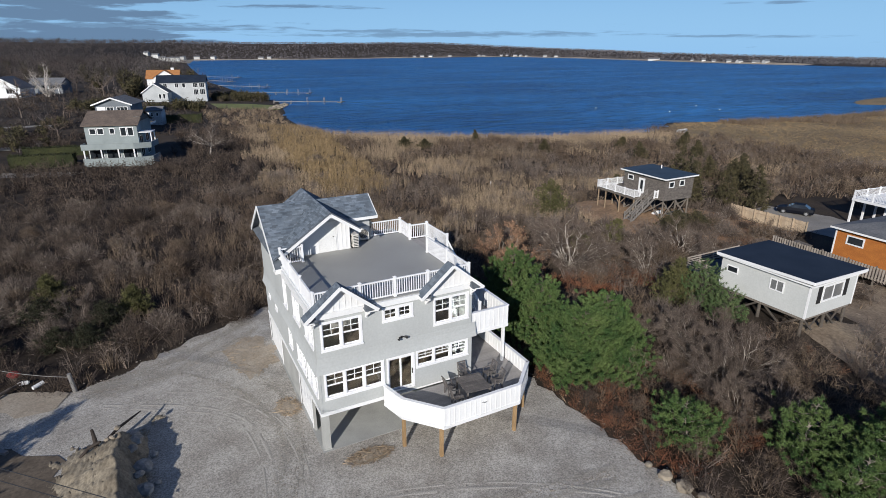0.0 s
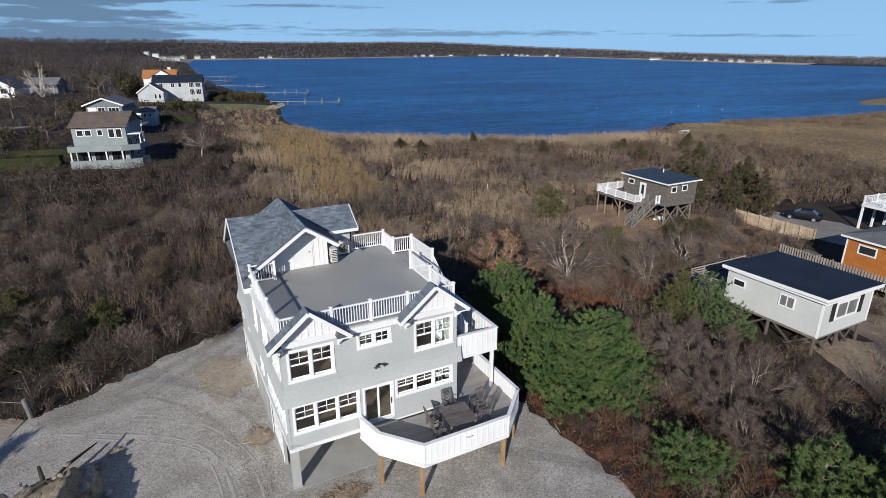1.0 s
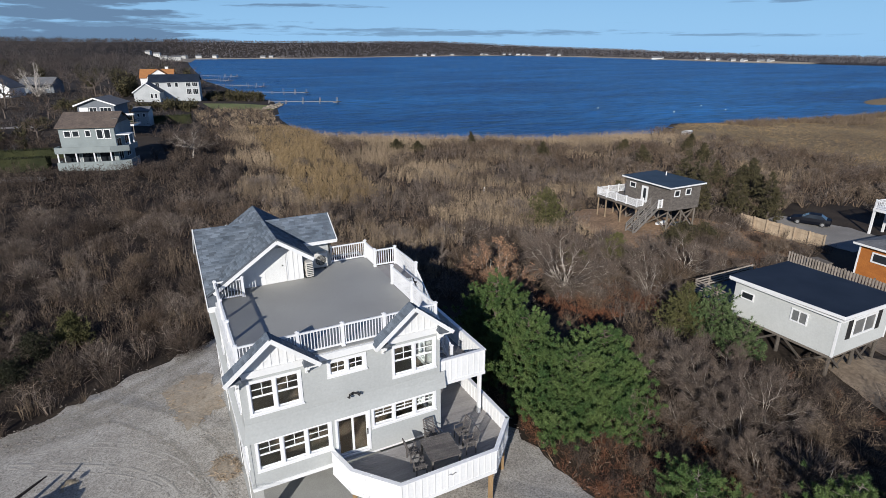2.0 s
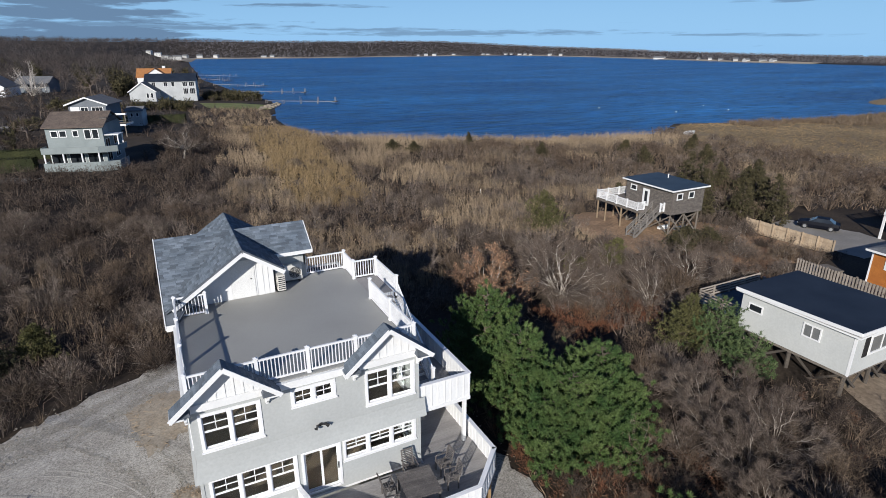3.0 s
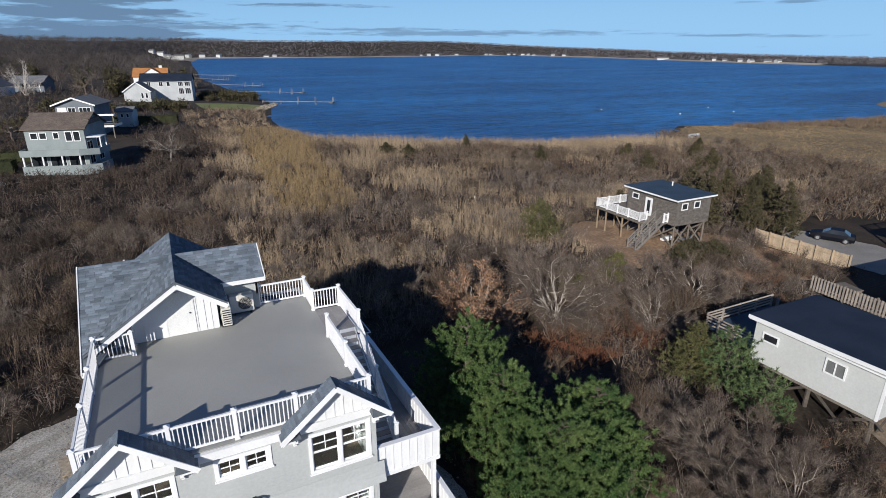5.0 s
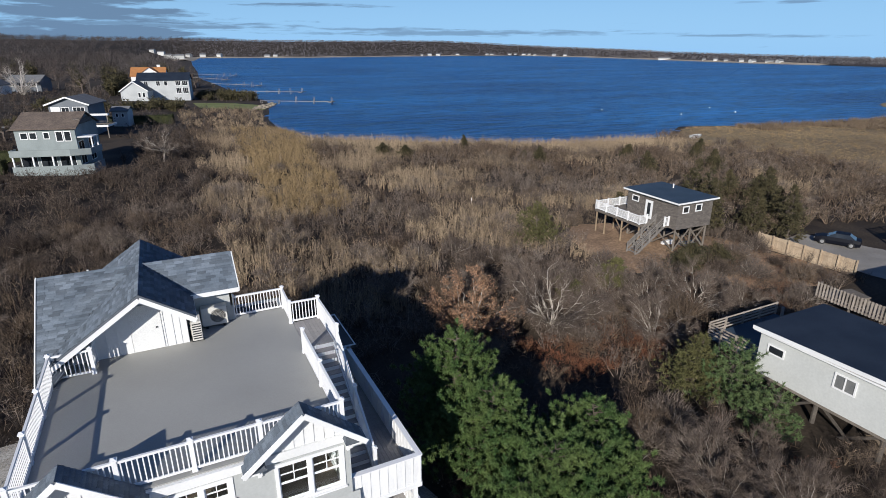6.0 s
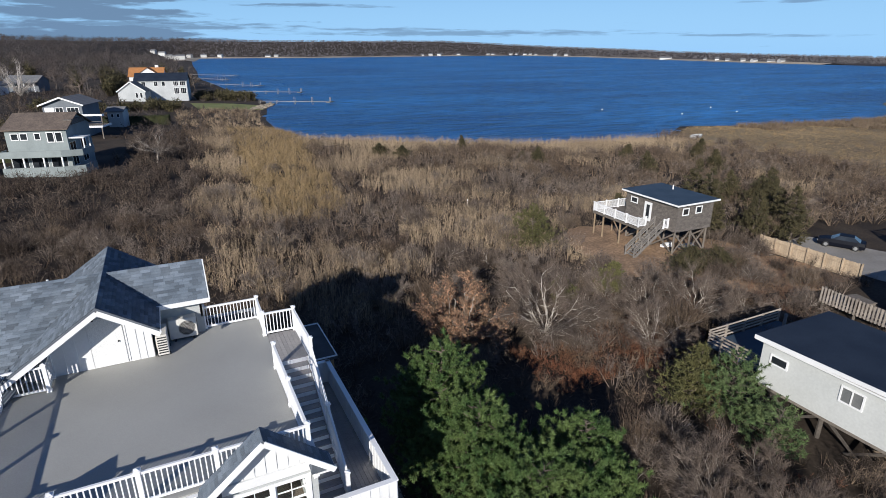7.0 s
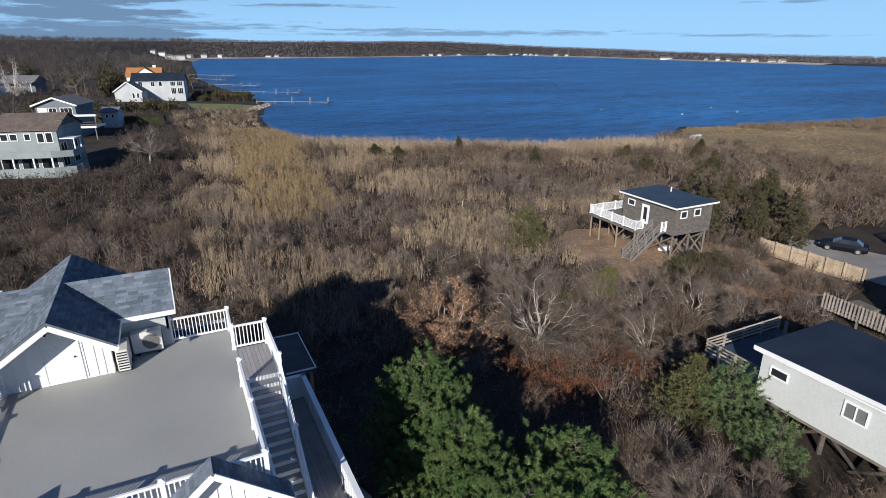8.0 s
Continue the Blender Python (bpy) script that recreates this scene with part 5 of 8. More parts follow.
# long house and garage: the greyed siding holds their walls' shade in its colour
wm2 = pose(-0.5, 221, 0, 0, 0, -9)
far_house("house", "long two-storey white house with dark roof by the bay", wm2, 17.0, 9, 2.2, 8.1, 2.3, WHITE_SIDING, NAVY_ROOF,
                        [(6.0, 7.7, [(2.0, 3.4, 1), (6.0, 7.4, 1), (8.6, 9.8, 0), (12.4, 14.2, 2), (14.6, 16.6, 2)]), (3.2, 5.4, [(12.4, 14.2, 2), (14.6, 16.6, 2)])])
far_house("garage", "white gabled garage beside the long white house", pose(-6.0, 214, 0, 0, 0, -12), 8.5, 9, 2.2, 5.0, 3.0, WHITE_SIDING, GREY_ROOF, [(2.6, 4.4, [(5.4, 6.3, 0), (6.8, 7.7, 0)])], "y")
tan_house = far_house("house", "tan-roofed house with a white gable", pose(-3.4, 262, 0, 0, 0, -9), 13, 10, 3, 8.0, 3.2, WHITE, surface("orange_tan_roof", (0.42, 0.19, 0.07), (0.36, 0.16, 0.06), 0.6, 0.9), [], "x")
TM = pose(-3.4, 262, 0, 0, 0, -9)
bm = bmesh.new()
prism_v = [[bm.verts.new(p) for p in ((3.0, y, 3.0), (12.0, y, 3.0), (12.0, y, 8.3), (7.5, y, 11.2), (3.0, y, 8.3))] for y in (-1.6, 3.0)]
for i in range(5):
    bm.faces.new((prism_v[0][i], prism_v[0][(i + 1) % 5], prism_v[1][(i + 1) % 5], prism_v[1][i]))
bm.faces.new(prism_v[0])
part("front_gable", bm, WHITE, tan_house, turn=TM)
for x in (2.6, 12.4):
    bm = bmesh.new()
    slab(bm, [(7.5, -2.0, 11.45), (7.5, 4.6, 11.45), (x, 4.6, 8.25), (x, -2.0, 8.25)], 0.16)
    part("gable_roof", bm, tan_house.children[1].data.materials[0], tan_house, turn=TM)
bm = bmesh.new()
box(bm, 9.6, 10.8, 5.5, 6.7, 9.0, 12.2)
part("chimney", bm, WHITE, tan_house, turn=TM)
far_house("house", "white gabled house among bare trees", pose(-58, 241, 0, 0, 0, -14), 12.5, 12, 3, 6.4, 3.9, WHITE, GREY_ROOF, [(4.4, 6.2, [(2, 4, 1), (8, 10, 1)])], "y")

grey_house = far_house("house", "low grey house with white-posted porch among bare trees", pose(-46, 262, 0, 0, 0, -20), 12, 8, 4.0, 7.0, 1.9, SLATE_SIDING, GREY_ROOF, [(4.8, 6.4, [(1.2, 2.6, 1), (4.0, 6.6, 2), (8.6, 10.4, 1)])])
for x in (0.2, 4.0, 8.0, 11.6):
    bm = bmesh.new()
    box(bm, x - 0.12, x + 0.12, -2.2, -1.96, 2.5, 6.4)
    part("column", bm, WHITE, grey_house, turn=pose(-46, 262, 0, 0, 0, -20))
bm = bmesh.new()
slab(bm, [(-0.3, 0.0, 6.9), (12.3, 0.0, 6.9), (12.3, -2.5, 6.4), (-0.3, -2.5, 6.4)], 0.16)
part("porch_roof", bm, GREY_ROOF, grey_house, turn=pose(-46, 262, 0, 0, 0, -20))


def hedge_row(m, w, d, h, label):
    bm = bmesh.new()
    nx_, ny_ = max(2, int(w / 0.35)), max(2, int(d / 0.35))
    box(bm, 0, w, 0, d, -0.6, h * 0.9)
    ob = part("hedge", bm, HEDGE, None, turn=m)
    tagged(ob, label, "hedge")
    r2 = np.random.default_rng(int(w * 10))
    n = int((w * d + 2 * (w + d) * h) * 26)
    p = np.c_[r2.uniform(-0.1, w + 0.1, n), r2.uniform(-0.1, d + 0.1, n), r2.uniform(0, h, n)]
    side = r2.integers(0, 3, n)
    p[side == 0, 2] = h * 0.9
    p[side == 1, 1] = 0
    p[side == 2, 0] = np.where(r2.random((side == 2).sum()) < 0.5, 0, w)
    tip = p + r2.normal(size=(n, 3)) * 0.16 + (0, 0, 0.05)
    v = blades(p, tip, np.full(n, 0.07), r2)
    v = np.c_[v, np.ones(len(v))] @ np.array(m).T
    leaf = new("leaves", soup("leaves", v[:, :3], np.arange(len(v)).reshape(-1, 3), HEDGE))
    leaf.parent = ob
    tagged(leaf, kind="stuff")


def blades(points, tips, width, rng):
    """Thin tapering blades as single triangles from points to tips."""
    d = tips - points
    side = np.cross(d, rng.normal(size=d.shape))
    side /= np.linalg.norm(side, axis=1, keepdims=True) + 1e-9
    w = np.asarray(width).reshape(-1, 1)
    return np.stack([points - side * w, points + side * w, tips], 1).reshape(-1, 3)


HEDGE = surface("clipped_hedge", (0.028, 0.034, 0.013), (0.045, 0.048, 0.018), 0.5, 0.9, fine=5, grain=0.3, per_island=0.3)
hedge_row(pose(-27.5, 93.5, 0, 0, 0, -8), 9.5, 2.2, 2.6, "tall clipped green hedge beside the drive")
hedge_row(pose(-27.0, 104, 0, 0, 0, -8), 10.5, 1.6, 2.4, "long clipped green hedge behind the lawn")
hedge_row(pose(-18, 150, 0, 0, 0, -8), 26, 2.0, 3.0, "dark hedge between the gardens")


# docks and shore things
def dock(a, b, label, head=6):
    root = thing("dock", label, "dock", "docks along the bay")
    a, b = Vector((*a, 0)), Vector((*b, 0))
    bm = bmesh.new()
    beam(bm, a + Vector((0, 0, 0.35)), b + Vector((0, 0, 0.35)), 1.2, 0.14)
    part("walkway", bm, PALE_PILE, root)
    n = max(3, int((b - a).length / 5.5))
    d = (b - a).normalized()
    s = Vector((-d.y, d.x, 0))
    for k in range(n + 1):
        for t in (-0.6, 0.6):
            p = a.lerp(b, k / n) + s * t
            bm = bmesh.new()
            tall = 0.8 if k < n - 2 else 2.0
            tube(bm, [(p.x, p.y, -2.2), (p.x, p.y, tall)], [0.1, 0.09], 6)
            part("dock_post", bm, PALE_PILE, root)
    bm = bmesh.new()
    beam(bm, b - s * head / 2 + Vector((0, 0, 0.3)), b + s * head / 2 + Vector((0, 0, 0.3)), 1.6, 0.14)
    part("dock_head", bm, OLD_WOOD, root)


PALE_PILE = surface("pale_dock_timber", (0.27, 0.255, 0.24), (0.2, 0.19, 0.18), 1.0, 0.9)
dock((40, 210), (62.8, 195), "long grey timber dock with tall piles at the rocky point")
dock((37, 269), (64.6, 249.5), "grey timber dock with tall end piles over the bay")
dock((34, 336), (56, 308), "distant grey timber dock over the bay")
dock((30, 415), (47, 380), "far grey timber dock by the wooded shore")
dock((31, 480), (60, 440), "far grey timber dock by the wooded shore")


def rock(name, x, y, z, size, seed, mat, label, group):
    r3 = random.Random(seed)
    bm = bmesh.new()
    bmesh.ops.create_icosphere(bm, subdivisions=2, radius=1)
    for v in bm.verts:
        v.co *= 1 + 0.35 * noise.noise(v.co * 1.4 + Vector((seed, seed * 0.3, 0)))
        v.co = Vector((v.co.x * size * r3.uniform(0.98, 1.02) * 1.2, v.co.y * size, v.co.z * size * 0.7))
    ob = part(name, bm, mat, None, turn=pose(x, y, z, 0, 0, r3.uniform(0, 360)))
    return tagged(ob, label, "rock", group)


STONE = surface("shore_stone", (0.3, 0.255, 0.195), (0.2, 0.17, 0.13), 1.0, 0.9, bump=0.02, fine=4, grain=0.25)
for k in range(34):
    u = k / 33
    rock("boulder", 33 + 11 * u + random.uniform(-2, 2), 184 + 20 * u + random.uniform(-3, 3), -0.5, random.uniform(0.4, 0.9), k, STONE, "pale boulder in the shore revetment", "shore boulders")
for k in range(5):
    rock("boulder", 66.2 + k * 0.9, 88.6 - k * 0.35, -0.1, random.uniform(0.45, 0.8), 50 + k, STONE, "pale boulder at the reed edge", "reed edge boulders")
skiff = thing("skiff", "small white open skiff drawn up in the marsh", "boat")
bm = bmesh.new()
hull = [(-2.4, 0.75), (-1.0, 0.95), (0.8, 0.9), (2.0, 0.5), (2.7, 0.0)]
rows = []
for x, w in hull:
    rows.append([bm.verts.new(p) for p in ((x, -w, 0.7), (x, -w * 0.7, 0.1), (x, w * 0.7, 0.1), (x, w, 0.7))])
for p, q in zip(rows, rows[1:]):
    for i in range(3):
        bm.faces.new((p[i], p[i + 1], q[i + 1], q[i]))
bm.faces.new(rows[0])
bmesh.ops.solidify(bm, geom=bm.faces[:], thickness=0.06)
part("hull", bm, WHITE, skiff)
for x in (-1.2, 0.4):
    bm = bmesh.new()
    box(bm, x - 0.15, x + 0.15, -0.8, 0.8, 0.5, 0.55)
    part("thwart", bm, OLD_WOOD, skiff)
skiff.matrix_basis = pose(113.7, 75.3, -0.35, 0, 0, 20)

# balcony deck of the slate house, on posts
for z, y0, lab in ((5.6, -1.6, "white-edged roof over the deck"), (3.3, -2.4, "grey timber deck with white edge")):
    bm = bmesh.new()
    box(bm, 3.4, 11.8, y0, 2.6 if z < 4 else -0.7, z - 0.12, z)
    deck_2 = part("deck" if z < 4 else "deck_roof", bm, OLD_WOOD if z < 4 else GREY_ROOF, second, lab, turn=hm2)
    bm = bmesh.new()
    beam(bm, (3.38, y0 - 0.04, z - 0.12), (11.84, y0 - 0.04, z - 0.12), 0.06, 0.4)
    beam(bm, (11.84, y0 - 0.04, z - 0.12), (11.84, 2.6 if z < 4 else -0.7, z - 0.12), 0.06, 0.4)
    part("fascia", bm, WHITE, deck_2, turn=hm2)
    for x in (7.6, 11.6):
        bm = bmesh.new()
        box(bm, x - 0.1, x + 0.1, y0 + 0.05, y0 + 0.25, (0.2 if z < 4 else 3.3), z - 0.13)
        part("post", bm, OLD_WOOD, deck_2, turn=hm2)
for z in (3.75, 4.2):
    bm = bmesh.new()
    beam(bm, (3.5, -2.35, z), (11.7, -2.35, z), 0.06, 0.08)
    beam(bm, (11.75, -2.35, z), (11.75, 2.5, z), 0.06, 0.08)
    part("rail", bm, OLD_WOOD, second, turn=hm2)
plain_window(second, 3.6, 7.3, 3.0, 5.0, hm2 @ FRONT, 3, 0.1)

# mooring buoys
for x, y in ((139.9, 136.2), (153.0, 114.3), (179.0, 125.0), (174.2, 111.1)):
    bm = bmesh.new()
    bmesh.ops.create_uvsphere(bm, u_segments=12, v_segments=8, radius=0.22)
    buoy = part("buoy", bm, WHITE, None, turn=pose(x, y, -0.55))
    tagged(buoy, "white round mooring buoy floating on the bay", "buoy", "mooring buoys")


# ---- land and water ----
from mathutils import geometry

WATER = -0.7
bay = [(65, 1050), (51, 790), (40, 549), (33, 430), (36, 340), (38, 254), (43, 222), (40, 201), (36, 178), (32, 156), (31, 135), (35, 114), (50, 103), (67, 91), (84, 83), (98, 81),
       (112, 80.5), (121, 87), (129, 92.5), (146, 86.5), (167, 81.5), (188, 80), (217, 79.5), (260, 75), (340, 66), (520, 70), (700, 120), (780, 240), (797, 360), (800, 420), (809, 484), (824, 582), (877, 740), (960, 969),
       (1050, 1277), (1087, 1615), (939, 1620), (765, 1560), (545, 1485), (349, 1378), (224, 1410), (101, 1397)]
bay_a = np.array(bay, float)


def shore_distance(x, y):
    """Metres to the shore line: positive over the bay, negative on land."""
    p = np.stack([x, y], -1)
    best = np.full(x.shape, 1e9)
    inside = np.zeros(x.shape, bool)
    for a, b in zip(bay_a, np.roll(bay_a, -1, 0)):
        d = b - a
        f = np.clip(((p - a) @ d) / (d @ d), 0, 1)
        best = np.minimum(best, np.hypot(*np.moveaxis(p - a - f[..., None] * d, -1, 0)))
        if a[1] != b[1]:
            cross = (a[1] > y) != (b[1] > y)
            inside ^= cross & (x < (b[0] - a[0]) * (y - a[1]) / (b[1] - a[1]) + a[0])
    return np.where(inside, best, -best)


def wavy(x, y, size, seed=0.0):
    """Smooth unevenness between -1 and 1."""
    u, v = x / size + seed, y / size - seed * 1.7
    return (np.sin(u * 2.1 + np.sin(v * 1.7)) + np.sin(v * 2.3 + 1.3 * np.sin(u * 1.1 + 2)) + 0.6 * np.sin((u + v) * 4.1 + 1)) / 2.6


HILL_BEARING = (-40, -9, -4, 0, 3, 11, 18.5, 26, 30.5, 34.7, 41, 47.6, 53.6, 59, 64.5, 80)
HILL_FOOT = (420, 640, 860, 1250, 1420, 1440, 1550, 1760, 1890, 1960, 1560, 1210, 1015, 945, 885, 880)
HILL_CREST = (1500, 1500, 1500, 1700, 1860, 1870, 1980, 2190, 2320, 2380, 1990, 1640, 1445, 1370, 1310, 1310)
HILL_TOP = (36, 34, 33.5, 38.5, 41, 39.5, 42.5, 43, 37.5, 29.5, 19, 10.4, 7.4, 5.0, 3.0, 2.0)


def land_height(x, y):
    x, y = np.asarray(x, float), np.asarray(y, float)
    d = -shore_distance(x, y)
    low = WATER + 0.05 + np.clip(d * 0.05, -1.8, 0.55) + 0.12 * wavy(x, y, 7.0) * (d > 0)
    # gravel yard, level
    yard = np.clip(1.9 - np.hypot(np.clip(np.abs(x + 4) - 17, 0, None), np.clip(np.abs(y + 8) - 24, 0, None)) / 9, 0, 1)
    low = low - 0.5 * np.clip((x - 28) / 14, 0, 1) * np.clip((62 - y) / 20, 0, 1)
    z = low * (1 - yard) - 0.02 * yard
    # rising ground with houses to the north-west
    rise = np.clip((30 - x) / 60, 0, 1) * np.clip((y - 75) / 120, 0, 1)
    z = z + rise * 3.0 * np.clip(d / 25, 0, 1)
    # sandy rise below the stilted cottage
    z = z + 0.8 * np.exp(-((x - 35.5) / 8.5) ** 2 - ((y + 1.5) / 8.5) ** 2)
    # low marsh spit out in the bay
    z = np.maximum(z, WATER + 0.55 - 0.5 * np.hypot((x - 300) / 52, (y - 103 - 0.06 * (x - 300)) / 11) ** 2)
    # wooded hills beyond the bay: a crest behind the far shore, falling away past it
    away = np.hypot(x + 1, y + 19)
    bearing = np.degrees(np.arctan2(x + 1, np.maximum(y + 19, 1.0)))
    foot, crest, top = (np.interp(bearing, HILL_BEARING, row) for row in (HILL_FOOT, HILL_CREST, HILL_TOP))
    up = np.clip((away - foot) / (crest - foot), 0, 1)
    hill = top * (up * up * (3 - 2 * up)) * (1 + 0.07 * wavy(x, y, 330, 3.1) + 0.03 * wavy(x, y, 90, 1.1)) * np.clip(d / 50, 0, 1)
    z = z + hill * (bearing < 85) - 0.035 * np.clip(away - crest - 60, 0, 1500) * (y > 0)
    return z


def spaced(lo, hi, near_lo, near_hi, step):
    inner = np.arange(near_lo, near_hi + step / 2, step)
    def stretch(start, end):
        out, x, s = [], start, step
        while abs(x - start) < abs(end - start):
            s *= 1.07
            x += s if end > start else -s
            out.append(x)
        return out
    return np.array(stretch(near_lo, lo)[::-1] + list(inner) + stretch(near_hi, hi))


gx, gy = spaced(-1800, 3300, -45, 130, 1.55), spaced(-900, 3300, -30, 130, 1.55)
GX, GY = np.meshgrid(gx, gy)
GZ = land_height(GX, GY)
nx, ny = len(gx), len(gy)
idx = np.arange(nx * ny).reshape(ny, nx)
quads = np.stack([idx[:-1, :-1], idx[:-1, 1:], idx[1:, 1:], idx[1:, :-1]], -1).reshape(-1, 4)


# leaf litter and peat under the scrub, paler sand and dead grass in patches
LITTER = surface("leaf_litter", (0.022, 0.016, 0.012), (0.055, 0.04, 0.027), 0.18, 0.95, bump=0.05, fine=5.0, grain=0.35)
ground = new("ground", soup("ground", np.stack([GX, GY, GZ], -1).reshape(-1, 3), quads, LITTER, True))
tagged(ground, "brown leaf-littered ground with sandy patches and low hills beyond the bay", "ground", kind="structure")

# water: one sheet with fine wind ripples; reflected sky blue is in its base colour
wm = surface("bay_water", (0.003, 0.056, 0.188), (0.013, 0.128, 0.35), 0.028, 0.32, spec=0.17, fine=0.4, grain=0.55, stretch=(0.3, 1.0, 1.0), low=0.38, high=0.62)
nt = wm.node_tree
wb = nt.nodes["Principled BSDF"]
geo = nt.nodes.new("ShaderNodeNewGeometry")
heights = []
for size, stretch_y in ((0.9, 2.2), (0.16, 3.0)):
    mp = nt.nodes.new("ShaderNodeMapping")
    mp.inputs["Rotation"].default_value = (0, 0, 0.5)
    mp.inputs["Scale"].default_value = (size, size * stretch_y, 1)
    nz = nt.nodes.new("ShaderNodeTexNoise")
    nz.inputs["Scale"].default_value, nz.inputs["Detail"].default_value = 1.0, 4.0
    nt.links.new(geo.outputs["Position"], mp.inputs["Vector"])
    nt.links.new(mp.outputs["Vector"], nz.inputs["Vector"])
    heights.append(nz.outputs["Fac"])
add = nt.nodes.new("ShaderNodeMath")
nt.links.new(heights[0], add.inputs[0])
nt.links.new(heights[1], add.inputs[1])
bp = nt.nodes.new("ShaderNodeBump")
bp.inputs["Strength"].default_value, bp.inputs["Distance"].default_value = 1.0, 1.2
nt.links.new(add.outputs["Value"], bp.inputs["Height"])
nt.links.new(bp.outputs["Normal"], wb.inputs["Normal"])
bm = bmesh.new()
v = [bm.verts.new((x, y, WATER)) for x, y in ((20, 60), (1300, 40), (1300, 1760), (20, 1760))]
bm.faces.new(v)
water = part("water", bm, wm)
tagged(water, "deep blue wind-rippled bay water", "water", kind="structure")

# gravel yard and drive
yard_line = [(13.3, 1.0), (13.0, 6), (12.2, 12), (9, 17.5), (5.0, 19.6), (0.4, 18.9), (-3, 16.9), (-6.5, 14.9), (-9.3, 13.1), (-11.8, 11.9), (-15.5, 12.3), (-26, 16), (-60, 30), (-60, -30), (15, -30), (14.6, -14),
             (14.1, -10.4), (13.9, -8.2), (13.5, -3.9)]
ring = []
for (x0, y0), (x1, y1) in zip(yard_line, yard_line[1:] + yard_line[:1]):
    n = max(1, int(math.hypot(x1 - x0, y1 - y0) / 0.6))
    for k in range(n):
        x, y = x0 + (x1 - x0) * k / n, y0 + (y1 - y0) * k / n
        ring.append((x + random.uniform(-0.25, 0.25), y + random.uniform(-0.25, 0.25)))
yard_a = np.array(ring)


def in_yard(x, y, grow=0.0):
    cx, cy = -2.0, -2.0
    px, py = cx + (x - cx) * (1 - grow), cy + (y - cy) * (1 - grow)
    inside = np.zeros(np.shape(px), bool)
    for a, b in zip(yard_a, np.roll(yard_a, -1, 0)):
        cross = (a[1] > py) != (b[1] > py)
        with np.errstate(divide="ignore", invalid="ignore"):
            inside ^= cross & (px < (b[0] - a[0]) * (py - a[1]) / (b[1] - a[1]) + a[0])
    return inside


inner = np.c_[np.random.uniform(-40, 14.5, 5200), np.random.uniform(-28, 20, 5200)]
inner = inner[in_yard(inner[:, 0], inner[:, 1], 0.0)]
flat_pts = [Vector(p) for p in ring] + [Vector(p) for p in inner.tolist()]
count = len(ring)
co2, _, tris, *_ = geometry.delaunay_2d_cdt(flat_pts, [(i, (i + 1) % count) for i in range(count)], [list(range(count))], 1, 1e-5)
bm = bmesh.new()
top = []
for n, c in enumerate(co2):
    rut = 0.0 if n < count else 0.006 * float(wavy(np.array(c.x), np.array(c.y), 2.4)) + 0.003 * random.uniform(-1, 1)
    level = 0.035 if n >= count else float(land_height(np.array([c.x]), np.array([c.y]))[0]) + 0.03
    top.append(bm.verts.new((c.x, c.y, level + rut)))
for t in tris:
    bm.faces.new([top[i] for i in t])
for i in range(count):
    j = (i + 1) % count
    a, b = top[i].co, top[j].co
    bm.faces.new([bm.verts.new(c) for c in ((a.x, a.y, a.z), (b.x, b.y, b.z), (b.x, b.y, -0.3), (a.x, a.y, -0.3))])
for f in bm.faces:
    f.smooth = True
gravel = part("gravel_yard", bm, GRAVEL)
tagged(gravel, "pale crushed-stone yard with tyre tracks", "gravel", kind="structure")


# ---- plants ----
def shrub_mass(name, label, category, xy, rng, height, spread, stems, twigs, material, stem_w=0.03, twig_w=0.014, droop=0.0, up=0.55):
    """Brush or reeds: many stems that fan out of each root, each with finer twigs."""
    n = len(xy)
    z = land_height(xy[:, 0], xy[:, 1])
    h = rng.uniform(height[0], height[1], n)
    s = rng.uniform(spread[0], spread[1], n)
    root = np.repeat(np.c_[xy, z - 0.05], stems, 0)
    a = rng.uniform(0, 2 * np.pi, n * stems)
    r = np.repeat(s, stems) * np.sqrt(rng.uniform(0.02, 1, n * stems))
    hh = np.repeat(h, stems) * (1 - 0.35 * (r / np.repeat(s, stems)) ** 2) * rng.uniform(0.75, 1.1, n * stems)
    tip = root + np.c_[r * np.cos(a), r * np.sin(a), hh]
    start = root + np.c_[0.25 * r * np.cos(a), 0.25 * r * np.sin(a), 0 * r]
    verts = [blades(start, tip, np.full(len(root), stem_w), rng)]
    if twigs:
        f = rng.uniform(0.35, 1.0, (n * stems, twigs, 1))
        base = start[:, None] + (tip - start)[:, None] * f
        reach = np.repeat(h, stems)[:, None, None] * rng.uniform(0.12, 0.32, (n * stems, twigs, 1))
        way = rng.normal(size=(n * stems, twigs, 3)) * (1, 1, 0.6) + (0, 0, up - droop)
        way /= np.linalg.norm(way, axis=2, keepdims=True)
        verts.append(blades(base.reshape(-1, 3), (base + way * reach).reshape(-1, 3), np.full(n * stems * twigs, twig_w), rng))
    v = np.concatenate(verts)
    ob = new(name, soup(name, v, np.arange(len(v)).reshape(-1, 3), material))
    return tagged(ob, label, category, kind="stuff")


CLEARINGS = [(109.5, 118, 70, 78.5), (31.5, 41, -6.5, 3.5), (43, 55, 21.0, 34), (40.5, 46, 21, 29), (53.5, 59.5, 11.5, 22.5), (49.5, 54.5, 13.5, 17.5), (59.5, 76, 8, 21), (48, 68, -10, 10), (-19, 0, 86, 136), (-34, -16, 92, 112),
             (17.5, 38, 185, 205), (38, 50, -14, -3), (-8, 21, 205, 235), (-76, -60, 210, 226)]


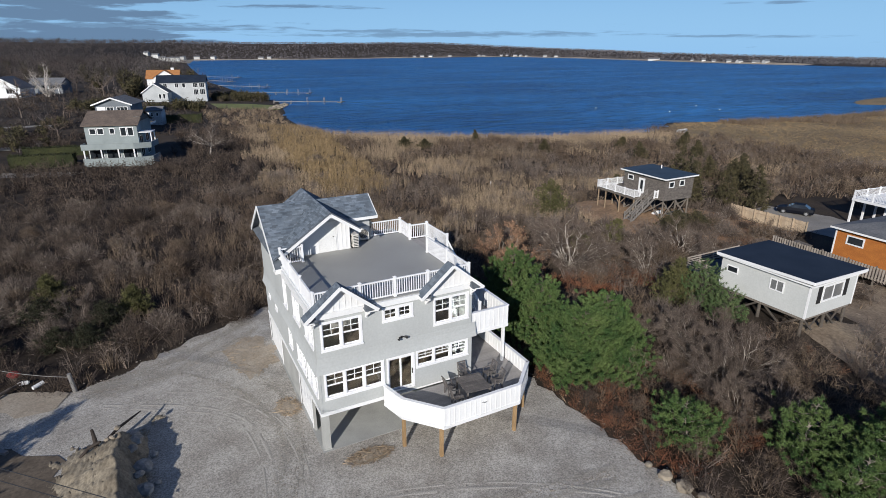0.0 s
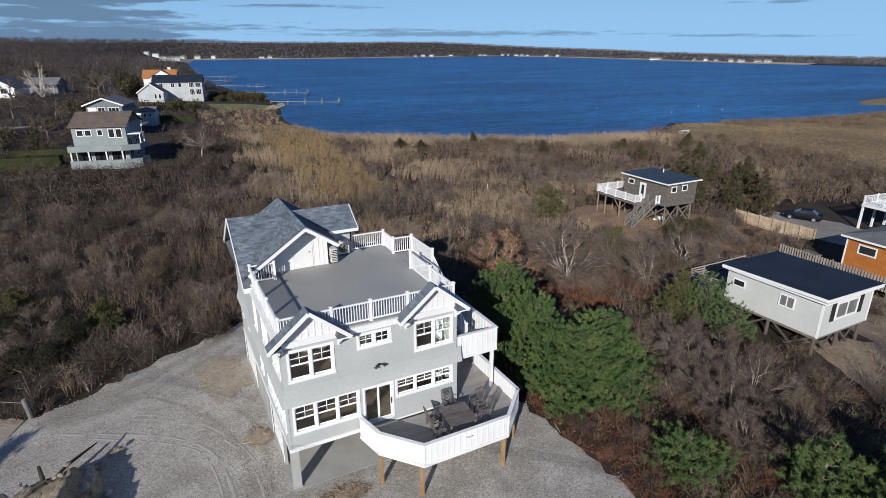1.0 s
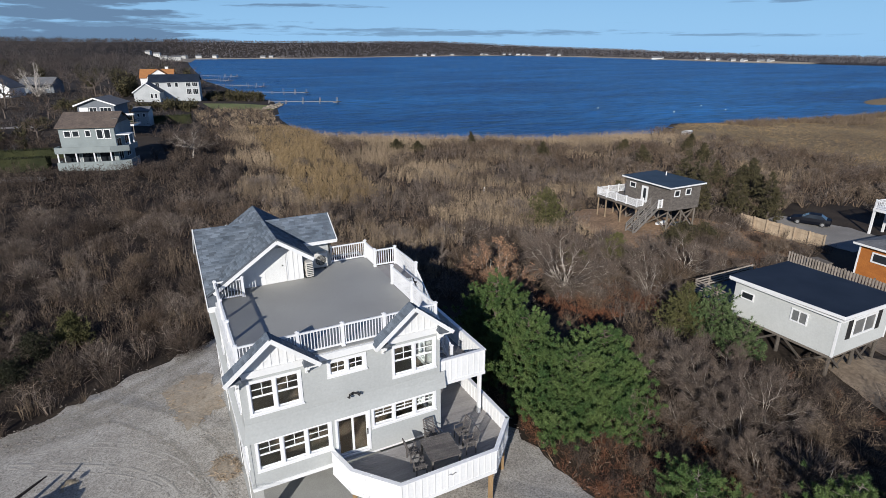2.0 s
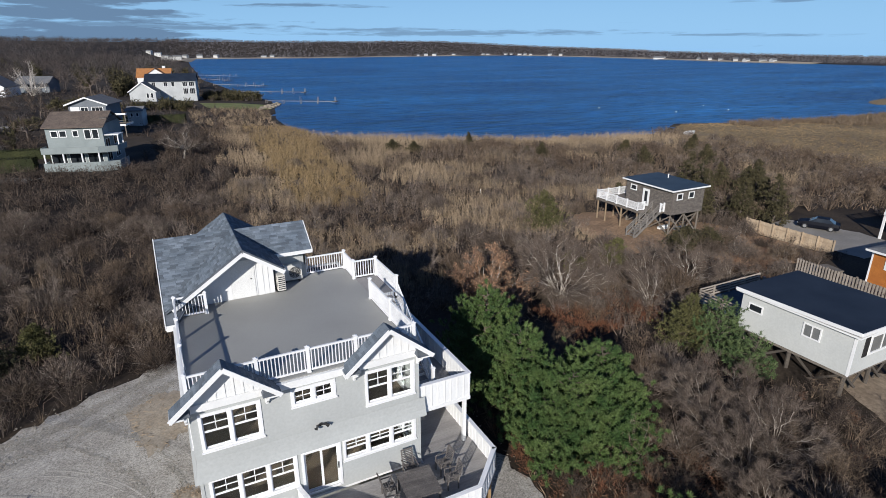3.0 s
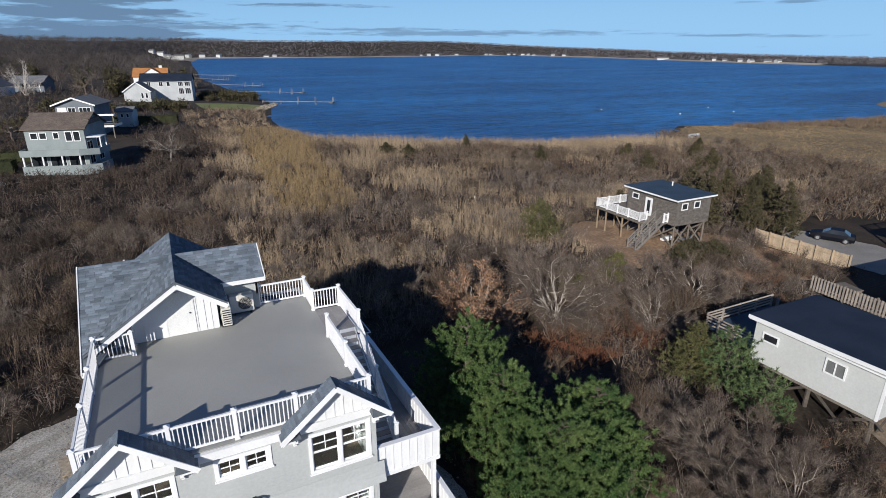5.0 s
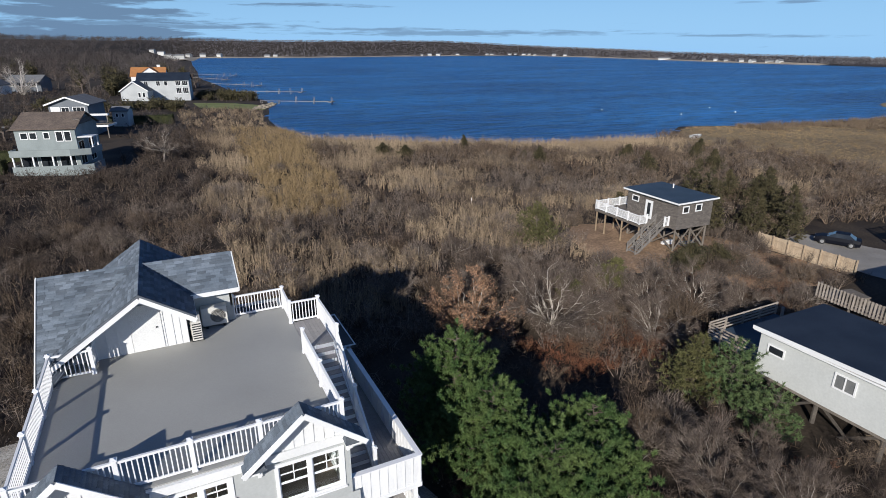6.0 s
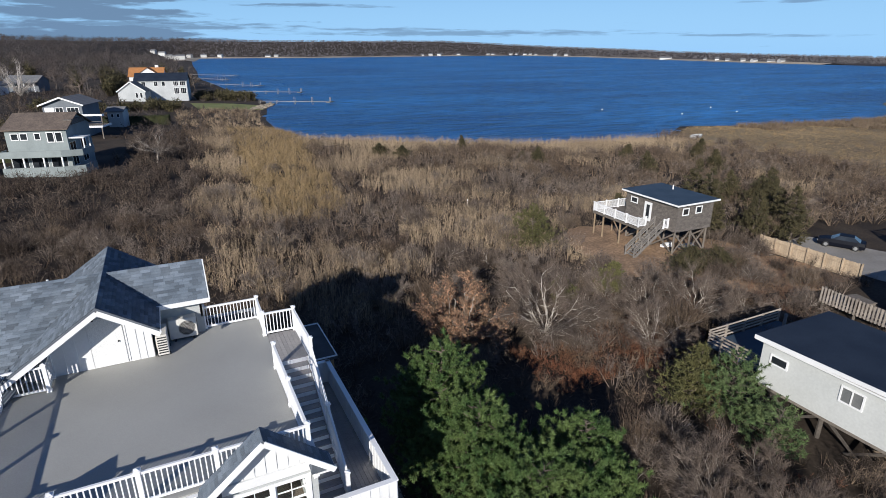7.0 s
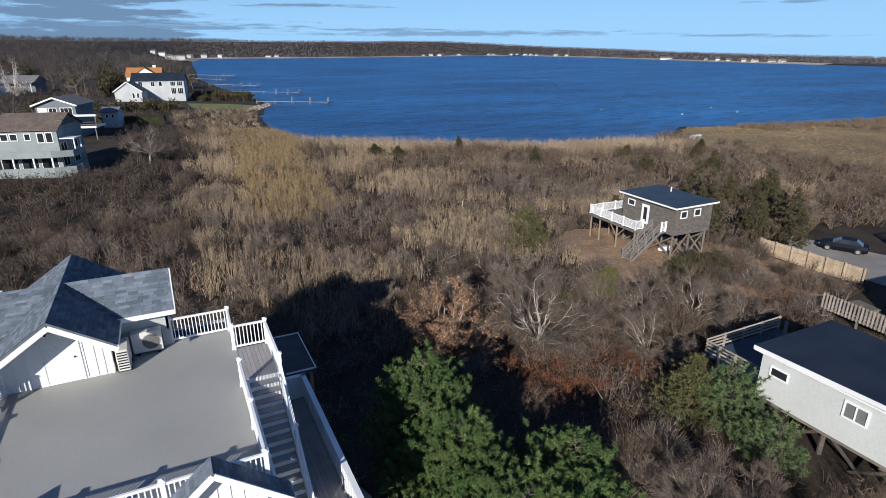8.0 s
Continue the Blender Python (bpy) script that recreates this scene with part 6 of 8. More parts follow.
def keep_clear(xy):
    """Leaves out the yard, the water, the neighbours' plots and the paths."""
    x, y = xy[:, 0], xy[:, 1]
    ok = ~in_yard(x, y, 0.0) & (shore_distance(x, y) < -1.0)
    for x0, x1, y0, y1 in CLEARINGS:
        ok &= ~((x > x0) & (x < x1) & (y > y0) & (y < y1))
    hollow = np.hypot((x + 11.5) / 5.5, (y - 20.5) / 5.0) < 1 + 0.3 * wavy(x, y, 3, 0.8)   # a dark evergreen hollow by the posts
    ok &= ~hollow | (np.sin(x * 37.1 + y * 91.7) > 0.35)
    return xy[ok]


rng = np.random.default_rng(7)


def scatter(x0, x1, y0, y1, per_m2):
    n = int((x1 - x0) * (y1 - y0) * per_m2)
    return np.c_[rng.uniform(x0, x1, n), rng.uniform(y0, y1, n)]


TWIG_GREY = surface("grey_twigs", (0.2, 0.16, 0.13), (0.108, 0.083, 0.067), 0.12, 0.9, fine=2.0, grain=0.2, per_island=0.62)
TWIG_BROWN = surface("brown_twigs", (0.102, 0.071, 0.05), (0.175, 0.13, 0.09), 0.1, 0.9, fine=2.0, grain=0.2, per_island=0.62)
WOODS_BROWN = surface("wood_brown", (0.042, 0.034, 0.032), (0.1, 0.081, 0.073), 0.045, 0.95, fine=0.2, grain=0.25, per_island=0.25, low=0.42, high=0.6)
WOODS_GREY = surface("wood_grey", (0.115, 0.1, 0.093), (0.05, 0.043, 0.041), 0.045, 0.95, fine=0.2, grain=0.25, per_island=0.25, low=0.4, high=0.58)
# far woods: paler and cooler, with the haze of distance mixed into the colour
HAZED_BROWN = surface("hazed_wood_brown", (0.105, 0.095, 0.098), (0.18, 0.163, 0.163), 0.012, 0.95, fine=0.05, grain=0.2, per_island=0.12)
HAZED_GREY = surface("hazed_wood_grey", (0.185, 0.173, 0.176), (0.105, 0.098, 0.104), 0.01, 0.95, fine=0.05, grain=0.2, per_island=0.12)
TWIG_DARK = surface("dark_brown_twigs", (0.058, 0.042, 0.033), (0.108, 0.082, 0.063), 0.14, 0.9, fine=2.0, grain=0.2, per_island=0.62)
CROWN_TWIG = surface("grey_purple_twigs", (0.165, 0.126, 0.1), (0.112, 0.086, 0.068), 0.3, 0.9, fine=2.0, grain=0.2, per_island=0.4)
TWIG_RUST = surface("rusty_brush", (0.175, 0.07, 0.036), (0.18, 0.094, 0.054), 0.3, 0.9, fine=2.0, grain=0.2, per_island=0.35)
REED = surface("dry_reed", (0.31, 0.22, 0.115), (0.25, 0.178, 0.095), 0.08, 0.85, fine=2.0, grain=0.15, per_island=0.3)
PALE_REED = surface("pale_dead_reed", (0.38, 0.288, 0.19), (0.245, 0.184, 0.124), 0.09, 0.85, fine=2.0, grain=0.15, per_island=0.35)
BROWN_REED = surface("brown_dead_reed", (0.2, 0.148, 0.1), (0.12, 0.088, 0.062), 0.2, 0.85, fine=2.0, grain=0.15, per_island=0.35)
MARSH = surface("marsh_grass", (0.34, 0.235, 0.12), (0.2, 0.142, 0.08), 0.04, 0.9, fine=1.0, grain=0.2, per_island=0.3)
NEEDLE = surface("pine_needles", (0.045, 0.09, 0.026), (0.112, 0.158, 0.05), 0.8, 0.6, fine=6.0, grain=0.2, per_island=0.4)
GREY_NEEDLE = surface("grey_green_needles", (0.06, 0.1, 0.036), (0.112, 0.15, 0.06), 0.8, 0.65, fine=6.0, grain=0.2, per_island=0.45)
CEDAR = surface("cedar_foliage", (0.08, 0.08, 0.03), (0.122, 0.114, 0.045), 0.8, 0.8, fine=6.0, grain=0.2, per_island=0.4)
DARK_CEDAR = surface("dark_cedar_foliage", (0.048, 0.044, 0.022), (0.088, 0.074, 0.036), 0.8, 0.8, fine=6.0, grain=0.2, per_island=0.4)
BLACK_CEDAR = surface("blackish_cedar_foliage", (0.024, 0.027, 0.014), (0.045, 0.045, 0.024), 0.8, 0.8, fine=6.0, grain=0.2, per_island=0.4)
OAK_LEAF = surface("dead_oak_leaves", (0.42, 0.24, 0.145), (0.29, 0.16, 0.098), 0.8, 0.85, fine=4.0, grain=0.2, per_island=0.4)
BARK_PALE = surface("pale_bark", (0.52, 0.47, 0.41), (0.36, 0.32, 0.27), 2.0, 0.9, fine=20, grain=0.2)
BARK_LIGHT = surface("light_grey_bark", (0.38, 0.335, 0.285), (0.26, 0.225, 0.19), 2.0, 0.9, fine=20, grain=0.2)
BARK_MID = surface("grey_bark", (0.3, 0.26, 0.22), (0.2, 0.17, 0.145), 2.0, 0.9, fine=20, grain=0.2)
BARK_DARK = surface("dark_bark", (0.1, 0.08, 0.065), (0.15, 0.12, 0.1), 2.0, 0.9, fine=20, grain=0.2)


def golden(xy):
    x, y = xy[:, 0], xy[:, 1]
    return (np.abs(x - 20.3 - (y - 55) * 0.1) / (5.0 + 0.03 * (y - 50)) < 1 + 0.35 * wavy(x, y, 6, 0.4)) & (y > 50 + 2 * wavy(x, y, 3, 1.4)) & (y < 141)


def reedy(xy):
    """Where pale reeds stand among the brush: a belt along the bay and drifts behind the house."""
    x, y = xy[:, 0], xy[:, 1]
    d = -shore_distance(x, y)
    drift = (wavy(x, y, 8.5, 2.2) > 0.02 + 0.5 * np.clip((4 - x) / 14, 0, 1) + 0.6 * np.clip((x - 48) / 14, 0, 1)) & (y > 21)
    belt = d < 15 + 6 * wavy(x, y, 11)
    return (belt | drift) & (y < 150) & (x < 104 + 4 * wavy(x, y, 6, 3.0)) & ~golden(xy) & (x > 9 + np.clip(y - 55, 0, 60) * 0.09 + 3 * wavy(x, y, 9, 1.0))


near = keep_clear(scatter(-34, 62, 2, 62, 0.66))
gloom = (near[:, 0] > 13) & (near[:, 0] < 27) & (near[:, 1] > 2) & (near[:, 1] < 15.5)
near = near[~gloom | (rng.random(len(near)) < 0.08)]
right = keep_clear(np.concatenate([scatter(13.5, 32, -26, 2, 0.14), scatter(32, 60, -26, 2, 0.6)]))
allb = np.concatenate([near, right])
thin = (allb[:, 0] > 29) & (allb[:, 0] < 53) & (allb[:, 1] > 4) & (allb[:, 1] < 21)
allb = allb[~thin | (rng.random(len(allb)) < 0.6)]
m = reedy(allb) | golden(allb)
pick = rng.random(len(allb)) + 0.25 * wavy(allb[:, 0], allb[:, 1], 6, 5.0)
open_ = allb[~m]
po = pick[~m]
west = open_[:, 0] + 0.15 * (open_[:, 1] - 20) < 3 + 3 * wavy(open_[:, 0], open_[:, 1], 7)
shrub_mass("scrub", "dense dark brown winter thicket", "scrub", open_[west & (po < 0.8)], rng, (1.0, 2.2), (0.7, 1.5), 12, 9, TWIG_DARK, 0.016, 0.009)
shrub_mass("scrub", "dense bare grey winter scrub", "scrub", open_[~west & (po < 0.5) | west & (po >= 0.92)], rng, (1.1, 2.5), (0.7, 1.6), 10, 11, TWIG_GREY, 0.022, 0.012)
shrub_mass("scrub", "dense bare brown winter scrub", "scrub", open_[~west & (po >= 0.5) | west & (po >= 0.8) & (po < 0.92)], rng, (0.8, 1.9), (0.7, 1.4), 10, 10, TWIG_BROWN, 0.022, 0.012)
dusk = np.concatenate([keep_clear(scatter(29, 58, 3.5, 20, 0.5)), scatter(50, 58.4, 11, 19, 0.4)])
shrub_mass("scrub", "low dark brown brush round the stilted cottage", "scrub", dusk, rng, (0.6, 1.5), (0.6, 1.2), 16, 11, TWIG_DARK, 0.014, 0.009)
inreed = allb[m][rng.random(m.sum()) < 0.35]
shrub_mass("scrub", "bare grey shrubs among the reeds", "scrub", inreed, rng, (1.0, 2.0), (0.6, 1.2), 9, 10, TWIG_GREY, 0.022, 0.013)

far = keep_clear(np.concatenate([scatter(-60, 130, 62, 128, 0.36), scatter(62, 170, -20, 62, 0.3), scatter(-75, -34, 20, 62, 0.3)]))
mf = reedy(far) | golden(far)
far = np.concatenate([far, keep_clear(scatter(140, 330, 50, 86, 0.3))])
mf = reedy(far) | golden(far)
marsh_edge = np.interp(far[:, 1], (18, 30, 43, 56, 64, 76, 92), (107, 109, 112, 110, 105.5, 108, 112)) + 4 * wavy(far[:, 0], far[:, 1], 9)
tan = (far[:, 0] > marsh_edge) & (far[:, 1] > 20)
shrub_mass("scrub", "distant bare brown scrub", "scrub", far[~mf & ~tan & (far[:, 0] > 12)], rng, (1.1, 2.8), (1.0, 2.0), 9, 9, TWIG_BROWN, 0.045, 0.028)
shrub_mass("scrub", "distant bare grey scrub", "scrub", far[~mf & ~tan & (far[:, 0] > 12)][::2] + 0.7, rng, (1.1, 2.6), (1.0, 2.0), 9, 8, TWIG_GREY, 0.045, 0.028)

shrub_mass("scrub", "distant dark brown thicket", "scrub", far[~mf & (far[:, 0] <= 12)], rng, (1.1, 2.6), (1.0, 2.0), 10, 9, TWIG_DARK, 0.045, 0.028)
reeds_all = keep_clear(scatter(-8, 130, 20, 130, 2.6))
in_gold = golden(reeds_all)
mixed = rng.random(len(reeds_all)) < 0.93
gold_xy = reeds_all[in_gold & mixed]
pale_xy = reeds_all[reedy(reeds_all) | in_gold & ~mixed]
shrub_mass("reeds", "tall dry golden reeds", "reeds", gold_xy, rng, (1.3, 2.0), (0.3, 0.7), 13, 1, REED, 0.016, 0.028, up=1.5)
shrub_mass("reeds", "pale dead reeds among bare scrub", "reeds", pale_xy, rng, (1.2, 2.2), (0.25, 0.65), 10, 1, PALE_REED, 0.014, 0.022, up=1.5)
west_xy = keep_clear(scatter(-11, 4, 12.5, 41, 2.4))
west_xy = west_xy[wavy(west_xy[:, 0], west_xy[:, 1], 4.5, 6.1) + 0.5 * wavy(west_xy[:, 0], west_xy[:, 1], 1.6, 2.0) > 0.05]
shrub_mass("reeds", "brown dead reeds along the edge of the thicket", "reeds", west_xy, rng, (1.2, 2.2), (0.2, 0.5), 8, 1, BROWN_REED, 0.013, 0.018, up=1.5)
marsh_xy = keep_clear(np.concatenate([scatter(104, 240, 24, 92, 1.5), scatter(130, 300, 4, 32, 0.4)]))
marsh_xy = marsh_xy[marsh_xy[:, 0] > np.interp(marsh_xy[:, 1], (18, 30, 43, 56, 64, 76, 92), (107, 109, 112, 110, 105.5, 108, 112)) - 2]
shrub_mass("marsh_grass", "low tan marsh grass along the bay", "marsh grass", marsh_xy, rng, (0.2, 0.55), (0.4, 1.1), 8, 0, MARSH, 0.035)

rim = keep_clear(scatter(138, 330, 50, 86, 0.6))
rim = rim[shore_distance(rim[:, 0], rim[:, 1]) > -13 + 6 * wavy(rim[:, 0], rim[:, 1], 12)]
shrub_mass("reeds", "tan reeds along the far edge of the marsh", "reeds", rim, rng, (0.8, 1.9), (0.7, 1.5), 14, 1, BROWN_REED, 0.05, 0.05, up=1.5)
# brush and reeds on the point before the white house
point_xy = keep_clear(scatter(10, 40, 112, 200, 0.3))
point_xy = point_xy[~((point_xy[:, 0] > 13) & (point_xy[:, 1] > 183))]
shrub_mass("scrub", "bare brown brush on the point by the bay", "scrub", point_xy[::2], rng, (0.8, 2.0), (0.9, 1.8), 9, 6, TWIG_BROWN, 0.05, 0.035)
shrub_mass("reeds", "tan reeds along the point by the bay", "reeds", point_xy[1::2], rng, (0.8, 1.7), (0.8, 1.6), 22, 1, PALE_REED, 0.05, 0.05, up=1.5)
# finer brush close beside the yard
fine_xy = keep_clear(np.concatenate([scatter(13.8, 32, -22, 3, 0.85), scatter(14, 28, 3, 16, 0.1)]))
shrub_mass("scrub", "fine bare dark brown brush beside the yard", "scrub", fine_xy[::2], rng, (0.7, 1.7), (0.6, 1.2), 20, 16, TWIG_DARK, 0.011, 0.006)
shrub_mass("scrub", "fine bare grey-brown brush beside the yard", "scrub", fine_xy[1::2], rng, (0.7, 1.9), (0.6, 1.3), 20, 16, TWIG_BROWN, 0.011, 0.006)
# low bramble and litter stems that fill the gaps
fill = keep_clear(np.concatenate([scatter(-34, 60, 4, 50, 1.3), scatter(27, 60, -26, 4, 1.3), scatter(13.5, 27, -26, 4, 1.3)]))
# west of x = 3 darker twigs carry the thicket's shade in their colour
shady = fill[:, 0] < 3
shrub_mass("undergrowth", "tangled brown undergrowth and dead grass", "undergrowth", fill[~shady], rng, (0.25, 0.8), (0.3, 0.8), 7, 0, TWIG_BROWN, 0.024)
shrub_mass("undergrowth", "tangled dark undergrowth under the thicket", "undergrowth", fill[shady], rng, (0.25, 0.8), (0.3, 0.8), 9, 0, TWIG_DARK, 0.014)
rust = np.concatenate([scatter(13.6, 22, -10, 3, 5.0), scatter(24, 35, 8, 13.5, 6.0), scatter(30, 52, 5, 18, 1.9), scatter(24, 34, -8, 2, 0.6)])
rust = np.concatenate([keep_clear(rust), scatter(49.5, 59, 11.5, 22, 0.5)])
shrub_mass("undergrowth", "rust-brown dead bracken and bramble", "undergrowth", rust, rng, (0.25, 0.75), (0.35, 0.8), 12, 8, TWIG_RUST, 0.007, 0.007)


def limb_path(rng, start, way, length, bend, steps=4):
    pts = [Vector(start)]
    d = Vector(way).normalized()
    for _ in range(steps):
        d = (d + Vector(rng.normal(size=3).tolist()) * bend).normalized()
        pts.append(pts[-1] + d * (length / steps))
    return pts


def bare_tree(name, label, x, y, height, spread, seed, bark, twig_mat, leaf_mat=None, category="tree", trunks=1, density=1.0, twigs=14, thick=0.03):
    """A leafless tree: crooked limbs that part low and arch out to a rounded head, branches off them, and a haze of fine twigs (with dead leaves where given)."""
    r = np.random.default_rng(seed)
    z = float(land_height(np.array([x]), np.array([y]))[0]) - 0.1
    root = thing(name, label, category, at=(x, y, z))
    bm = bmesh.new()
    r0 = height * thick
    fork = height * 0.32 if trunks == 1 else 0.0
    if trunks == 1:
        stem = limb_path(r, (0, 0, 0), (0.06, 0.03, 1), fork * 1.12, 0.06)
        tube(bm, stem, [r0, r0 * 0.88, r0 * 0.8, r0 * 0.74, r0 * 0.66], 8)
        start = stem[3]
    heart = Vector((0, 0, height * 0.3))
    tips, ways = [], []
    limbs = int((8 if trunks == 1 else 3.4 * trunks) * density) + 3
    for k in range(limbs):
        a, e = k * 2.4 + r.uniform(-0.4, 0.4), math.asin(min(1.0, 0.08 + 0.92 * ((k * 0.618) % 1) ** 1.25))
        goal = Vector((math.cos(a) * math.cos(e) * spread, math.sin(a) * math.cos(e) * spread, height * (0.34 + 0.62 * math.sin(e)))) * r.uniform(0.72, 0.95)
        base = start if trunks == 1 else Vector((0.14 * math.cos(a), 0.14 * math.sin(a), 0))
        limb, drift = [base], Vector((0, 0, 0))
        for i in range(1, 8):
            f = i / 7
            drift += Vector(r.normal(size=3).tolist()) * spread * 0.035
            limb.append(Vector((base.x + (goal.x - base.x) * f ** 1.05, base.y + (goal.y - base.y) * f ** 1.05, base.z + (goal.z - base.z) * f ** 0.9)) + drift * (1 if i < 7 else 0.8))
        g0 = r0 * (0.62 if trunks == 1 else 0.8) * r.uniform(0.6, 1.05)
        tube(bm, limb, [g0 * (1 - 0.8 * i / 7) for i in range(8)], 5)
        for j in range(9):
            i = int(r.integers(2, 8))
            q = limb[i]
            out = (q - heart).normalized()
            way = out * 0.9 + Vector((r.normal(), r.normal(), 0.5 * r.normal() + 0.3)) * 0.75
            twig = limb_path(r, q, way, spread * r.uniform(0.16, 0.36), 0.24, 4)
            w0 = g0 * (1 - 0.75 * i / 7) * 0.75
            tube(bm, twig, [w0, w0 * 0.8, w0 * 0.6, w0 * 0.4, w0 * 0.15], 4)
            for p in twig[1:]:
                tips.append(tuple(p))
                ways.append(tuple((p - heart).normalized() * 0.7 + way.normalized() * 0.5))
    part("trunk", bm, bark, root)
    p, o = np.repeat(np.array(tips), twigs, 0), np.repeat(np.array(ways), twigs, 0)
    base = p + r.normal(size=p.shape) * spread * 0.035
    way = r.normal(size=base.shape) * 0.6 + o + (0, 0, 0.15)
    way /= np.linalg.norm(way, axis=1, keepdims=True)
    end = base + way * spread * r.uniform(0.06, 0.16, (len(base), 1))
    v = blades(base, end, np.full(len(base), max(0.0075, height * 0.0012)), r)
    crown = new("crown", soup("crown", v, np.arange(len(v)).reshape(-1, 3), twig_mat))
    crown.parent = root
    tagged(crown, kind="stuff")
    if leaf_mat:
        pick = base[r.random(len(base)) < 0.62]
        e = pick + r.normal(size=pick.shape) * 0.08
        v = blades(pick, e, np.full(len(pick), 0.04), r)
        leaves = new("leaves", soup("leaves", v, np.arange(len(v)).reshape(-1, 3), leaf_mat))
        leaves.parent = root
        tagged(leaves, kind="stuff")
    return root


def conifer(name, label, x, y, height, radius, seed, foliage, bark, tufts=900, needles=16, tuft=0.3, shape="pine", lean=0.0):
    """An evergreen: trunk, whorled limbs, and tufts of needles at their outer ends."""
    r = np.random.default_rng(seed)
    z = float(land_height(np.array([x]), np.array([y]))[0]) - 0.1
    root = thing(name, label, "tree", at=(x, y, z))
    bm = bmesh.new()
    trunk = [Vector((lean * f * height, 0.25 * math.sin(f * 3 + seed) - 0.25 * math.sin(seed), f * height * 0.97)) for f in (0, 0.2, 0.4, 0.6, 0.8, 1.0)]
    r0 = height * 0.02
    tube(bm, trunk, [r0 * (1 - 0.9 * f) for f in (0, 0.2, 0.4, 0.6, 0.8, 1.0)], 7)
    centres, outs = [], []
    limbs = int(26 + radius * 8)
    for k in range(limbs):
        f = (k + 0.5) / limbs
        low = 0.1 if shape == "pine" else 0.04
        h = low + (1 - low) * f
        i = min(4, int(h * 5))
        at = trunk[i].lerp(trunk[i + 1], h * 5 - i)
        reach = radius * ((1 - f) ** 0.62 * 0.95 + 0.08) * r.uniform(0.75, 1.12) if shape == "pine" else radius * ((1 - f) ** 0.9 + 0.12) * r.uniform(0.75, 1.1)
        a = k * 2.4 + r.uniform(-0.5, 0.5)
        way = Vector((math.cos(a), math.sin(a), r.uniform(0.2, 0.75)))
        limb = limb_path(r, at, way, reach, 0.15)
        tube(bm, limb, [r0 * 0.4, r0 * 0.3, r0 * 0.22, r0 * 0.14, r0 * 0.06], 4)
        n = max(4, int(tufts / limbs * reach / radius * 1.6))
        for _ in range(n):
            g = r.uniform(0.25, 1.0) ** 0.7 * 4
            i2 = min(3, int(g))
            p = limb[i2].lerp(limb[i2 + 1], g - i2)
            spread = reach * (0.26 if shape == "pine" else 0.28) * (0.3 + g / 5)
            c = np.array(tuple(p)) + r.normal(size=3) * spread * (1, 1, 0.6)
            centres.append(c)
            outs.append(np.array([way.x * 0.5, way.y * 0.5, 0.7]))
    part("trunk", bm, bark, root)
    if shape == "pine":
        # shoots: a bottle brush of needles on each, kept a hand's width apart
        kept, outs_kept, cells = [], [], set()
        for c, out in zip(centres, outs):
            cell = tuple(int(q // (tuft * 1.75)) for q in c)
            if cell not in cells and c[2] > 0.25:
                cells.add(cell)
                kept.append(c)
                outs_kept.append(out)
        c, o = np.repeat(np.array(kept), needles, 0), np.array(outs_kept) + r.normal(size=(len(kept), 3)) * 0.26
        o = np.repeat(o / np.linalg.norm(o, axis=1, keepdims=True), needles, 0)
        c = c + o * (r.uniform(-0.3, 0.9, (len(c), 1)) * tuft)
        way = r.normal(size=c.shape) * 0.7 + o * 0.62
    else:
        c, o = np.repeat(np.array(centres), needles, 0), np.repeat(np.array(outs), needles, 0)
        way = r.normal(size=c.shape) * 0.8 + o * 0.9
    way /= np.linalg.norm(way, axis=1, keepdims=True)
    v = blades(c, c + way * tuft * r.uniform(0.6, 1.15, (len(c), 1)), np.full(len(c), tuft * (0.075 if shape == "pine" else 0.1)), r)
    crown = new("crown", soup("crown", v, np.arange(len(v)).reshape(-1, 3), foliage))
    crown.parent = root
    tagged(crown, kind="stuff")
    return root


pine_label = "dense bushy green pine beside the gravel yard"
for n, (x, y, h, r_, lean) in enumerate(((15.6, 6.3, 6.3, 2.6, 0.02), (15.9, 3.6, 5.2, 2.5, 0.0), (16.6, 0.6, 4.2, 2.6, 0.03), (20.2, 2.3, 3.9, 2.1, 0.02), (19.0, 0.2, 3.4, 2.2, 0.03), (15.1, -0.6, 3.4, 1.9, -0.03), (17.4, -1.4, 2.8, 1.7, 0.0))):
    conifer("pine_tree", pine_label, x, y, h, r_, 100 + n, NEEDLE, BARK_DARK, 2600, 115, 0.2, "pine", lean)
# the last two stand out of view, added to cast shade on the brush
for n, (x, y, h, r_) in enumerate(((16.7, -8.2, 2.6, 1.6), (20.2, -12.0, 4.0, 1.6), (21.6, -14.4, 4.6, 1.9), (19.4, -14.2, 3.2, 1.5), (24.0, -13.6, 3.6, 1.7), (23.8, -17.6, 5.6, 2.1), (27.0, -17.0, 5.4, 2.1))):
    conifer("pine_tree", "young open pine with pale bare lower branches", x, y, h, r_, 200 + n, NEEDLE, BARK_MID, 760, 80, 0.2)
conifer("pine_tree", "low grey-green pine under the eave of the pale cottage", 29.5, -0.3, 2.9, 1.5, 303, GREY_NEEDLE, BARK_DARK, 500, 40, 0.22)
conifer("pine_tree", "grey-green pine leaning against the pale cottage", 30.0, 1.8, 4.3, 1.8, 301, GREY_NEEDLE, BARK_DARK, 900, 40, 0.22)
conifer("cedar_tree", "olive green cedar beside the pale cottage", 29.2, 3.7, 4.0, 1.7, 302, CEDAR, BARK_DARK, 900, 14, 0.24, "cedar")
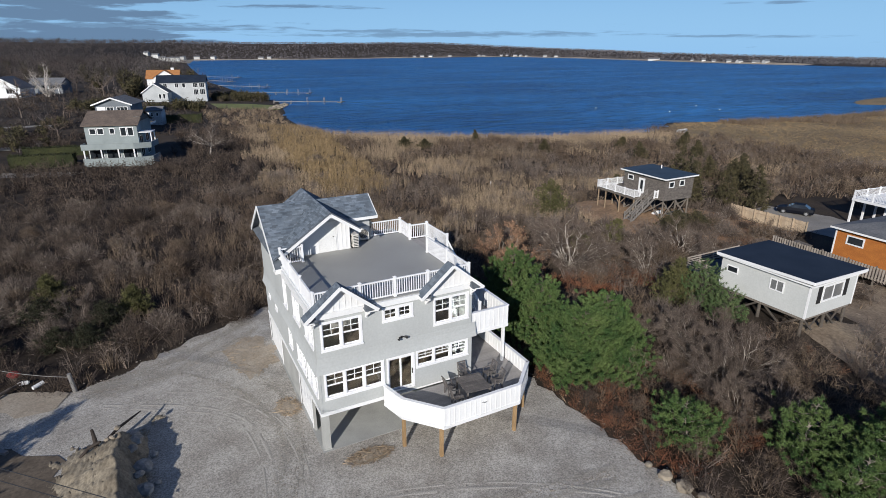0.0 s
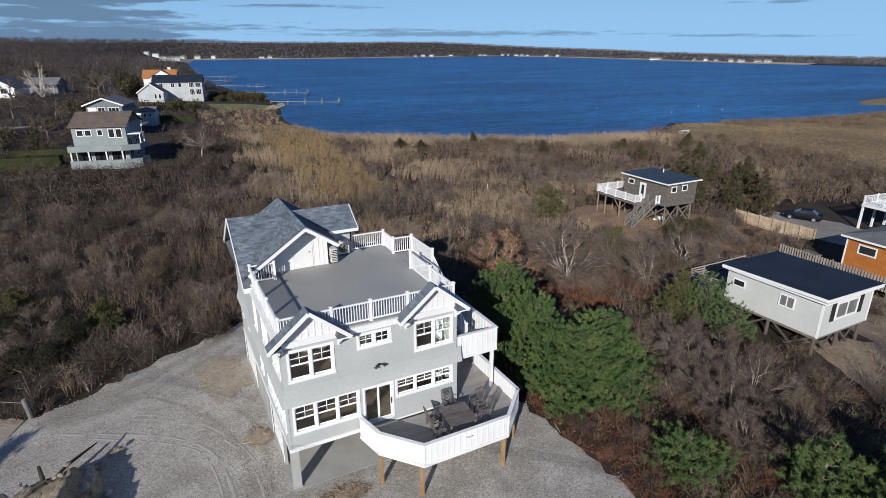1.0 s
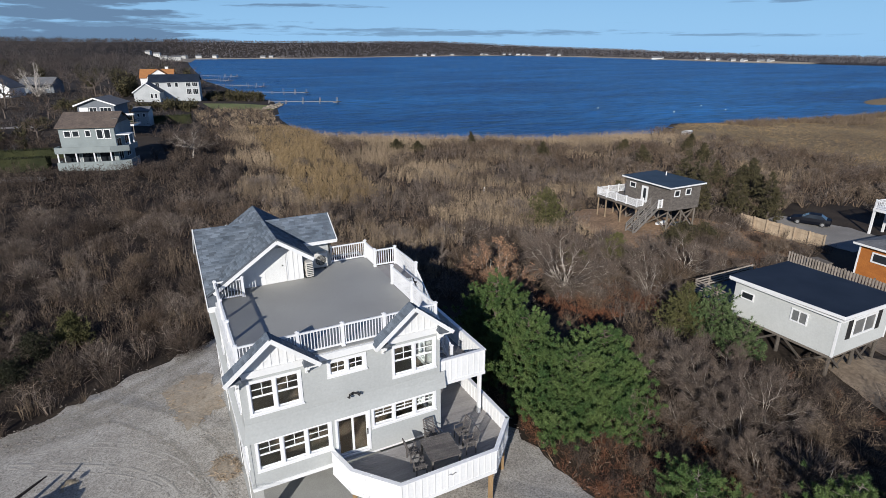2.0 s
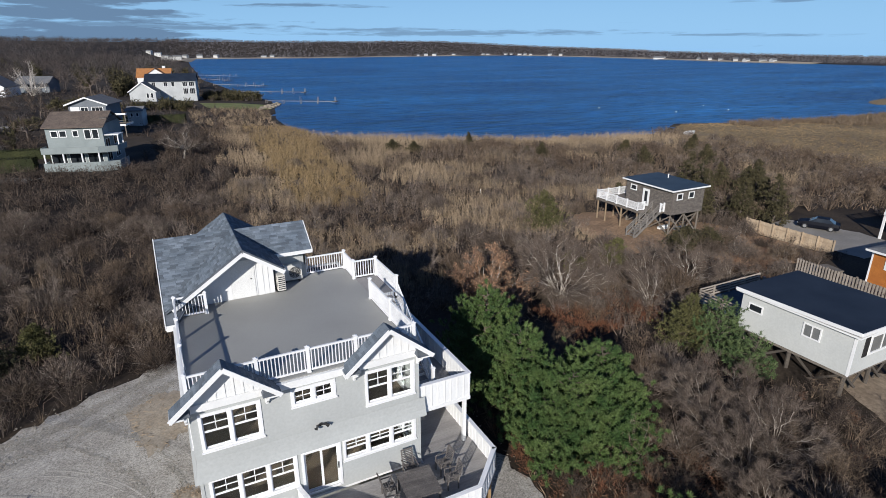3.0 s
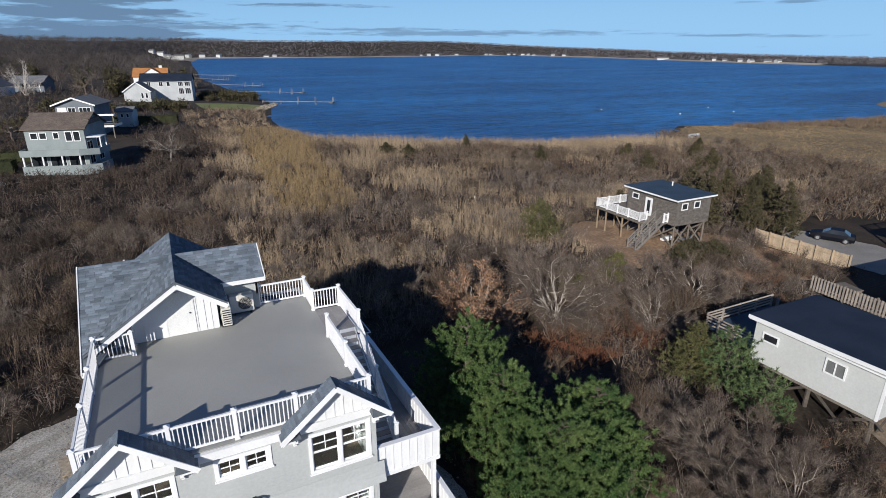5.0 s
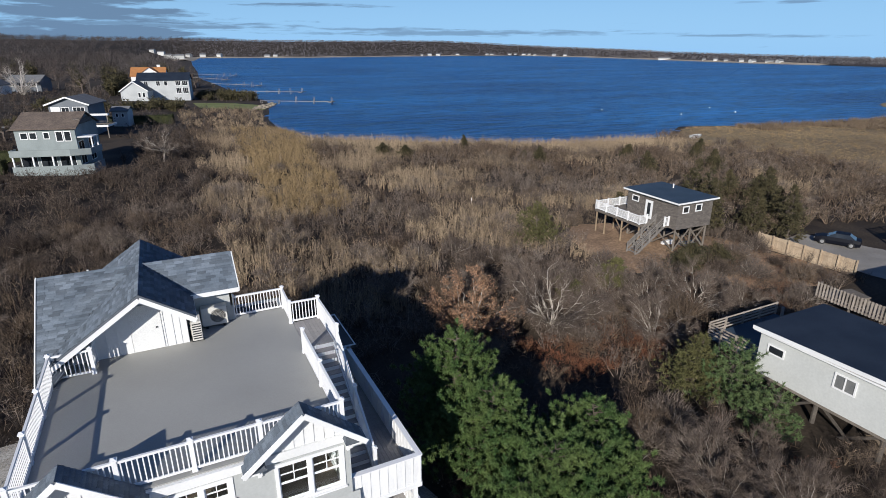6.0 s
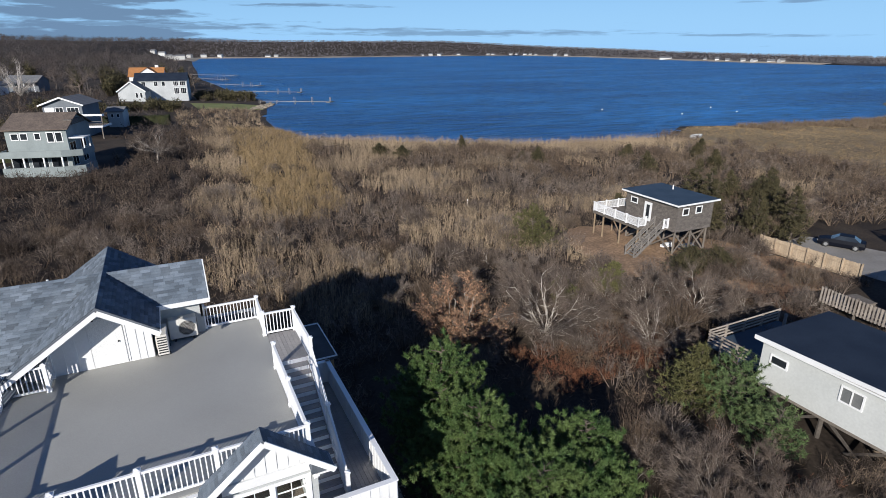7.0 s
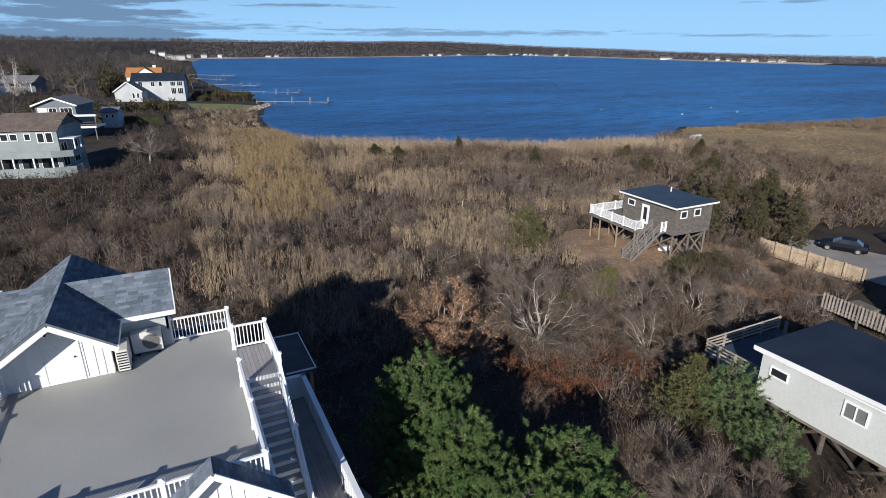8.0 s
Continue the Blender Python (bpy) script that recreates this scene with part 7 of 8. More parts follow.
for n, (x, y, h, r_) in enumerate(((37.6, 30.2, 4.8, 2.5), (36.8, 18.2, 3.0, 1.2), (31.6, 18.5, 2.6, 1.2), (-14.5, 27.5, 2.6, 1.3), (-22, 30, 2.4, 1.4), (-8.5, 22.0, 2.4, 1.2))):
    conifer("cedar_tree", "low olive green cedar in the scrub", x, y, h, r_, 320 + n, CEDAR, BARK_DARK, 900, 14, 0.26, "cedar")
for n, (x, y, h, r_) in enumerate(((57.2, 25.6, 6.2, 2.3), (59.6, 28.6, 6.6, 2.5), (61.4, 23.6, 5.0, 2.2), (63.4, 20.6, 5.8, 2.3), (65.6, 23.2, 4.6, 2.1), (68.5, 26.5, 5.0, 2.3), (64.0, 33.5, 6.4, 2.6), (70.5, 30.0, 4.6, 2.2), (77.0, 33.0, 4.4, 2.3), (54.5, 36.5, 2.6, 1.8), (71.5, 34.0, 4.2, 2.2), (63.5, 65.6, 2.6, 1.6), (61.0, 67.0, 2.0, 1.3),
                                   (40.5, 82.8, 2.6, 2.2), (44.0, 80.5, 2.2, 1.8), (57.7, 83.3, 2.8, 1.0), (75, 52, 3.5, 1.8), (86, 48, 3.6, 2.0), (91, 56, 3.0, 1.8), (80, 62, 2.6, 1.6), (96, 60, 3.0, 1.6))):
    conifer("cedar_tree", "dark weathered cedar above the brown scrub", x, y, h * 1.05, r_ * 0.74, 340 + n, DARK_CEDAR, BARK_DARK, 430, 14, 0.36, "cedar")

for n, (x, y, h, r_) in enumerate(((48.0, 20.0, 2.2, 1.7), (46.0, 19.0, 1.9, 1.5), (50.6, 18.8, 1.9, 1.5))):
    conifer("cedar_tree", "low dull green cedar by the shingled cottage", x, y, h, r_, 380 + n, DARK_CEDAR, BARK_DARK, 700, 14, 0.22, "cedar")
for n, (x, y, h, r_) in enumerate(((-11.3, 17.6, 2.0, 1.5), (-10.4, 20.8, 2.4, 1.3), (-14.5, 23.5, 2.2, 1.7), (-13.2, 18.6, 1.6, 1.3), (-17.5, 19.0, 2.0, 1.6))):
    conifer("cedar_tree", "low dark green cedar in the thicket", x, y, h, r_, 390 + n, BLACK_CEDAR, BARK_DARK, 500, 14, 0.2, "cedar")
bare_tree("bare_tree", "bare spreading tree with pale trunk at the reed edge", 4.3, 94.0, 6.8, 4.2, 13, BARK_PALE, TWIG_GREY, twigs=24, thick=0.026)
bare_tree("oak_tree", "bare pale-barked oak with wide crooked limbs", 27.8, 14.8, 4.7, 3.8, 11, BARK_PALE, CROWN_TWIG, trunks=5, density=1.2, twigs=34, thick=0.019)
bare_tree("oak_tree", "small oak still holding rust-brown dead leaves", 22.0, 16.4, 4.2, 3.2, 12, BARK_PALE, TWIG_BROWN, OAK_LEAF, trunks=5, density=1.5, twigs=30, thick=0.016)
for n, (x, y, h, s) in enumerate(((40.3, 12.8, 3.6, 3.0), (37.0, 14.5, 3.0, 2.4), (33.5, 10.5, 3.0, 2.4), (24.5, -1.5, 3.4, 2.5), (25.5, -5.0, 3.0, 2.4), (22.5, -5.5, 2.8, 2.2), (31.5, 22.5, 3.0, 2.4), (25.5, 21.5, 2.8, 2.2), (19.5, 24.5, 2.6, 2.2),
                                  (11.5, 30.0, 2.8, 2.4), (-12.5, 22.5, 2.6, 2.3), (-18.0, 25.0, 2.8, 2.2), (-9.0, 31.0, 2.4, 2.2), (14.5, 41.0, 2.6, 2.2), (-24, 33, 2.8, 2.4), (23.2, -3.2, 3.0, 2.0), (26.8, -2.6, 2.8, 2.0), (21.2, -7.8, 2.4, 1.8), (43.0, 10.5, 3.0, 2.4), (35.5, 17.5, 2.8, 2.3), (29.5, 19.5, 2.8, 2.3), (24.0, 19.8, 2.6, 2.0))):
    bare_tree("bare_tree", "bare grey wind-bent tree in the scrub", x, y, h, s, 400 + n, BARK_PALE if n < 3 else BARK_LIGHT, CROWN_TWIG if n < 3 or n > 14 else TWIG_GREY, trunks=5 if n < 6 else 3, density=1.1, twigs=26, thick=0.015)


def dome_bush(seed, twig_mat, bark, count=3400):
    """A rounded bare bush about 1.6 m high and 3 m wide: crooked stems under a close dome of twigs."""
    r = np.random.default_rng(seed)
    root = thing("bush", "rounded bare bush of fine grey-brown twigs", "bush", "bare bushes in the scrub")
    bm = bmesh.new()
    for k in range(9):
        a = r.uniform(0, 2 * math.pi)
        limb = limb_path(r, (0.15 * math.cos(a), 0.15 * math.sin(a), -0.1), Vector((math.cos(a), math.sin(a), r.uniform(0.5, 1.6))), r.uniform(1.1, 1.6), 0.2)
        tube(bm, limb, [0.045, 0.036, 0.026, 0.017, 0.006], 4)
    part("stem", bm, bark, root)
    a = r.uniform(0, 2 * np.pi, count)
    e = np.arcsin(r.uniform(0.02, 1, count))
    d = np.c_[np.cos(a) * np.cos(e) * 1.5, np.sin(a) * np.cos(e) * 1.5, np.sin(e) * 1.5]
    lump = 1 + 0.16 * np.sin(a * 3 + seed) * np.cos(e) + 0.1 * np.sin(a * 7 + e * 5)
    p = d * (r.uniform(0.3, 0.92, count) * lump)[:, None]
    way = d / 1.5 + r.normal(size=d.shape) * 0.55 + (0, 0, 0.25)
    way /= np.linalg.norm(way, axis=1, keepdims=True)
    v = blades(p, p + way * r.uniform(0.2, 0.45, (count, 1)), np.full(count, 0.01), r)
    crown = new("crown", soup("crown", v, np.arange(len(v)).reshape(-1, 3), twig_mat))
    crown.parent = root
    tagged(crown, kind="stuff")
    return root


r7 = np.random.default_rng(77)
cand = keep_clear(np.concatenate([np.c_[r7.uniform(18, 58, 170), r7.uniform(-20, 36, 170)], np.c_[r7.uniform(-30, 2, 80), r7.uniform(17, 62, 80)], np.c_[r7.uniform(0, 75, 90), r7.uniform(28, 80, 90)], np.c_[r7.uniform(58, 112, 80), r7.uniform(22, 72, 80)]]))
cand = np.concatenate([cand, np.array([(55.2, 16.2), (52.6, 18.4), (57.0, 19.6), (53.8, 13.0), (56.6, 13.4), (58.0, 22.5), (50.5, 15.2), (45.5, 15.5), (43.0, 12.0)])])
for px, py, pr in ((15.5, 6, 3.5), (16, 3, 3.5), (17, 0, 3.5), (20, 2, 3.2), (30, 3, 2.8), (29.5, -0.3, 2.0), (23.4, 8.6, 3.2), (28.0, 8.8, 2.8), (31.5, 8.2, 2.2), (27.6, 14.8, 3.0), (21.9, 16.2, 2.2), (46, 22, 4.5)):
    cand = cand[np.hypot(cand[:, 0] - px, cand[:, 1] - py) > pr]
bushes = []
for n, (x, y) in enumerate(cand.tolist()):
    z = float(land_height(np.array([x]), np.array([y]))[0])
    m = pose(x, y, z - 0.05, 0, 0, float(r7.uniform(0, 360))) @ Matrix.Diagonal((*(r7.uniform(0.6, 1.3) * np.array([1, 1, r7.uniform(0.8, 1.2)])).tolist(), 1))
    if n < 5:
        bushes.append(dome_bush(700 + n, (TWIG_GREY, TWIG_BROWN, TWIG_GREY, TWIG_DARK, TWIG_GREY)[n], (BARK_PALE, BARK_MID, BARK_PALE, BARK_MID, BARK_PALE)[n]))
        bushes[-1].matrix_basis = m
    else:
        copy_thing(bushes[n % 5], m @ Matrix.Diagonal((*(1 / s_ for s_ in bushes[n % 5].scale), 1)))

# bare trees round the houses by the bay
r5 = np.random.default_rng(55)
spots = []
while len(spots) < 44:
    x, y = r5.uniform(-120, 42), r5.uniform(105, 420)
    if float(shore_distance(np.array([x]), np.array([y]))[0]) > -6 or (-22 < x < 20 and 85 < y < 175) or (-12 < x < 40 and 180 < y < 240):
        continue
    spots.append((x, y))
kinds = []
for n, (x, y) in enumerate(spots):
    size = r5.uniform(0.65, 1.25)
    z = float(land_height(np.array([x]), np.array([y]))[0]) - 0.1
    if n < 4:
        kinds.append(bare_tree("bare_tree", "tall bare grey tree among the bay houses", x, y, 10.0, 5.0, 500 + n, BARK_DARK, TWIG_GREY if n % 2 else TWIG_BROWN, density=0.45, twigs=9))
        tagged(kinds[-1], group="bare trees round the bay houses")
    else:
        copy_thing(kinds[n % 4], pose(x, y, z, 0, 0, float(r5.uniform(0, 360))) @ Matrix.Scale(size, 4))
bare_tree("bare_tree", "tall white-barked bare tree among the bay houses", -38.2, 240, 14.0, 7.0, 520, surface("white_bark", (0.5, 0.46, 0.42), (0.38, 0.345, 0.31), 1.0, 0.9), BARK_LIGHT, trunks=4, twigs=5, thick=0.022)

# woods on the far shores and hills
def crown_mass(name, label, xy, rng, height, twigs, twig_w, twig_l, material, low=0.3):
    """Bare round-headed trees: a stem, limbs that fan out, and a dome of fine twigs."""
    n = len(xy)
    h = rng.uniform(height[0], height[1], n)
    wide = h * rng.uniform(0.36, 0.52, n)
    root = np.c_[xy, land_height(xy[:, 0], xy[:, 1]) - 0.2]
    fork = root + np.c_[rng.normal(size=(n, 2)) * 0.03 * h[:, None], h * low]
    verts = [blades(root, fork + np.c_[0 * h, 0 * h, 0.15 * h], h * 0.016, rng)]

    def dome(k, inner, outer):
        a, e = rng.uniform(0, 2 * np.pi, n * k), np.arcsin(rng.uniform(-0.25, 1, n * k))
        d = np.c_[np.cos(a) * np.cos(e), np.sin(a) * np.cos(e), np.sin(e)]
        tree = np.repeat(np.arange(n), k)
        lump = 1 + 0.18 * np.sin(3 * a + tree) * np.cos(e) + 0.12 * np.sin(5 * a + 4 * e + 2 * tree)
        f = (rng.uniform(inner, outer, n * k) * lump)[:, None]
        reach = np.c_[wide, wide, h * 0.55][tree]
        return d, fork[tree] + np.c_[0 * a, 0 * a, 0.12 * h[tree]] + d * f * reach, tree

    _, tip, tree = dome(7, 0.6, 0.9)
    verts.append(blades(fork[tree], tip, h[tree] * 0.008, rng))
    d, p, tree = dome(twigs, 0.45, 0.95)
    way = d + rng.normal(size=d.shape) * 0.5 + (0, 0, 0.3)
    way /= np.linalg.norm(way, axis=1, keepdims=True)
    verts.append(blades(p, p + way * (rng.uniform(0.6, 1.2, len(p)) * twig_l * h[tree])[:, None], h[tree] * twig_w, rng))
    v = np.concatenate(verts)
    return tagged(new(name, soup(name, v, np.arange(len(v)).reshape(-1, 3), material)), label, "woods", kind="stuff")


cand = np.concatenate([np.c_[r5.uniform(-700, 90, 7600), r5.uniform(420, 2300, 7600)], np.c_[r5.uniform(60, 1900, 44000), r5.uniform(60, 2500, 44000)]])
sd = shore_distance(cand[:, 0], cand[:, 1])
cand = cand[(sd < -14) & (sd > -560) & (np.hypot(cand[:, 0], cand[:, 1]) > 380) & ((cand[:, 0] > 700) | (cand[:, 1] > 330))]
lane = np.degrees(np.arctan2(cand[:, 0] + 1, cand[:, 1] + 19))
cand = cand[~((lane > 0.3) & (lane < 3.9) & (cand[:, 1] > 800) & (cand[:, 1] < 1420)) | (r5.random(len(cand)) < 0.15)]
flat = cand[:, 0] > cand[:, 1] * 1.05
nigh = np.degrees(np.arctan2(cand[:, 0] + 1, cand[:, 1] + 19)) < r5.uniform(-2, 7, len(cand))
crown_mass("woods", "bare brown woods on the hills behind the bay houses", cand[nigh][::2], rng, (7, 13), 34, 0.026, 0.15, WOODS_BROWN, 0.2)
crown_mass("woods", "bare grey-brown woods on the hills behind the bay houses", cand[nigh][1::2], rng, (7, 13), 34, 0.026, 0.15, WOODS_GREY, 0.2)
crown_mass("far_woods", "bare brown woods on the far hills", cand[~flat & ~nigh][::2], rng, (3.5, 6.5), 20, 0.06, 0.24, HAZED_BROWN, 0.2)
crown_mass("far_woods", "bare grey woods on the far hills", cand[~flat & ~nigh][1::2], rng, (3.5, 6.5), 20, 0.06, 0.24, HAZED_GREY, 0.2)
crown_mass("far_woods", "low bare woods on the flat far shore", cand[flat], rng, (3.5, 6), 18, 0.05, 0.2, HAZED_GREY, 0.15)
GARDENS = ((-19, -2, 84, 105), (-32, -16, 80, 108), (-19, -3, 122, 145), (-9, 1, 143, 154), (-10, 20, 200, 234), (14, 44, 180, 214), (-7, 14, 255, 276), (-62, -43, 230, 258), (-12, 4, 104, 122),
           (-47, -27, 144.5, 150), (-36, -24, 112, 119), (-22, -8, 188, 200), (-48, -31, 246, 270))


def outside(xy, margin=0.0):
    ok = shore_distance(xy[:, 0], xy[:, 1]) < -4
    for x0, x1, y0, y1 in GARDENS:
        ok &= ~((xy[:, 0] > x0 - margin) & (xy[:, 0] < x1 + margin) & (xy[:, 1] > y0 - margin) & (xy[:, 1] < y1 + margin))
    return xy[ok]


low = outside(np.concatenate([np.c_[r5.uniform(-200, 36, 900), r5.uniform(262, 560, 900)], np.c_[r5.uniform(-75, 40, 1500), r5.uniform(95, 262, 1500)]]))
shrub_mass("woods", "bare grey brush and garden shrubs by the bay houses", "woods", low[::2], rng, (0.8, 2.6), (1.0, 2.4), 6, 6, TWIG_DARK, 0.08, 0.05)
shrub_mass("woods", "bare brown brush and garden shrubs by the bay houses", "woods", low[1::2], rng, (0.8, 2.8), (1.0, 2.4), 6, 6, WOODS_GREY, 0.08, 0.05)
tall = outside(np.concatenate([np.c_[r5.uniform(-330, 20, 330), r5.uniform(282, 640, 330)], np.c_[r5.uniform(-95, -10, 34), r5.uniform(238, 300, 34)]]), 2.5)
crown_mass("woods", "tall bare grey-brown trees behind the bay houses", tall[::2], rng, (9, 17), 420, 0.0042, 0.13, WOODS_GREY)
crown_mass("woods", "tall bare brown trees behind the bay houses", tall[1::2], rng, (9, 17), 420, 0.0042, 0.13, WOODS_BROWN)
green = outside(np.concatenate([np.c_[r5.uniform(-250, 24, 60), r5.uniform(275, 600, 60)], np.c_[r5.uniform(-14, 10, 9), r5.uniform(278, 300, 9)], np.c_[r5.uniform(-12, -4, 4), r5.uniform(236, 250, 4)]]), 2.0)
shrub_mass("evergreen_woods", "dark evergreen trees among the bare woods", "woods", green, rng, (6, 11), (2.0, 3.6), 26, 14, DARK_CEDAR, 0.25, 0.16)
ever = np.concatenate([np.c_[r5.uniform(20, 41, 130), r5.uniform(222, 236, 130)], np.c_[r5.uniform(-26, 12, 60), r5.uniform(176, 186, 60)], np.c_[r5.uniform(-60, -24, 60), r5.uniform(112, 150, 60)]])
ever = ever[shore_distance(ever[:, 0], ever[:, 1]) < -2]
shrub_mass("evergreen_brush", "dark evergreen bushes by the bay houses", "bushes", ever, rng, (1.8, 4.0), (1.2, 2.4), 14, 10, DARK_CEDAR, 0.12, 0.12)

# white houses dotted along the far shore
FAR_WHITE = surface("far_white_siding", (0.52, 0.52, 0.5), (0.38, 0.38, 0.365), 0.02, 0.8, per_object=0.2)
far_spots = [(x, y, 9 + 5 * math.sin(x * 1.7) ** 2) for x, y in ((789, 1706), (821, 1719), (856, 1730), (936, 1741), (1059, 1758), (1079, 1760), (1162, 1771), (1190, 1776), (1186, 1720), (1179, 1676), (1172, 1629), (1153, 1503), (1142, 1432))]
far_spots += [(x, y, 5.5 + 4 * math.sin(x * 2.3) ** 2) for x, y in ((903, 728), (889, 692), (877, 662), (861, 620), (853, 591), (849, 566), (845, 541))]
far_spots += [(14, 1406, 16), (28, 1396, 13), (38, 1288, 14), (47, 1193, 12), (54, 1148, 15), (84, 1420, 13), (116, 1430, 16), (150, 1432, 12), (255, 1425, 11), (275, 1420, 12), (980, 893, 26)]
for n, (x, y, w) in enumerate(far_spots):
    if x > 90:      # set them along the shore, at the same bearing
        reach = np.linspace(0.75, 1.12, 600)
        wet = np.nonzero(shore_distance(-1 + (x + 1) * reach, -19 + (y + 19) * reach) > -6)[0]
        x, y = -1 + (x + 1) * reach[wet[-1]], -19 + (y + 19) * reach[wet[-1]]
    z = float(land_height(np.array([x]), np.array([y]))[0])
    far_house("house", "white shore house with grey roof across the bay", pose(x - w / 2, y + 4, 0, 0, 0, -30 - 25 * (x > 850) + 23 * math.sin(n * 2.7)), w * (0.75 + 0.35 * math.sin(n * 4.1) ** 2), 7, z, z + (2.6 if 600 < x and y < 1000 else 6.0 if x < 160 else 4.4) + 1.6 * abs(math.sin(n * 1.9)), 2.2, FAR_WHITE, GREY_ROOF, [], "x", 0.4)

# lawns
LAWN = surface("winter_lawn", (0.14, 0.172, 0.052), (0.2, 0.2, 0.08), 0.2, 0.95, bump=0.02, fine=6, grain=0.25)
for name, corners in (("lawn", [(17, 188), (37, 185), (40, 200), (30, 207), (16, 208)]), ("lawn", [(-20, 96), (-27, 97), (-27, 103.5), (-19, 103.5)])):
    cx, cy = np.mean(corners, 0)
    dense = [(cx + (x - cx) * f, cy + (y - cy) * f) for f in (0.25, 0.5, 0.75, 1.0) for x, y in corners]
    k = len(corners)
    bm = bmesh.new()
    vs = [bm.verts.new((x, y, float(land_height(np.array([x]), np.array([y]))[0]) + 0.12)) for x, y in dense]
    bm.faces.new(vs[:k])
    for ring_i in range(3):
        for i in range(k):
            j = (i + 1) % k
            bm.faces.new((vs[ring_i * k + i], vs[ring_i * k + j], vs[(ring_i + 1) * k + j], vs[(ring_i + 1) * k + i]))
    tagged(part(name, bm, LAWN), "short green winter lawn by the bay houses", "lawn", kind="structure")


def ground_patch(name, label, category, material, corners, lift=0.08, ragged=0.35, seed=1):
    """A thin irregular sheet that follows the land."""
    r = random.Random(seed)
    edge_pts = []
    for (x0, y0), (x1, y1) in zip(corners, corners[1:] + corners[:1]):
        n = max(1, int(math.hypot(x1 - x0, y1 - y0) / 0.8))
        for k in range(n):
            edge_pts.append((x0 + (x1 - x0) * k / n + r.uniform(-ragged, ragged), y0 + (y1 - y0) * k / n + r.uniform(-ragged, ragged)))
    xs, ys = [p[0] for p in edge_pts], [p[1] for p in edge_pts]
    pts = [Vector(p) for p in edge_pts] + [Vector((r.uniform(min(xs), max(xs)), r.uniform(min(ys), max(ys)))) for _ in range(int((max(xs) - min(xs)) * (max(ys) - min(ys)) * 0.9))]
    n = len(edge_pts)
    co, _, tris, *_ = geometry.delaunay_2d_cdt(pts, [(i, (i + 1) % n) for i in range(n)], [list(range(n))], 1, 1e-5)
    xy = np.array([tuple(c) for c in co])
    z = land_height(xy[:, 0], xy[:, 1]) + lift
    ob = new(name, soup(name, np.c_[xy, z], np.array(tris), material, True))
    return tagged(ob, label, category, kind="structure")


SAND = surface("trodden_sand", (0.30, 0.235, 0.165), (0.20, 0.15, 0.105), 0.3, 0.95, bump=0.03, fine=4, grain=0.25)
EARTH = surface("orange_brown_earth", (0.37, 0.24, 0.145), (0.22, 0.142, 0.088), 0.4, 0.95, bump=0.03, fine=4, grain=0.3)
MARSH_MAT = surface("matted_marsh_grass", (0.25, 0.185, 0.1), (0.15, 0.11, 0.066), 0.05, 0.95, bump=0.05, fine=1.6, grain=0.35)
DRIVE = surface("pale_drive", (0.29, 0.27, 0.245), (0.22, 0.205, 0.185), 0.3, 0.9, bump=0.006, fine=8, grain=0.12)
ground_patch("ground_patch", "trodden pale sand round the stilted cottage", "sand", SAND, [(31, -9.5), (34, -2.5), (39, -4.5), (40, 4), (48, 2), (53, -6), (52, -20), (38, -22)], seed=2)
ground_patch("ground_patch", "bare orange-brown earth below the shingled cottage", "earth", EARTH, [(42.0, 30.5), (45, 34.5), (50, 34), (55, 26), (58.4, 22.5), (58.5, 12), (54, 11), (48, 13), (45, 17), (44, 19.5), (40.5, 20.8), (40.5, 25)], seed=3)
ground_patch("marsh", "tan matted marsh grass flat beside the bay", "marsh", MARSH_MAT, [(109, 30), (111, 44), (109, 56), (104.5, 65), (107, 75), (111, 79), (121, 85.5), (129, 91), (146, 85), (167, 80), (188, 78.5), (217, 78), (260, 73), (330, 62), (330, 20), (200, 14), (130, 22)], 0.06, 1.2, seed=9)
ground_patch("marsh", "low tan marsh spit out in the bay", "marsh", MARSH_MAT, [(236, 97), (250, 108), (268, 115), (300, 119), (352, 118), (352, 96), (300, 90), (255, 90)], 0.12, 1.0, seed=19)
ground_patch("drive", "pale concrete drive with a parked car", "drive", DRIVE, [(60.2, 20.6), (66.5, 21.0), (69, 14), (68, 8.5), (60.4, 9)], 0.05, 0.1, seed=4)
ground_patch("ground_patch", "worn sandy track through the marsh", "sand", SAND, [(76, 32), (95, 33), (110, 34), (125, 30), (124, 26), (108, 29), (94, 29.5), (77, 29)], seed=5)
ground_patch("road", "grey asphalt road beside the gravel yard", "road", surface("worn_asphalt", (0.15, 0.13, 0.105), (0.1, 0.088, 0.07), 0.6, 0.95, bump=0.01, fine=12, grain=0.2), [(-45, 15), (-15.6, 8.6), (-13.0, 5.2), (-12.2, 2.0), (-12.0, -4), (-12.6, -20), (-45, -20)], 0.075, 0.4, seed=6)

ground_patch("drive", "pale garden drive between lawns and hedges", "drive", DRIVE, [(-50, 146.5), (-36, 145.4), (-27, 145), (-27, 148.0), (-36, 148.6), (-50, 150)], 0.1, 0.15, seed=11)
ground_patch("drive", "pale garden drive beside the clipped hedge", "drive", DRIVE, [(-40, 114), (-25, 112.5), (-25, 115.2), (-40, 118.5)], 0.1, 0.15, seed=12)
ground_patch("drive", "pale drive in front of the clipped hedge", "drive", DRIVE, [(-34, 88.5), (-18, 82.5), (-16, 85.5), (-33, 92)], 0.1, 0.15, seed=13)
SHORE_SAND = surface("far_shore_sand", (0.36, 0.31, 0.24), (0.27, 0.23, 0.18), 0.02, 0.95)

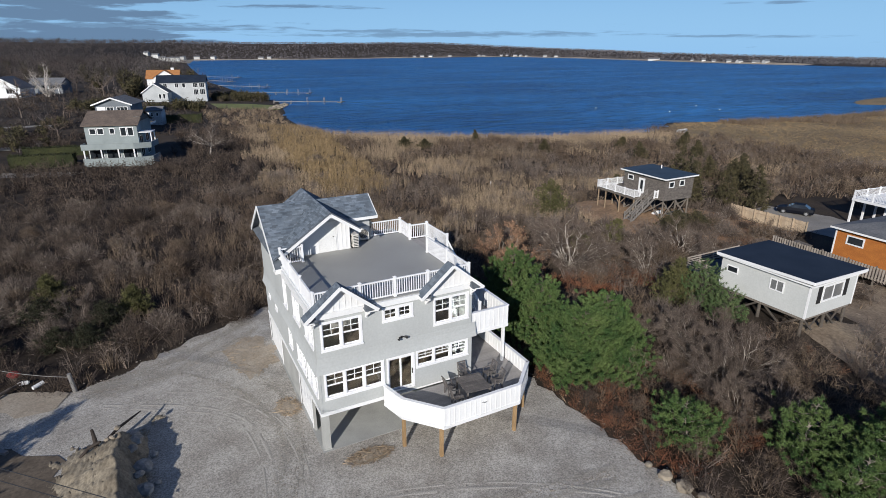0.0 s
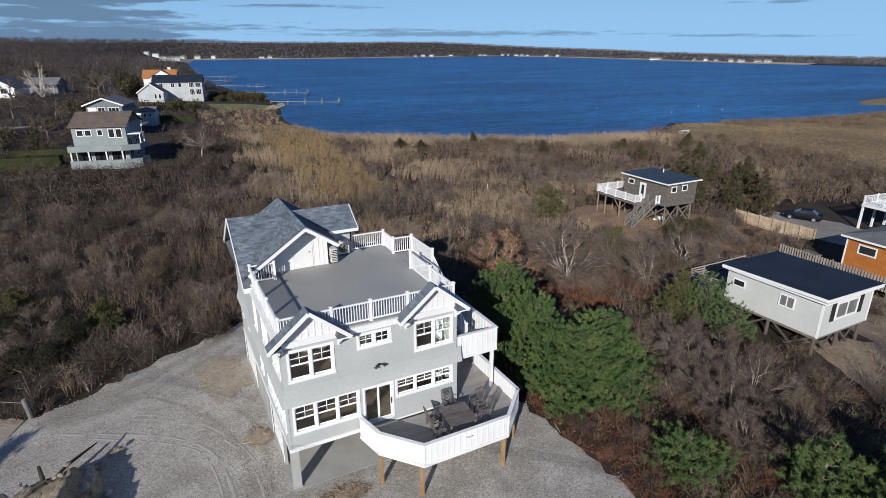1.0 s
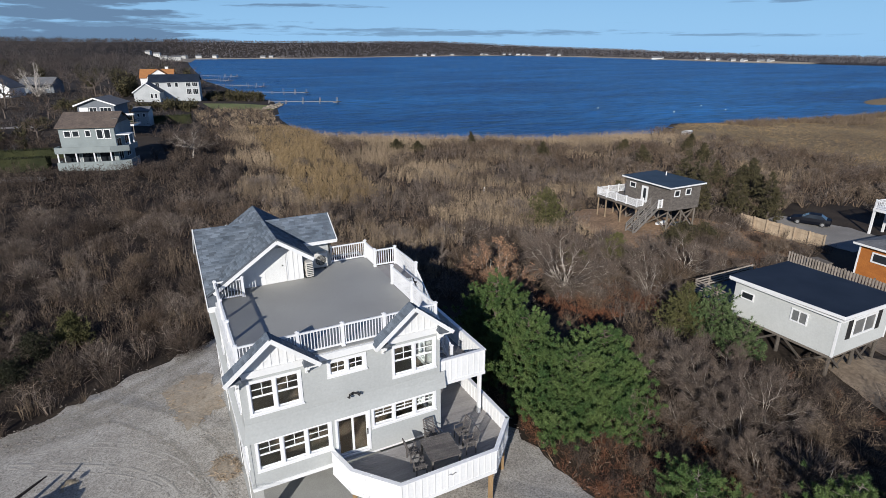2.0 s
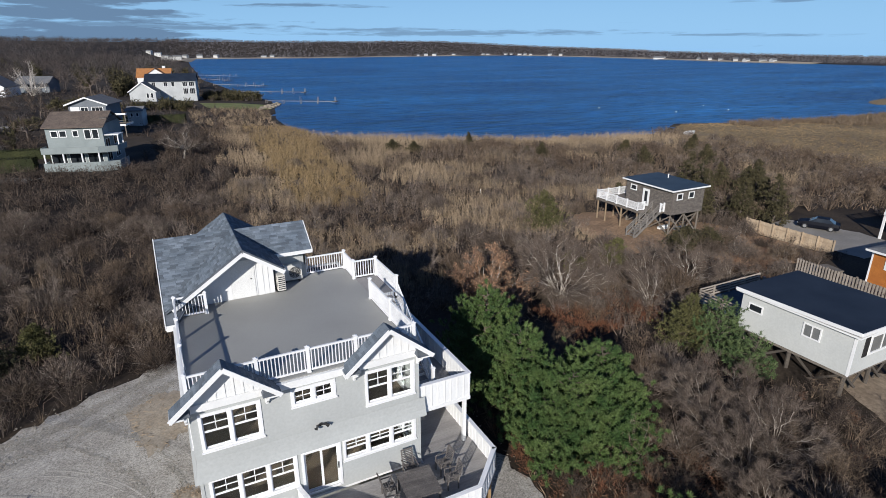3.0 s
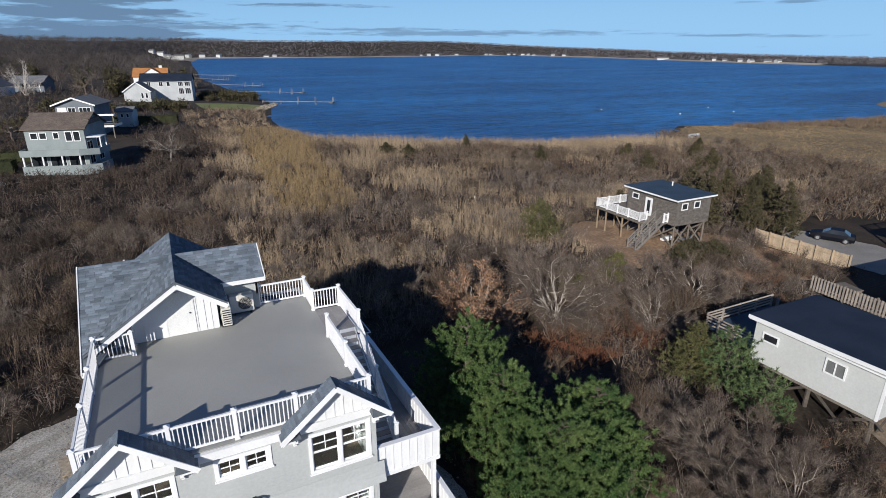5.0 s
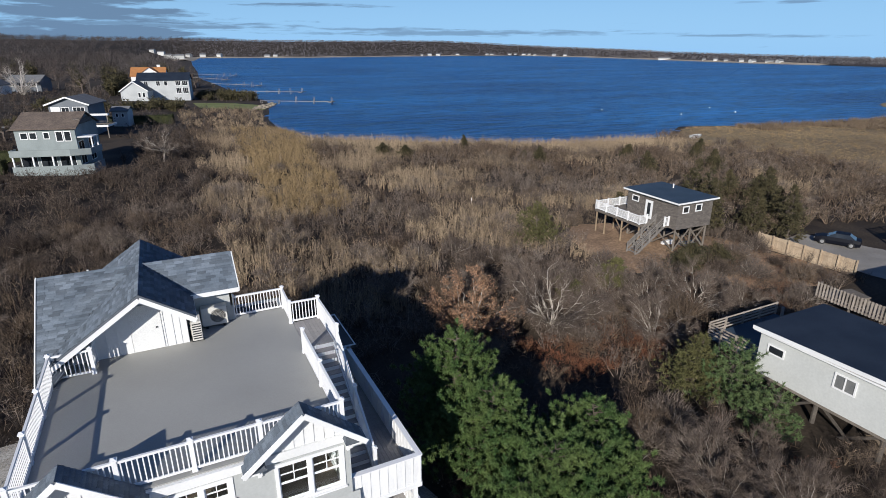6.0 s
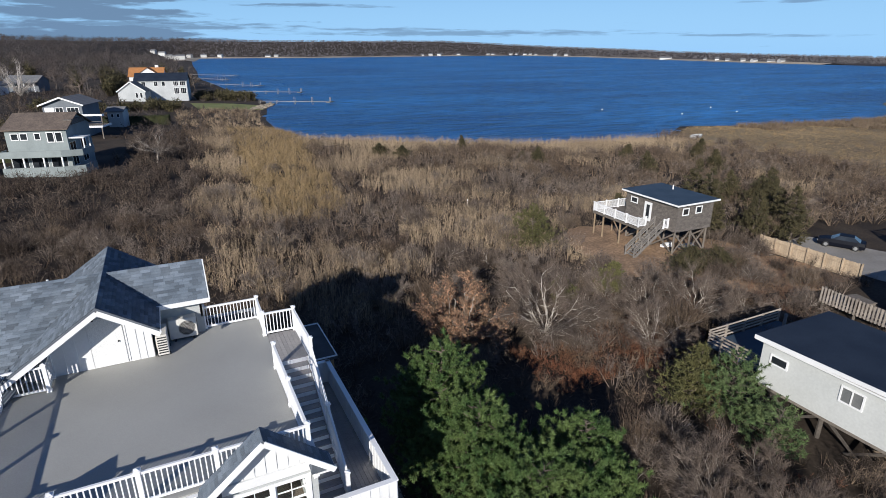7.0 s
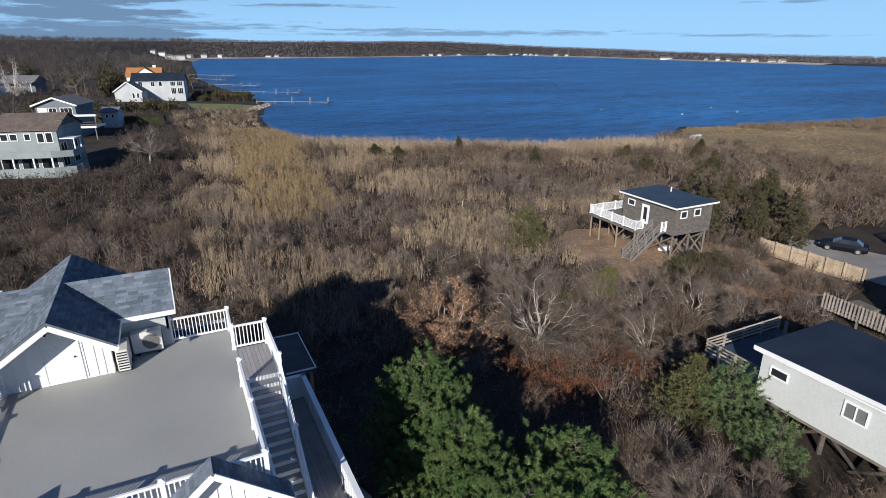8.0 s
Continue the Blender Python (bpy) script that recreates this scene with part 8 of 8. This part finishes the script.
# pale sand bank along the far shore
bank = [(65, 1050), (101, 1397), (224, 1410), (349, 1378), (545, 1485), (765, 1560), (939, 1620), (1087, 1615), (1050, 1277), (960, 969), (877, 740), (824, 582), (800, 420)]
bm = bmesh.new()
rows_ = []
for k in range(len(bank) - 1):
    for f_ in (0, 0.25, 0.5, 0.75):
        x, y = bank[k][0] + (bank[k + 1][0] - bank[k][0]) * f_, bank[k][1] + (bank[k + 1][1] - bank[k][1]) * f_
        out_ = Vector((x - 520, y - 1000)).normalized()
        high_ = 1.2 + 0.9 * math.sin(k * 3.1 + f_ * 9) ** 2
        rows_.append([bm.verts.new((x - out_.x * 6, y - out_.y * 6, WATER - 0.3)), bm.verts.new((x + out_.x * 8, y + out_.y * 8, high_)), bm.verts.new((x + out_.x * 30, y + out_.y * 30, high_ - 1.2))])
for p, q in zip(rows_, rows_[1:]):
    for i in (0, 1):
        bm.faces.new((p[i], p[i + 1], q[i + 1], q[i]))
tagged(part("shore_bank", bm, SHORE_SAND), "pale sand bank along the far shore", "shore", kind="structure")


# ---- things in the yard ----
def heap(name, label, cx, cy, rx, ry, h, material, steep, seed):
    """A dumped heap of earth: a bumpy mound with one steep side."""
    r = np.random.default_rng(seed)
    n = 70
    u, v = np.meshgrid(np.linspace(-1.15, 1.15, n), np.linspace(-1.15, 1.15, n))
    crest = 0.3 + 0.05 * np.sin(v * 5 + seed) + 0.03 * np.sin(v * 13)
    rise = np.clip((u + 1.1) / (crest + 1.1), 0, 1) ** 1.25
    drop = np.clip((crest + steep * 0.42 - u) / (steep * 0.42), -0.1, 1)
    z = h * np.minimum(rise, drop) * np.clip((1.0 - np.abs(v)) / 0.3, -0.1, 1) ** 1.0 * (0.88 + 0.12 * np.sin(v * 4 + 1))
    z = z + 0.12 * wavy(u * rx * 1.3, v * ry * 1.3, 0.7, seed) * (z > 0) + r.normal(size=z.shape) * 0.035 * (z > 0)
    i = np.arange(n * n).reshape(n, n)
    q = np.stack([i[:-1, :-1], i[:-1, 1:], i[1:, 1:], i[1:, :-1]], -1).reshape(-1, 4)
    data = soup(name, np.stack([cx + u * rx, cy + v * ry, z - 0.03], -1).reshape(-1, 3), q, material, True)
    return tagged(new(name, data), label, "earth heap")


FIELD_STONE = surface("grey_field_stone", (0.36, 0.33, 0.29), (0.25, 0.225, 0.195), 1.5, 0.9, bump=0.02, fine=5, grain=0.3)
SOIL = surface("dumped_sandy_soil", (0.27, 0.23, 0.17), (0.165, 0.137, 0.1), 0.9, 0.95, bump=0.03, fine=7, grain=0.3)
heap("earth_mound", "heap of sandy soil with rubble down one steep side", -9.75, 0.7, 2.35, 5.6, 1.6, SOIL, 1.1, 3)
for k, (x, y, z, size) in enumerate(((-8.5, 4.7, 0.55, 0.38), (-8.15, 2.5, 0.4, 0.42), (-8.1, 0.8, 0.4, 0.36), (-8.6, 3.7, 0.75, 0.26), (-8.3, 1.6, 0.7, 0.22), (-8.1, -0.6, 0.35, 0.34), (-8.6, 5.5, 0.2, 0.28), (-8.3, -1.6, 0.65, 0.24), (-7.7, 3.6, 0.12, 0.18), (-7.6, 1.4, 0.1, 0.15))):
    rock("boulder", x, y, z, size, 80 + k, FIELD_STONE, "grey boulder in the rubble of the earth heap", "heap boulders")
r8 = random.Random(88)
for k in range(26):
    u, v = r8.uniform(-1.3, 0.5), r8.uniform(-3.5, 4.2)
    rock("stone", -9.5 + u, v + 0.7, 1.42 - 0.6 * abs(u - 0.42) + 0.02 * k % 0.06, r8.uniform(0.05, 0.13), 180 + k, STONE, "pale stone lying on the earth heap", "stones on the earth heap")
for k, (x, y, s) in enumerate(((13.85, -9.3, 0.3), (14.05, -10.2, 0.36), (14.3, -11.2, 0.3), (13.7, -8.4, 0.18))):
    rock("boulder", x, y, 0.18, s, 120 + k, STONE, "pale squared boulder along the yard edge", "yard edge boulders")


BARK_BLACK = surface("charred_dark_bark", (0.035, 0.028, 0.024), (0.06, 0.048, 0.04), 2.0, 0.9, fine=20, grain=0.2)


def log(label, pts, radii, material=None):
    bm = bmesh.new()
    tube(bm, pts, radii, 9)
    return tagged(part("log", bm, material or BARK_DARK), label, "log")


log("dark broken log propped on the earth heap", [(-9.75, 4.6, 0.95), (-9.2, 5.4, 1.0), (-8.6, 6.3, 0.85), (-8.2, 6.9, 0.75)], [0.07, 0.075, 0.06, 0.03], BARK_BLACK)
log("dark stump standing in the earth heap", [(-10.2, 4.9, 0.4), (-10.2, 4.95, 1.0), (-10.25, 5.1, 1.5)], [0.12, 0.1, 0.07], BARK_BLACK)
log("dark branch lying across the heap", [(-10.9, 4.6, 0.4), (-10.5, 4.8, 0.7), (-9.95, 4.7, 0.95)], [0.08, 0.09, 0.06], BARK_BLACK)
log("fallen dark trunk beside the road", [(-17.5, 11.3, 0.15), (-16.3, 12.4, 0.22), (-15.2, 13.6, 0.3), (-14.6, 14.4, 0.2)], [0.13, 0.12, 0.09, 0.04])


def bollard(x, y, h, label, lean=0.0):
    bm = bmesh.new()
    tube(bm, [(x, y, -0.2), (x + lean * 0.5, y, h * 0.5), (x + lean, y, h)], [0.13, 0.12, 0.11], 10)
    tagged(part("fence_post", bm, PALE_PILE), label, "post", "posts along the yard")


bollard(-11.75, 12.1, 1.25, "weathered round timber post at the yard edge", -0.12)
bollard(-16.1, 15.2, 1.2, "weathered round timber post at the yard edge", 0.05)
bm = bmesh.new()
tube(bm, [(-14.0, 13.3, 0.2), (-13.5, 13.7, 0.25)], [0.12, 0.12], 14)
tagged(part("white_pipe", bm, WHITE), "short white plastic pipe at the edge of the scrub", "pipe")
bm = bmesh.new()
box(bm, -14.9, -14.3, 14.2, 14.4, 0.05, 0.28)
bmesh.ops.bevel(bm, geom=bm.edges[:], offset=0.06, segments=2, affect="EDGES")
tagged(part("white_canister", bm, WHITE), "white plastic canister beside the posts", "canister")
bm = bmesh.new()
bmesh.ops.create_icosphere(bm, subdivisions=2, radius=0.3)
for v in bm.verts:
    v.co = Vector((v.co.x * 1.3, v.co.y, v.co.z * 0.7)) * (1 + 0.25 * noise.noise(v.co * 4)) + Vector((-15.1, 14.95, 0.55))
tagged(part("red_bundle", bm, surface("faded_red_cloth", (0.36, 0.05, 0.045), (0.25, 0.04, 0.04), 2.0, 0.9)), "crumpled faded red cloth by the posts", "cloth")
bm = bmesh.new()
beam(bm, (-16.4, 9.0, 0.1), (-14.3, 7.1, 0.12), 0.22, 0.2)
tagged(part("timber_sleeper", bm, PALE_PILE), "pale timber sleeper lying beside the road", "timber")

# rope between the posts
for a, b in (((-16.1, 15.2, 1.05), (-11.8, 12.1, 1.0)), ((-21.0, 17.5, 1.0), (-16.1, 15.2, 1.05))):
    pts = [Vector(a).lerp(Vector(b), f) - Vector((0, 0, 0.5 * f * (1 - f))) for f in (0, 0.2, 0.4, 0.6, 0.8, 1)]
    bm = bmesh.new()
    tube(bm, pts, [0.02] * 6, 5)
    tagged(part("rope", bm, PALE_PILE), "slack pale rope between timber posts", "rope")

# overhead wires
for off in (0.0, 0.55):
    a, b = Vector((-42, 25.4 - off, 7.4)), Vector((48, -62.3 - off, 7.4))
    pts = [a.lerp(b, f) - Vector((0, 0, 1.6 * f * (1 - f))) for f in (k / 16 for k in range(17))]
    bm = bmesh.new()
    tube(bm, pts, [0.014] * 17, 5)
    tagged(part("overhead_wire", bm, BLACK), "thin black overhead wire crossing the yard", "wire")

# stones: loose gravel over the yard and ridges along the wheel tracks
r6 = np.random.default_rng(66)


def track(points, n, spread):
    p = np.array(points, float)
    t = r6.uniform(0, len(p) - 1.001, n)
    i = t.astype(int)
    f = (t - i)[:, None]
    p0, p1, p2, p3 = p[np.maximum(i - 1, 0)], p[i], p[i + 1], p[np.minimum(i + 2, len(p) - 1)]
    q = 0.5 * (2 * p1 + (p2 - p0) * f + (2 * p0 - 5 * p1 + 4 * p2 - p3) * f ** 2 + (3 * p1 - p0 - 3 * p2 + p3) * f ** 3)
    return q + r6.normal(size=q.shape) * spread


def stones(name, label, xy, z, low, high, material):
    n = len(xy)
    s = r6.uniform(low, high, (n, 1, 1))
    a = r6.uniform(0, 2 * np.pi, n)
    octa = np.array([(1, 0, 0), (0, 0.8, 0), (-1.1, 0, 0), (0, -0.9, 0), (0.1, 0.1, 0.6), (0, 0, -0.3)])
    c, d = np.cos(a)[:, None], np.sin(a)[:, None]
    v = np.stack([octa[:, 0] * c - octa[:, 1] * d, octa[:, 0] * d + octa[:, 1] * c, np.broadcast_to(octa[:, 2], (n, 6))], -1) * s
    v = v + np.c_[xy, np.full(n, z)][:, None]
    f = np.array([(0, 1, 4), (1, 2, 4), (2, 3, 4), (3, 0, 4), (1, 0, 5), (2, 1, 5), (3, 2, 5), (0, 3, 5)])
    faces = (f[None] + 6 * np.arange(n)[:, None, None]).reshape(-1, 3)
    ob = new(name, soup(name, v.reshape(-1, 3), faces, material))
    return tagged(ob, label, "gravel", kind="stuff")


LOOSE = surface("loose_stone", (0.4, 0.37, 0.325), (0.3, 0.275, 0.24), 0.6, 0.95, fine=8, grain=0.2, per_island=0.25)
DARK_LITTER = surface("dark_litter", (0.22, 0.19, 0.155), (0.3, 0.26, 0.215), 0.6, 0.95, fine=8, grain=0.2, per_island=0.4)
all_xy = np.c_[r6.uniform(-16, 14.5, 9000), r6.uniform(-16, 20, 9000)]
all_xy = all_xy[in_yard(all_xy[:, 0], all_xy[:, 1]) & ~((all_xy[:, 0] > -0.1) & (all_xy[:, 0] < 8.6) & (all_xy[:, 1] > -0.15) & (all_xy[:, 1] < 13.3))]
stones("loose_gravel", "loose stones over the crushed-stone yard", all_xy, 0.04, 0.02, 0.055, LOOSE)
tracks = [[(-11, 15), (-5.6, 12.8), (-2.5, 10), (-0.9, 6), (-0.75, 2.4), (-2.0, -2), (-6, -7)], [(-10.5, 13.6), (-6.2, 11.4), (-3.2, 7.9), (-1.9, 4.1), (-1.8, 0.8), (-3.6, -3), (-8, -7)],
          [(-11.5, 12.6), (-8.0, 12.6), (-4.6, 14.4), (-1.5, 16.5)], [(-11.0, 11.4), (-7.6, 11.2), (-4.0, 13.0), (-1.0, 15.0)], [(-2, -4), (4, -6.5), (12, -8)], [(-2, -5.6), (4, -8.2), (12, -10)]]
litter = np.concatenate([track(t, 420, 0.2) for t in tracks] + [track(t, 160, 0.5) for t in tracks[2:4]])
litter = litter[in_yard(litter[:, 0], litter[:, 1])]
stones("wheel_track_litter", "dark stones and leaf litter along the wheel tracks", litter, 0.045, 0.02, 0.05, DARK_LITTER)
edge_xy = yard_a[r6.integers(0, len(yard_a), 2600)] + r6.normal(size=(2600, 2)) * 0.45
edge_xy = edge_xy[(edge_xy[:, 0] > -22) & (edge_xy[:, 1] > -16) & ~((edge_xy[:, 0] > -0.2) & (edge_xy[:, 0] < 11.5) & (edge_xy[:, 1] > -3.4) & (edge_xy[:, 1] < 13.5))]
stones("edge_rubble", "stones and litter along the edge of the yard", edge_xy, 0.03, 0.025, 0.08, DARK_LITTER)


def mat_patch(name, label, cx, cy, rx, ry, material, blade_mat, count, seed):
    r = random.Random(seed)
    n = 36
    bm = bmesh.new()
    rim = []
    for k in range(n):
        a = 2 * math.pi * k / n
        f = 1 + r.uniform(-0.25, 0.2)
        rim.append(bm.verts.new((cx + rx * f * math.cos(a), cy + ry * f * math.sin(a), 0.052)))
    mid_v = bm.verts.new((cx, cy, 0.085))
    for k in range(n):
        bm.faces.new((rim[k], rim[(k + 1) % n], mid_v))
    ob = tagged(part(name, bm, material), label, "ground", kind="structure")
    a = r6.uniform(0, 2 * np.pi, count)
    q = np.sqrt(r6.uniform(0, 1, count))
    p = np.c_[cx + rx * q * np.cos(a), cy + ry * q * np.sin(a), np.full(count, 0.05)]
    tip = p + np.c_[r6.normal(size=(count, 2)) * 0.2, r6.uniform(0.02, 0.12, count)]
    v = blades(p, tip, np.full(count, 0.02), r6)
    g = new("dead_grass", soup("dead_grass", v, np.arange(len(v)).reshape(-1, 3), blade_mat))
    tagged(g, label, "dead grass", kind="stuff")


PALE_SAND = surface("pale_yard_sand", (0.36, 0.31, 0.245), (0.3, 0.25, 0.19), 0.7, 0.95, bump=0.02, fine=9, grain=0.2)
mat_patch("ground_patch", "mat of dead brown grass before the carport", 1.9, -1.4, 1.25, 0.55, PALE_SAND, PALE_REED, 520, 1)
mat_patch("ground_patch", "patch of orange-brown earth in the gravel yard", -1.7, 11.6, 1.5, 2.9, PALE_SAND, PALE_REED, 250, 2)
mat_patch("ground_patch", "patch of weedy dead grass by the garage", -0.8, 4.6, 0.7, 0.95, PALE_SAND, PALE_REED, 260, 3)
conifer("cedar_tree", "cedar whose shadow falls across the road", -19.6, 2.4, 5.0, 2.1, 900, DARK_CEDAR, BARK_DARK, 900, 14, 0.3, "cedar")


def tread_marks(points, n, seed):
    """Thin irregular scrapes of packed, darker gravel along a wheel track."""
    r = np.random.default_rng(seed)
    p = track(points, n, 0.1)
    a = r.uniform(0, 2 * np.pi, n)
    size = r.uniform(0.02, 0.085, n)
    ang = np.linspace(0, 2 * np.pi, 7)[:-1]
    rad = size[:, None] * r.uniform(0.5, 1.2, (n, 6))
    x = p[:, :1] + rad * np.cos(ang + a[:, None])
    y = p[:, 1:] + rad * np.sin(ang + a[:, None])
    z = np.broadcast_to(0.0535 + 0.004 * r.random((n, 1)), x.shape)
    keep = in_yard(p[:, 0], p[:, 1]) & ~((p[:, 0] > -0.2) & (p[:, 1] > -0.2) & (p[:, 1] < 13.4))
    v = np.stack([x, y, z], -1)[keep]
    k = len(v)
    f = np.arange(k * 6).reshape(k, 6)
    tri = np.concatenate([f[:, [0, i, i + 1]] for i in range(1, 5)])
    return v.reshape(-1, 3), tri


PACKED = surface("packed_gravel", (0.36, 0.335, 0.29), (0.31, 0.286, 0.245), 0.8, 0.95, fine=14, grain=0.25, per_island=0.16)
vs_, ts_, at_ = [], [], 0
for n, t in enumerate(tracks):
    for off in (-0.45, 0.45) if n > 1 else (0.0,):
        v_, t_ = tread_marks([(x + off * 0.6, y + off * 0.8) for x, y in t], 750, 40 + n)
        vs_.append(v_)
        ts_.append(t_ + at_)
        at_ += len(v_)
tagged(new("wheel_track", soup("wheel_track", np.concatenate(vs_), np.concatenate(ts_), PACKED)), "packed darker wheel tracks curving over the gravel", "wheel track", kind="stuff")

# lone posts: one white in the reeds, one grey by the pale cottage
for name, label, x, y, h, r_, mat in (("marker_post", "slim white marker post standing in the reeds", 39.4, 47.3, 1.2, 0.06, WHITE), ("timber_post", "grey timber post beside the pale cottage", 40.2, 6.1, 2.9, 0.11, PALE_PILE)):
    z = float(land_height(np.array([x]), np.array([y]))[0]) - 0.2
    bm = bmesh.new()
    tube(bm, [(x, y, z), (x + 0.02, y, z + h * 0.5), (x + 0.03, y + 0.02, z + h)], [r_, r_ * 0.97, r_ * 0.92], 8)
    tagged(part(name, bm, mat), label, "post")

# dark earth shoulder beside the road
ground_patch("ground_patch", "bare dark brown earth shoulder below the road", "earth", surface("dark_shoulder_earth", (0.15, 0.12, 0.09), (0.095, 0.075, 0.056), 0.5, 0.95, bump=0.02, fine=6, grain=0.25), [(-17, 8.3), (-14.4, 7.3), (-12.1, 6.3), (-11.6, 3.8), (-11.5, 1), (-12, -4), (-17, -4)], 0.085, 0.55, seed=21)
ground_patch("ground_patch", "pale sandy shoulder between the road and the posts", "sand", PALE_SAND, [(-17, 14.6), (-14.0, 13.2), (-12.2, 11.6), (-13.3, 10.3), (-15.3, 11.2), (-17.5, 12.2)], 0.085, 0.45, seed=22)


def wheel_ribbon(points, wide, seed, level):
    """A worn wheel rut: a thin ragged ribbon along a smooth line, broken here and there."""
    r = np.random.default_rng(seed)
    p = np.array(points, float)
    t = np.linspace(0, len(p) - 1.001, int(18 * (len(p) - 1)) * 2)
    i = t.astype(int)
    f = (t - i)[:, None]
    p0, p1, p2, p3 = p[np.maximum(i - 1, 0)], p[i], p[i + 1], p[np.minimum(i + 2, len(p) - 1)]
    q = 0.5 * (2 * p1 + (p2 - p0) * f + (2 * p0 - 5 * p1 + 4 * p2 - p3) * f ** 2 + (3 * p1 - p0 - 3 * p2 + p3) * f ** 3)
    d = np.gradient(q, axis=0)
    side = np.c_[-d[:, 1], d[:, 0]] / (np.linalg.norm(d, axis=1, keepdims=True) + 1e-6)
    run = np.linspace(0, 6.28 * len(p), len(q))[:, None]
    w = wide * (0.75 + 0.3 * np.sin(run * 1.7 + seed) + 0.15 * np.sin(run * 5.3 + 2 * seed))
    a, b = q - side * w, q + side * w * (0.9 + 0.2 * np.sin(run * 3.1 + seed))
    keep = (np.sin(run[:-1, 0] * 0.9 + 1.3 * seed) + 0.6 * np.sin(run[:-1, 0] * 2.3 + seed) > -0.55) & in_yard(q[:-1, 0], q[:-1, 1]) & in_yard(q[1:, 0], q[1:, 1])
    rows = [np.c_[line, np.full(len(q), z)] for line, z in ((a - side * 0.07, 0.024), (a, level), (b, level), (b + side * 0.07, 0.024))]
    k = np.nonzero(keep)[0]
    n = len(q)
    return np.concatenate(rows), np.concatenate([np.stack([k + j * n, k + 1 + j * n, k + 1 + (j + 1) * n, k + (j + 1) * n], 1) for j in range(3)])


RUT = surface("rutted_gravel", (0.33, 0.308, 0.272), (0.385, 0.36, 0.322), 0.5, 0.95, bump=0.008, fine=20, grain=0.35)
ruts = []
for off in (0.0, 0.3, 1.5, 1.9):
    ruts.append([(-13 + off * 0.2, 9.2 - off), (-8.3, 10.6 - off * 0.9), (-5.6, 12.9 - off), (-2.9, 15.0 - off), (-0.9, 17.0 - off)])
for off in (0.0, 0.4, 1.9, 2.5):
    ruts.append([(-9.5 - off * 0.3, 10.2 - off * 0.3), (-6.4, 9.6 - off), (-3.6 - off * 0.45, 7.4 - off * 0.6), (-1.7 - off * 0.7, 4.2), (-1.0 - off * 0.8, 0.4), (-1.6 - off * 0.8, -4)])
for off in (0.0, 0.35, 1.6, 1.9):
    ruts.append([(-3, -3.4 - off), (1.5, -4.0 - off), (6, -5.6 - off), (10, -8.0 - off), (13, -10.8 - off)])
for n, line in enumerate(ruts):
    v_, f_ = wheel_ribbon(line, 0.035 + 0.05 * (n % 3 == 0), 300 + n, 0.0466 + 0.0003 * n)
    tagged(new("wheel_rut", soup("wheel_rut", v_, f_, RUT)), "worn darker wheel rut curving over the gravel", "wheel track", kind="stuff")
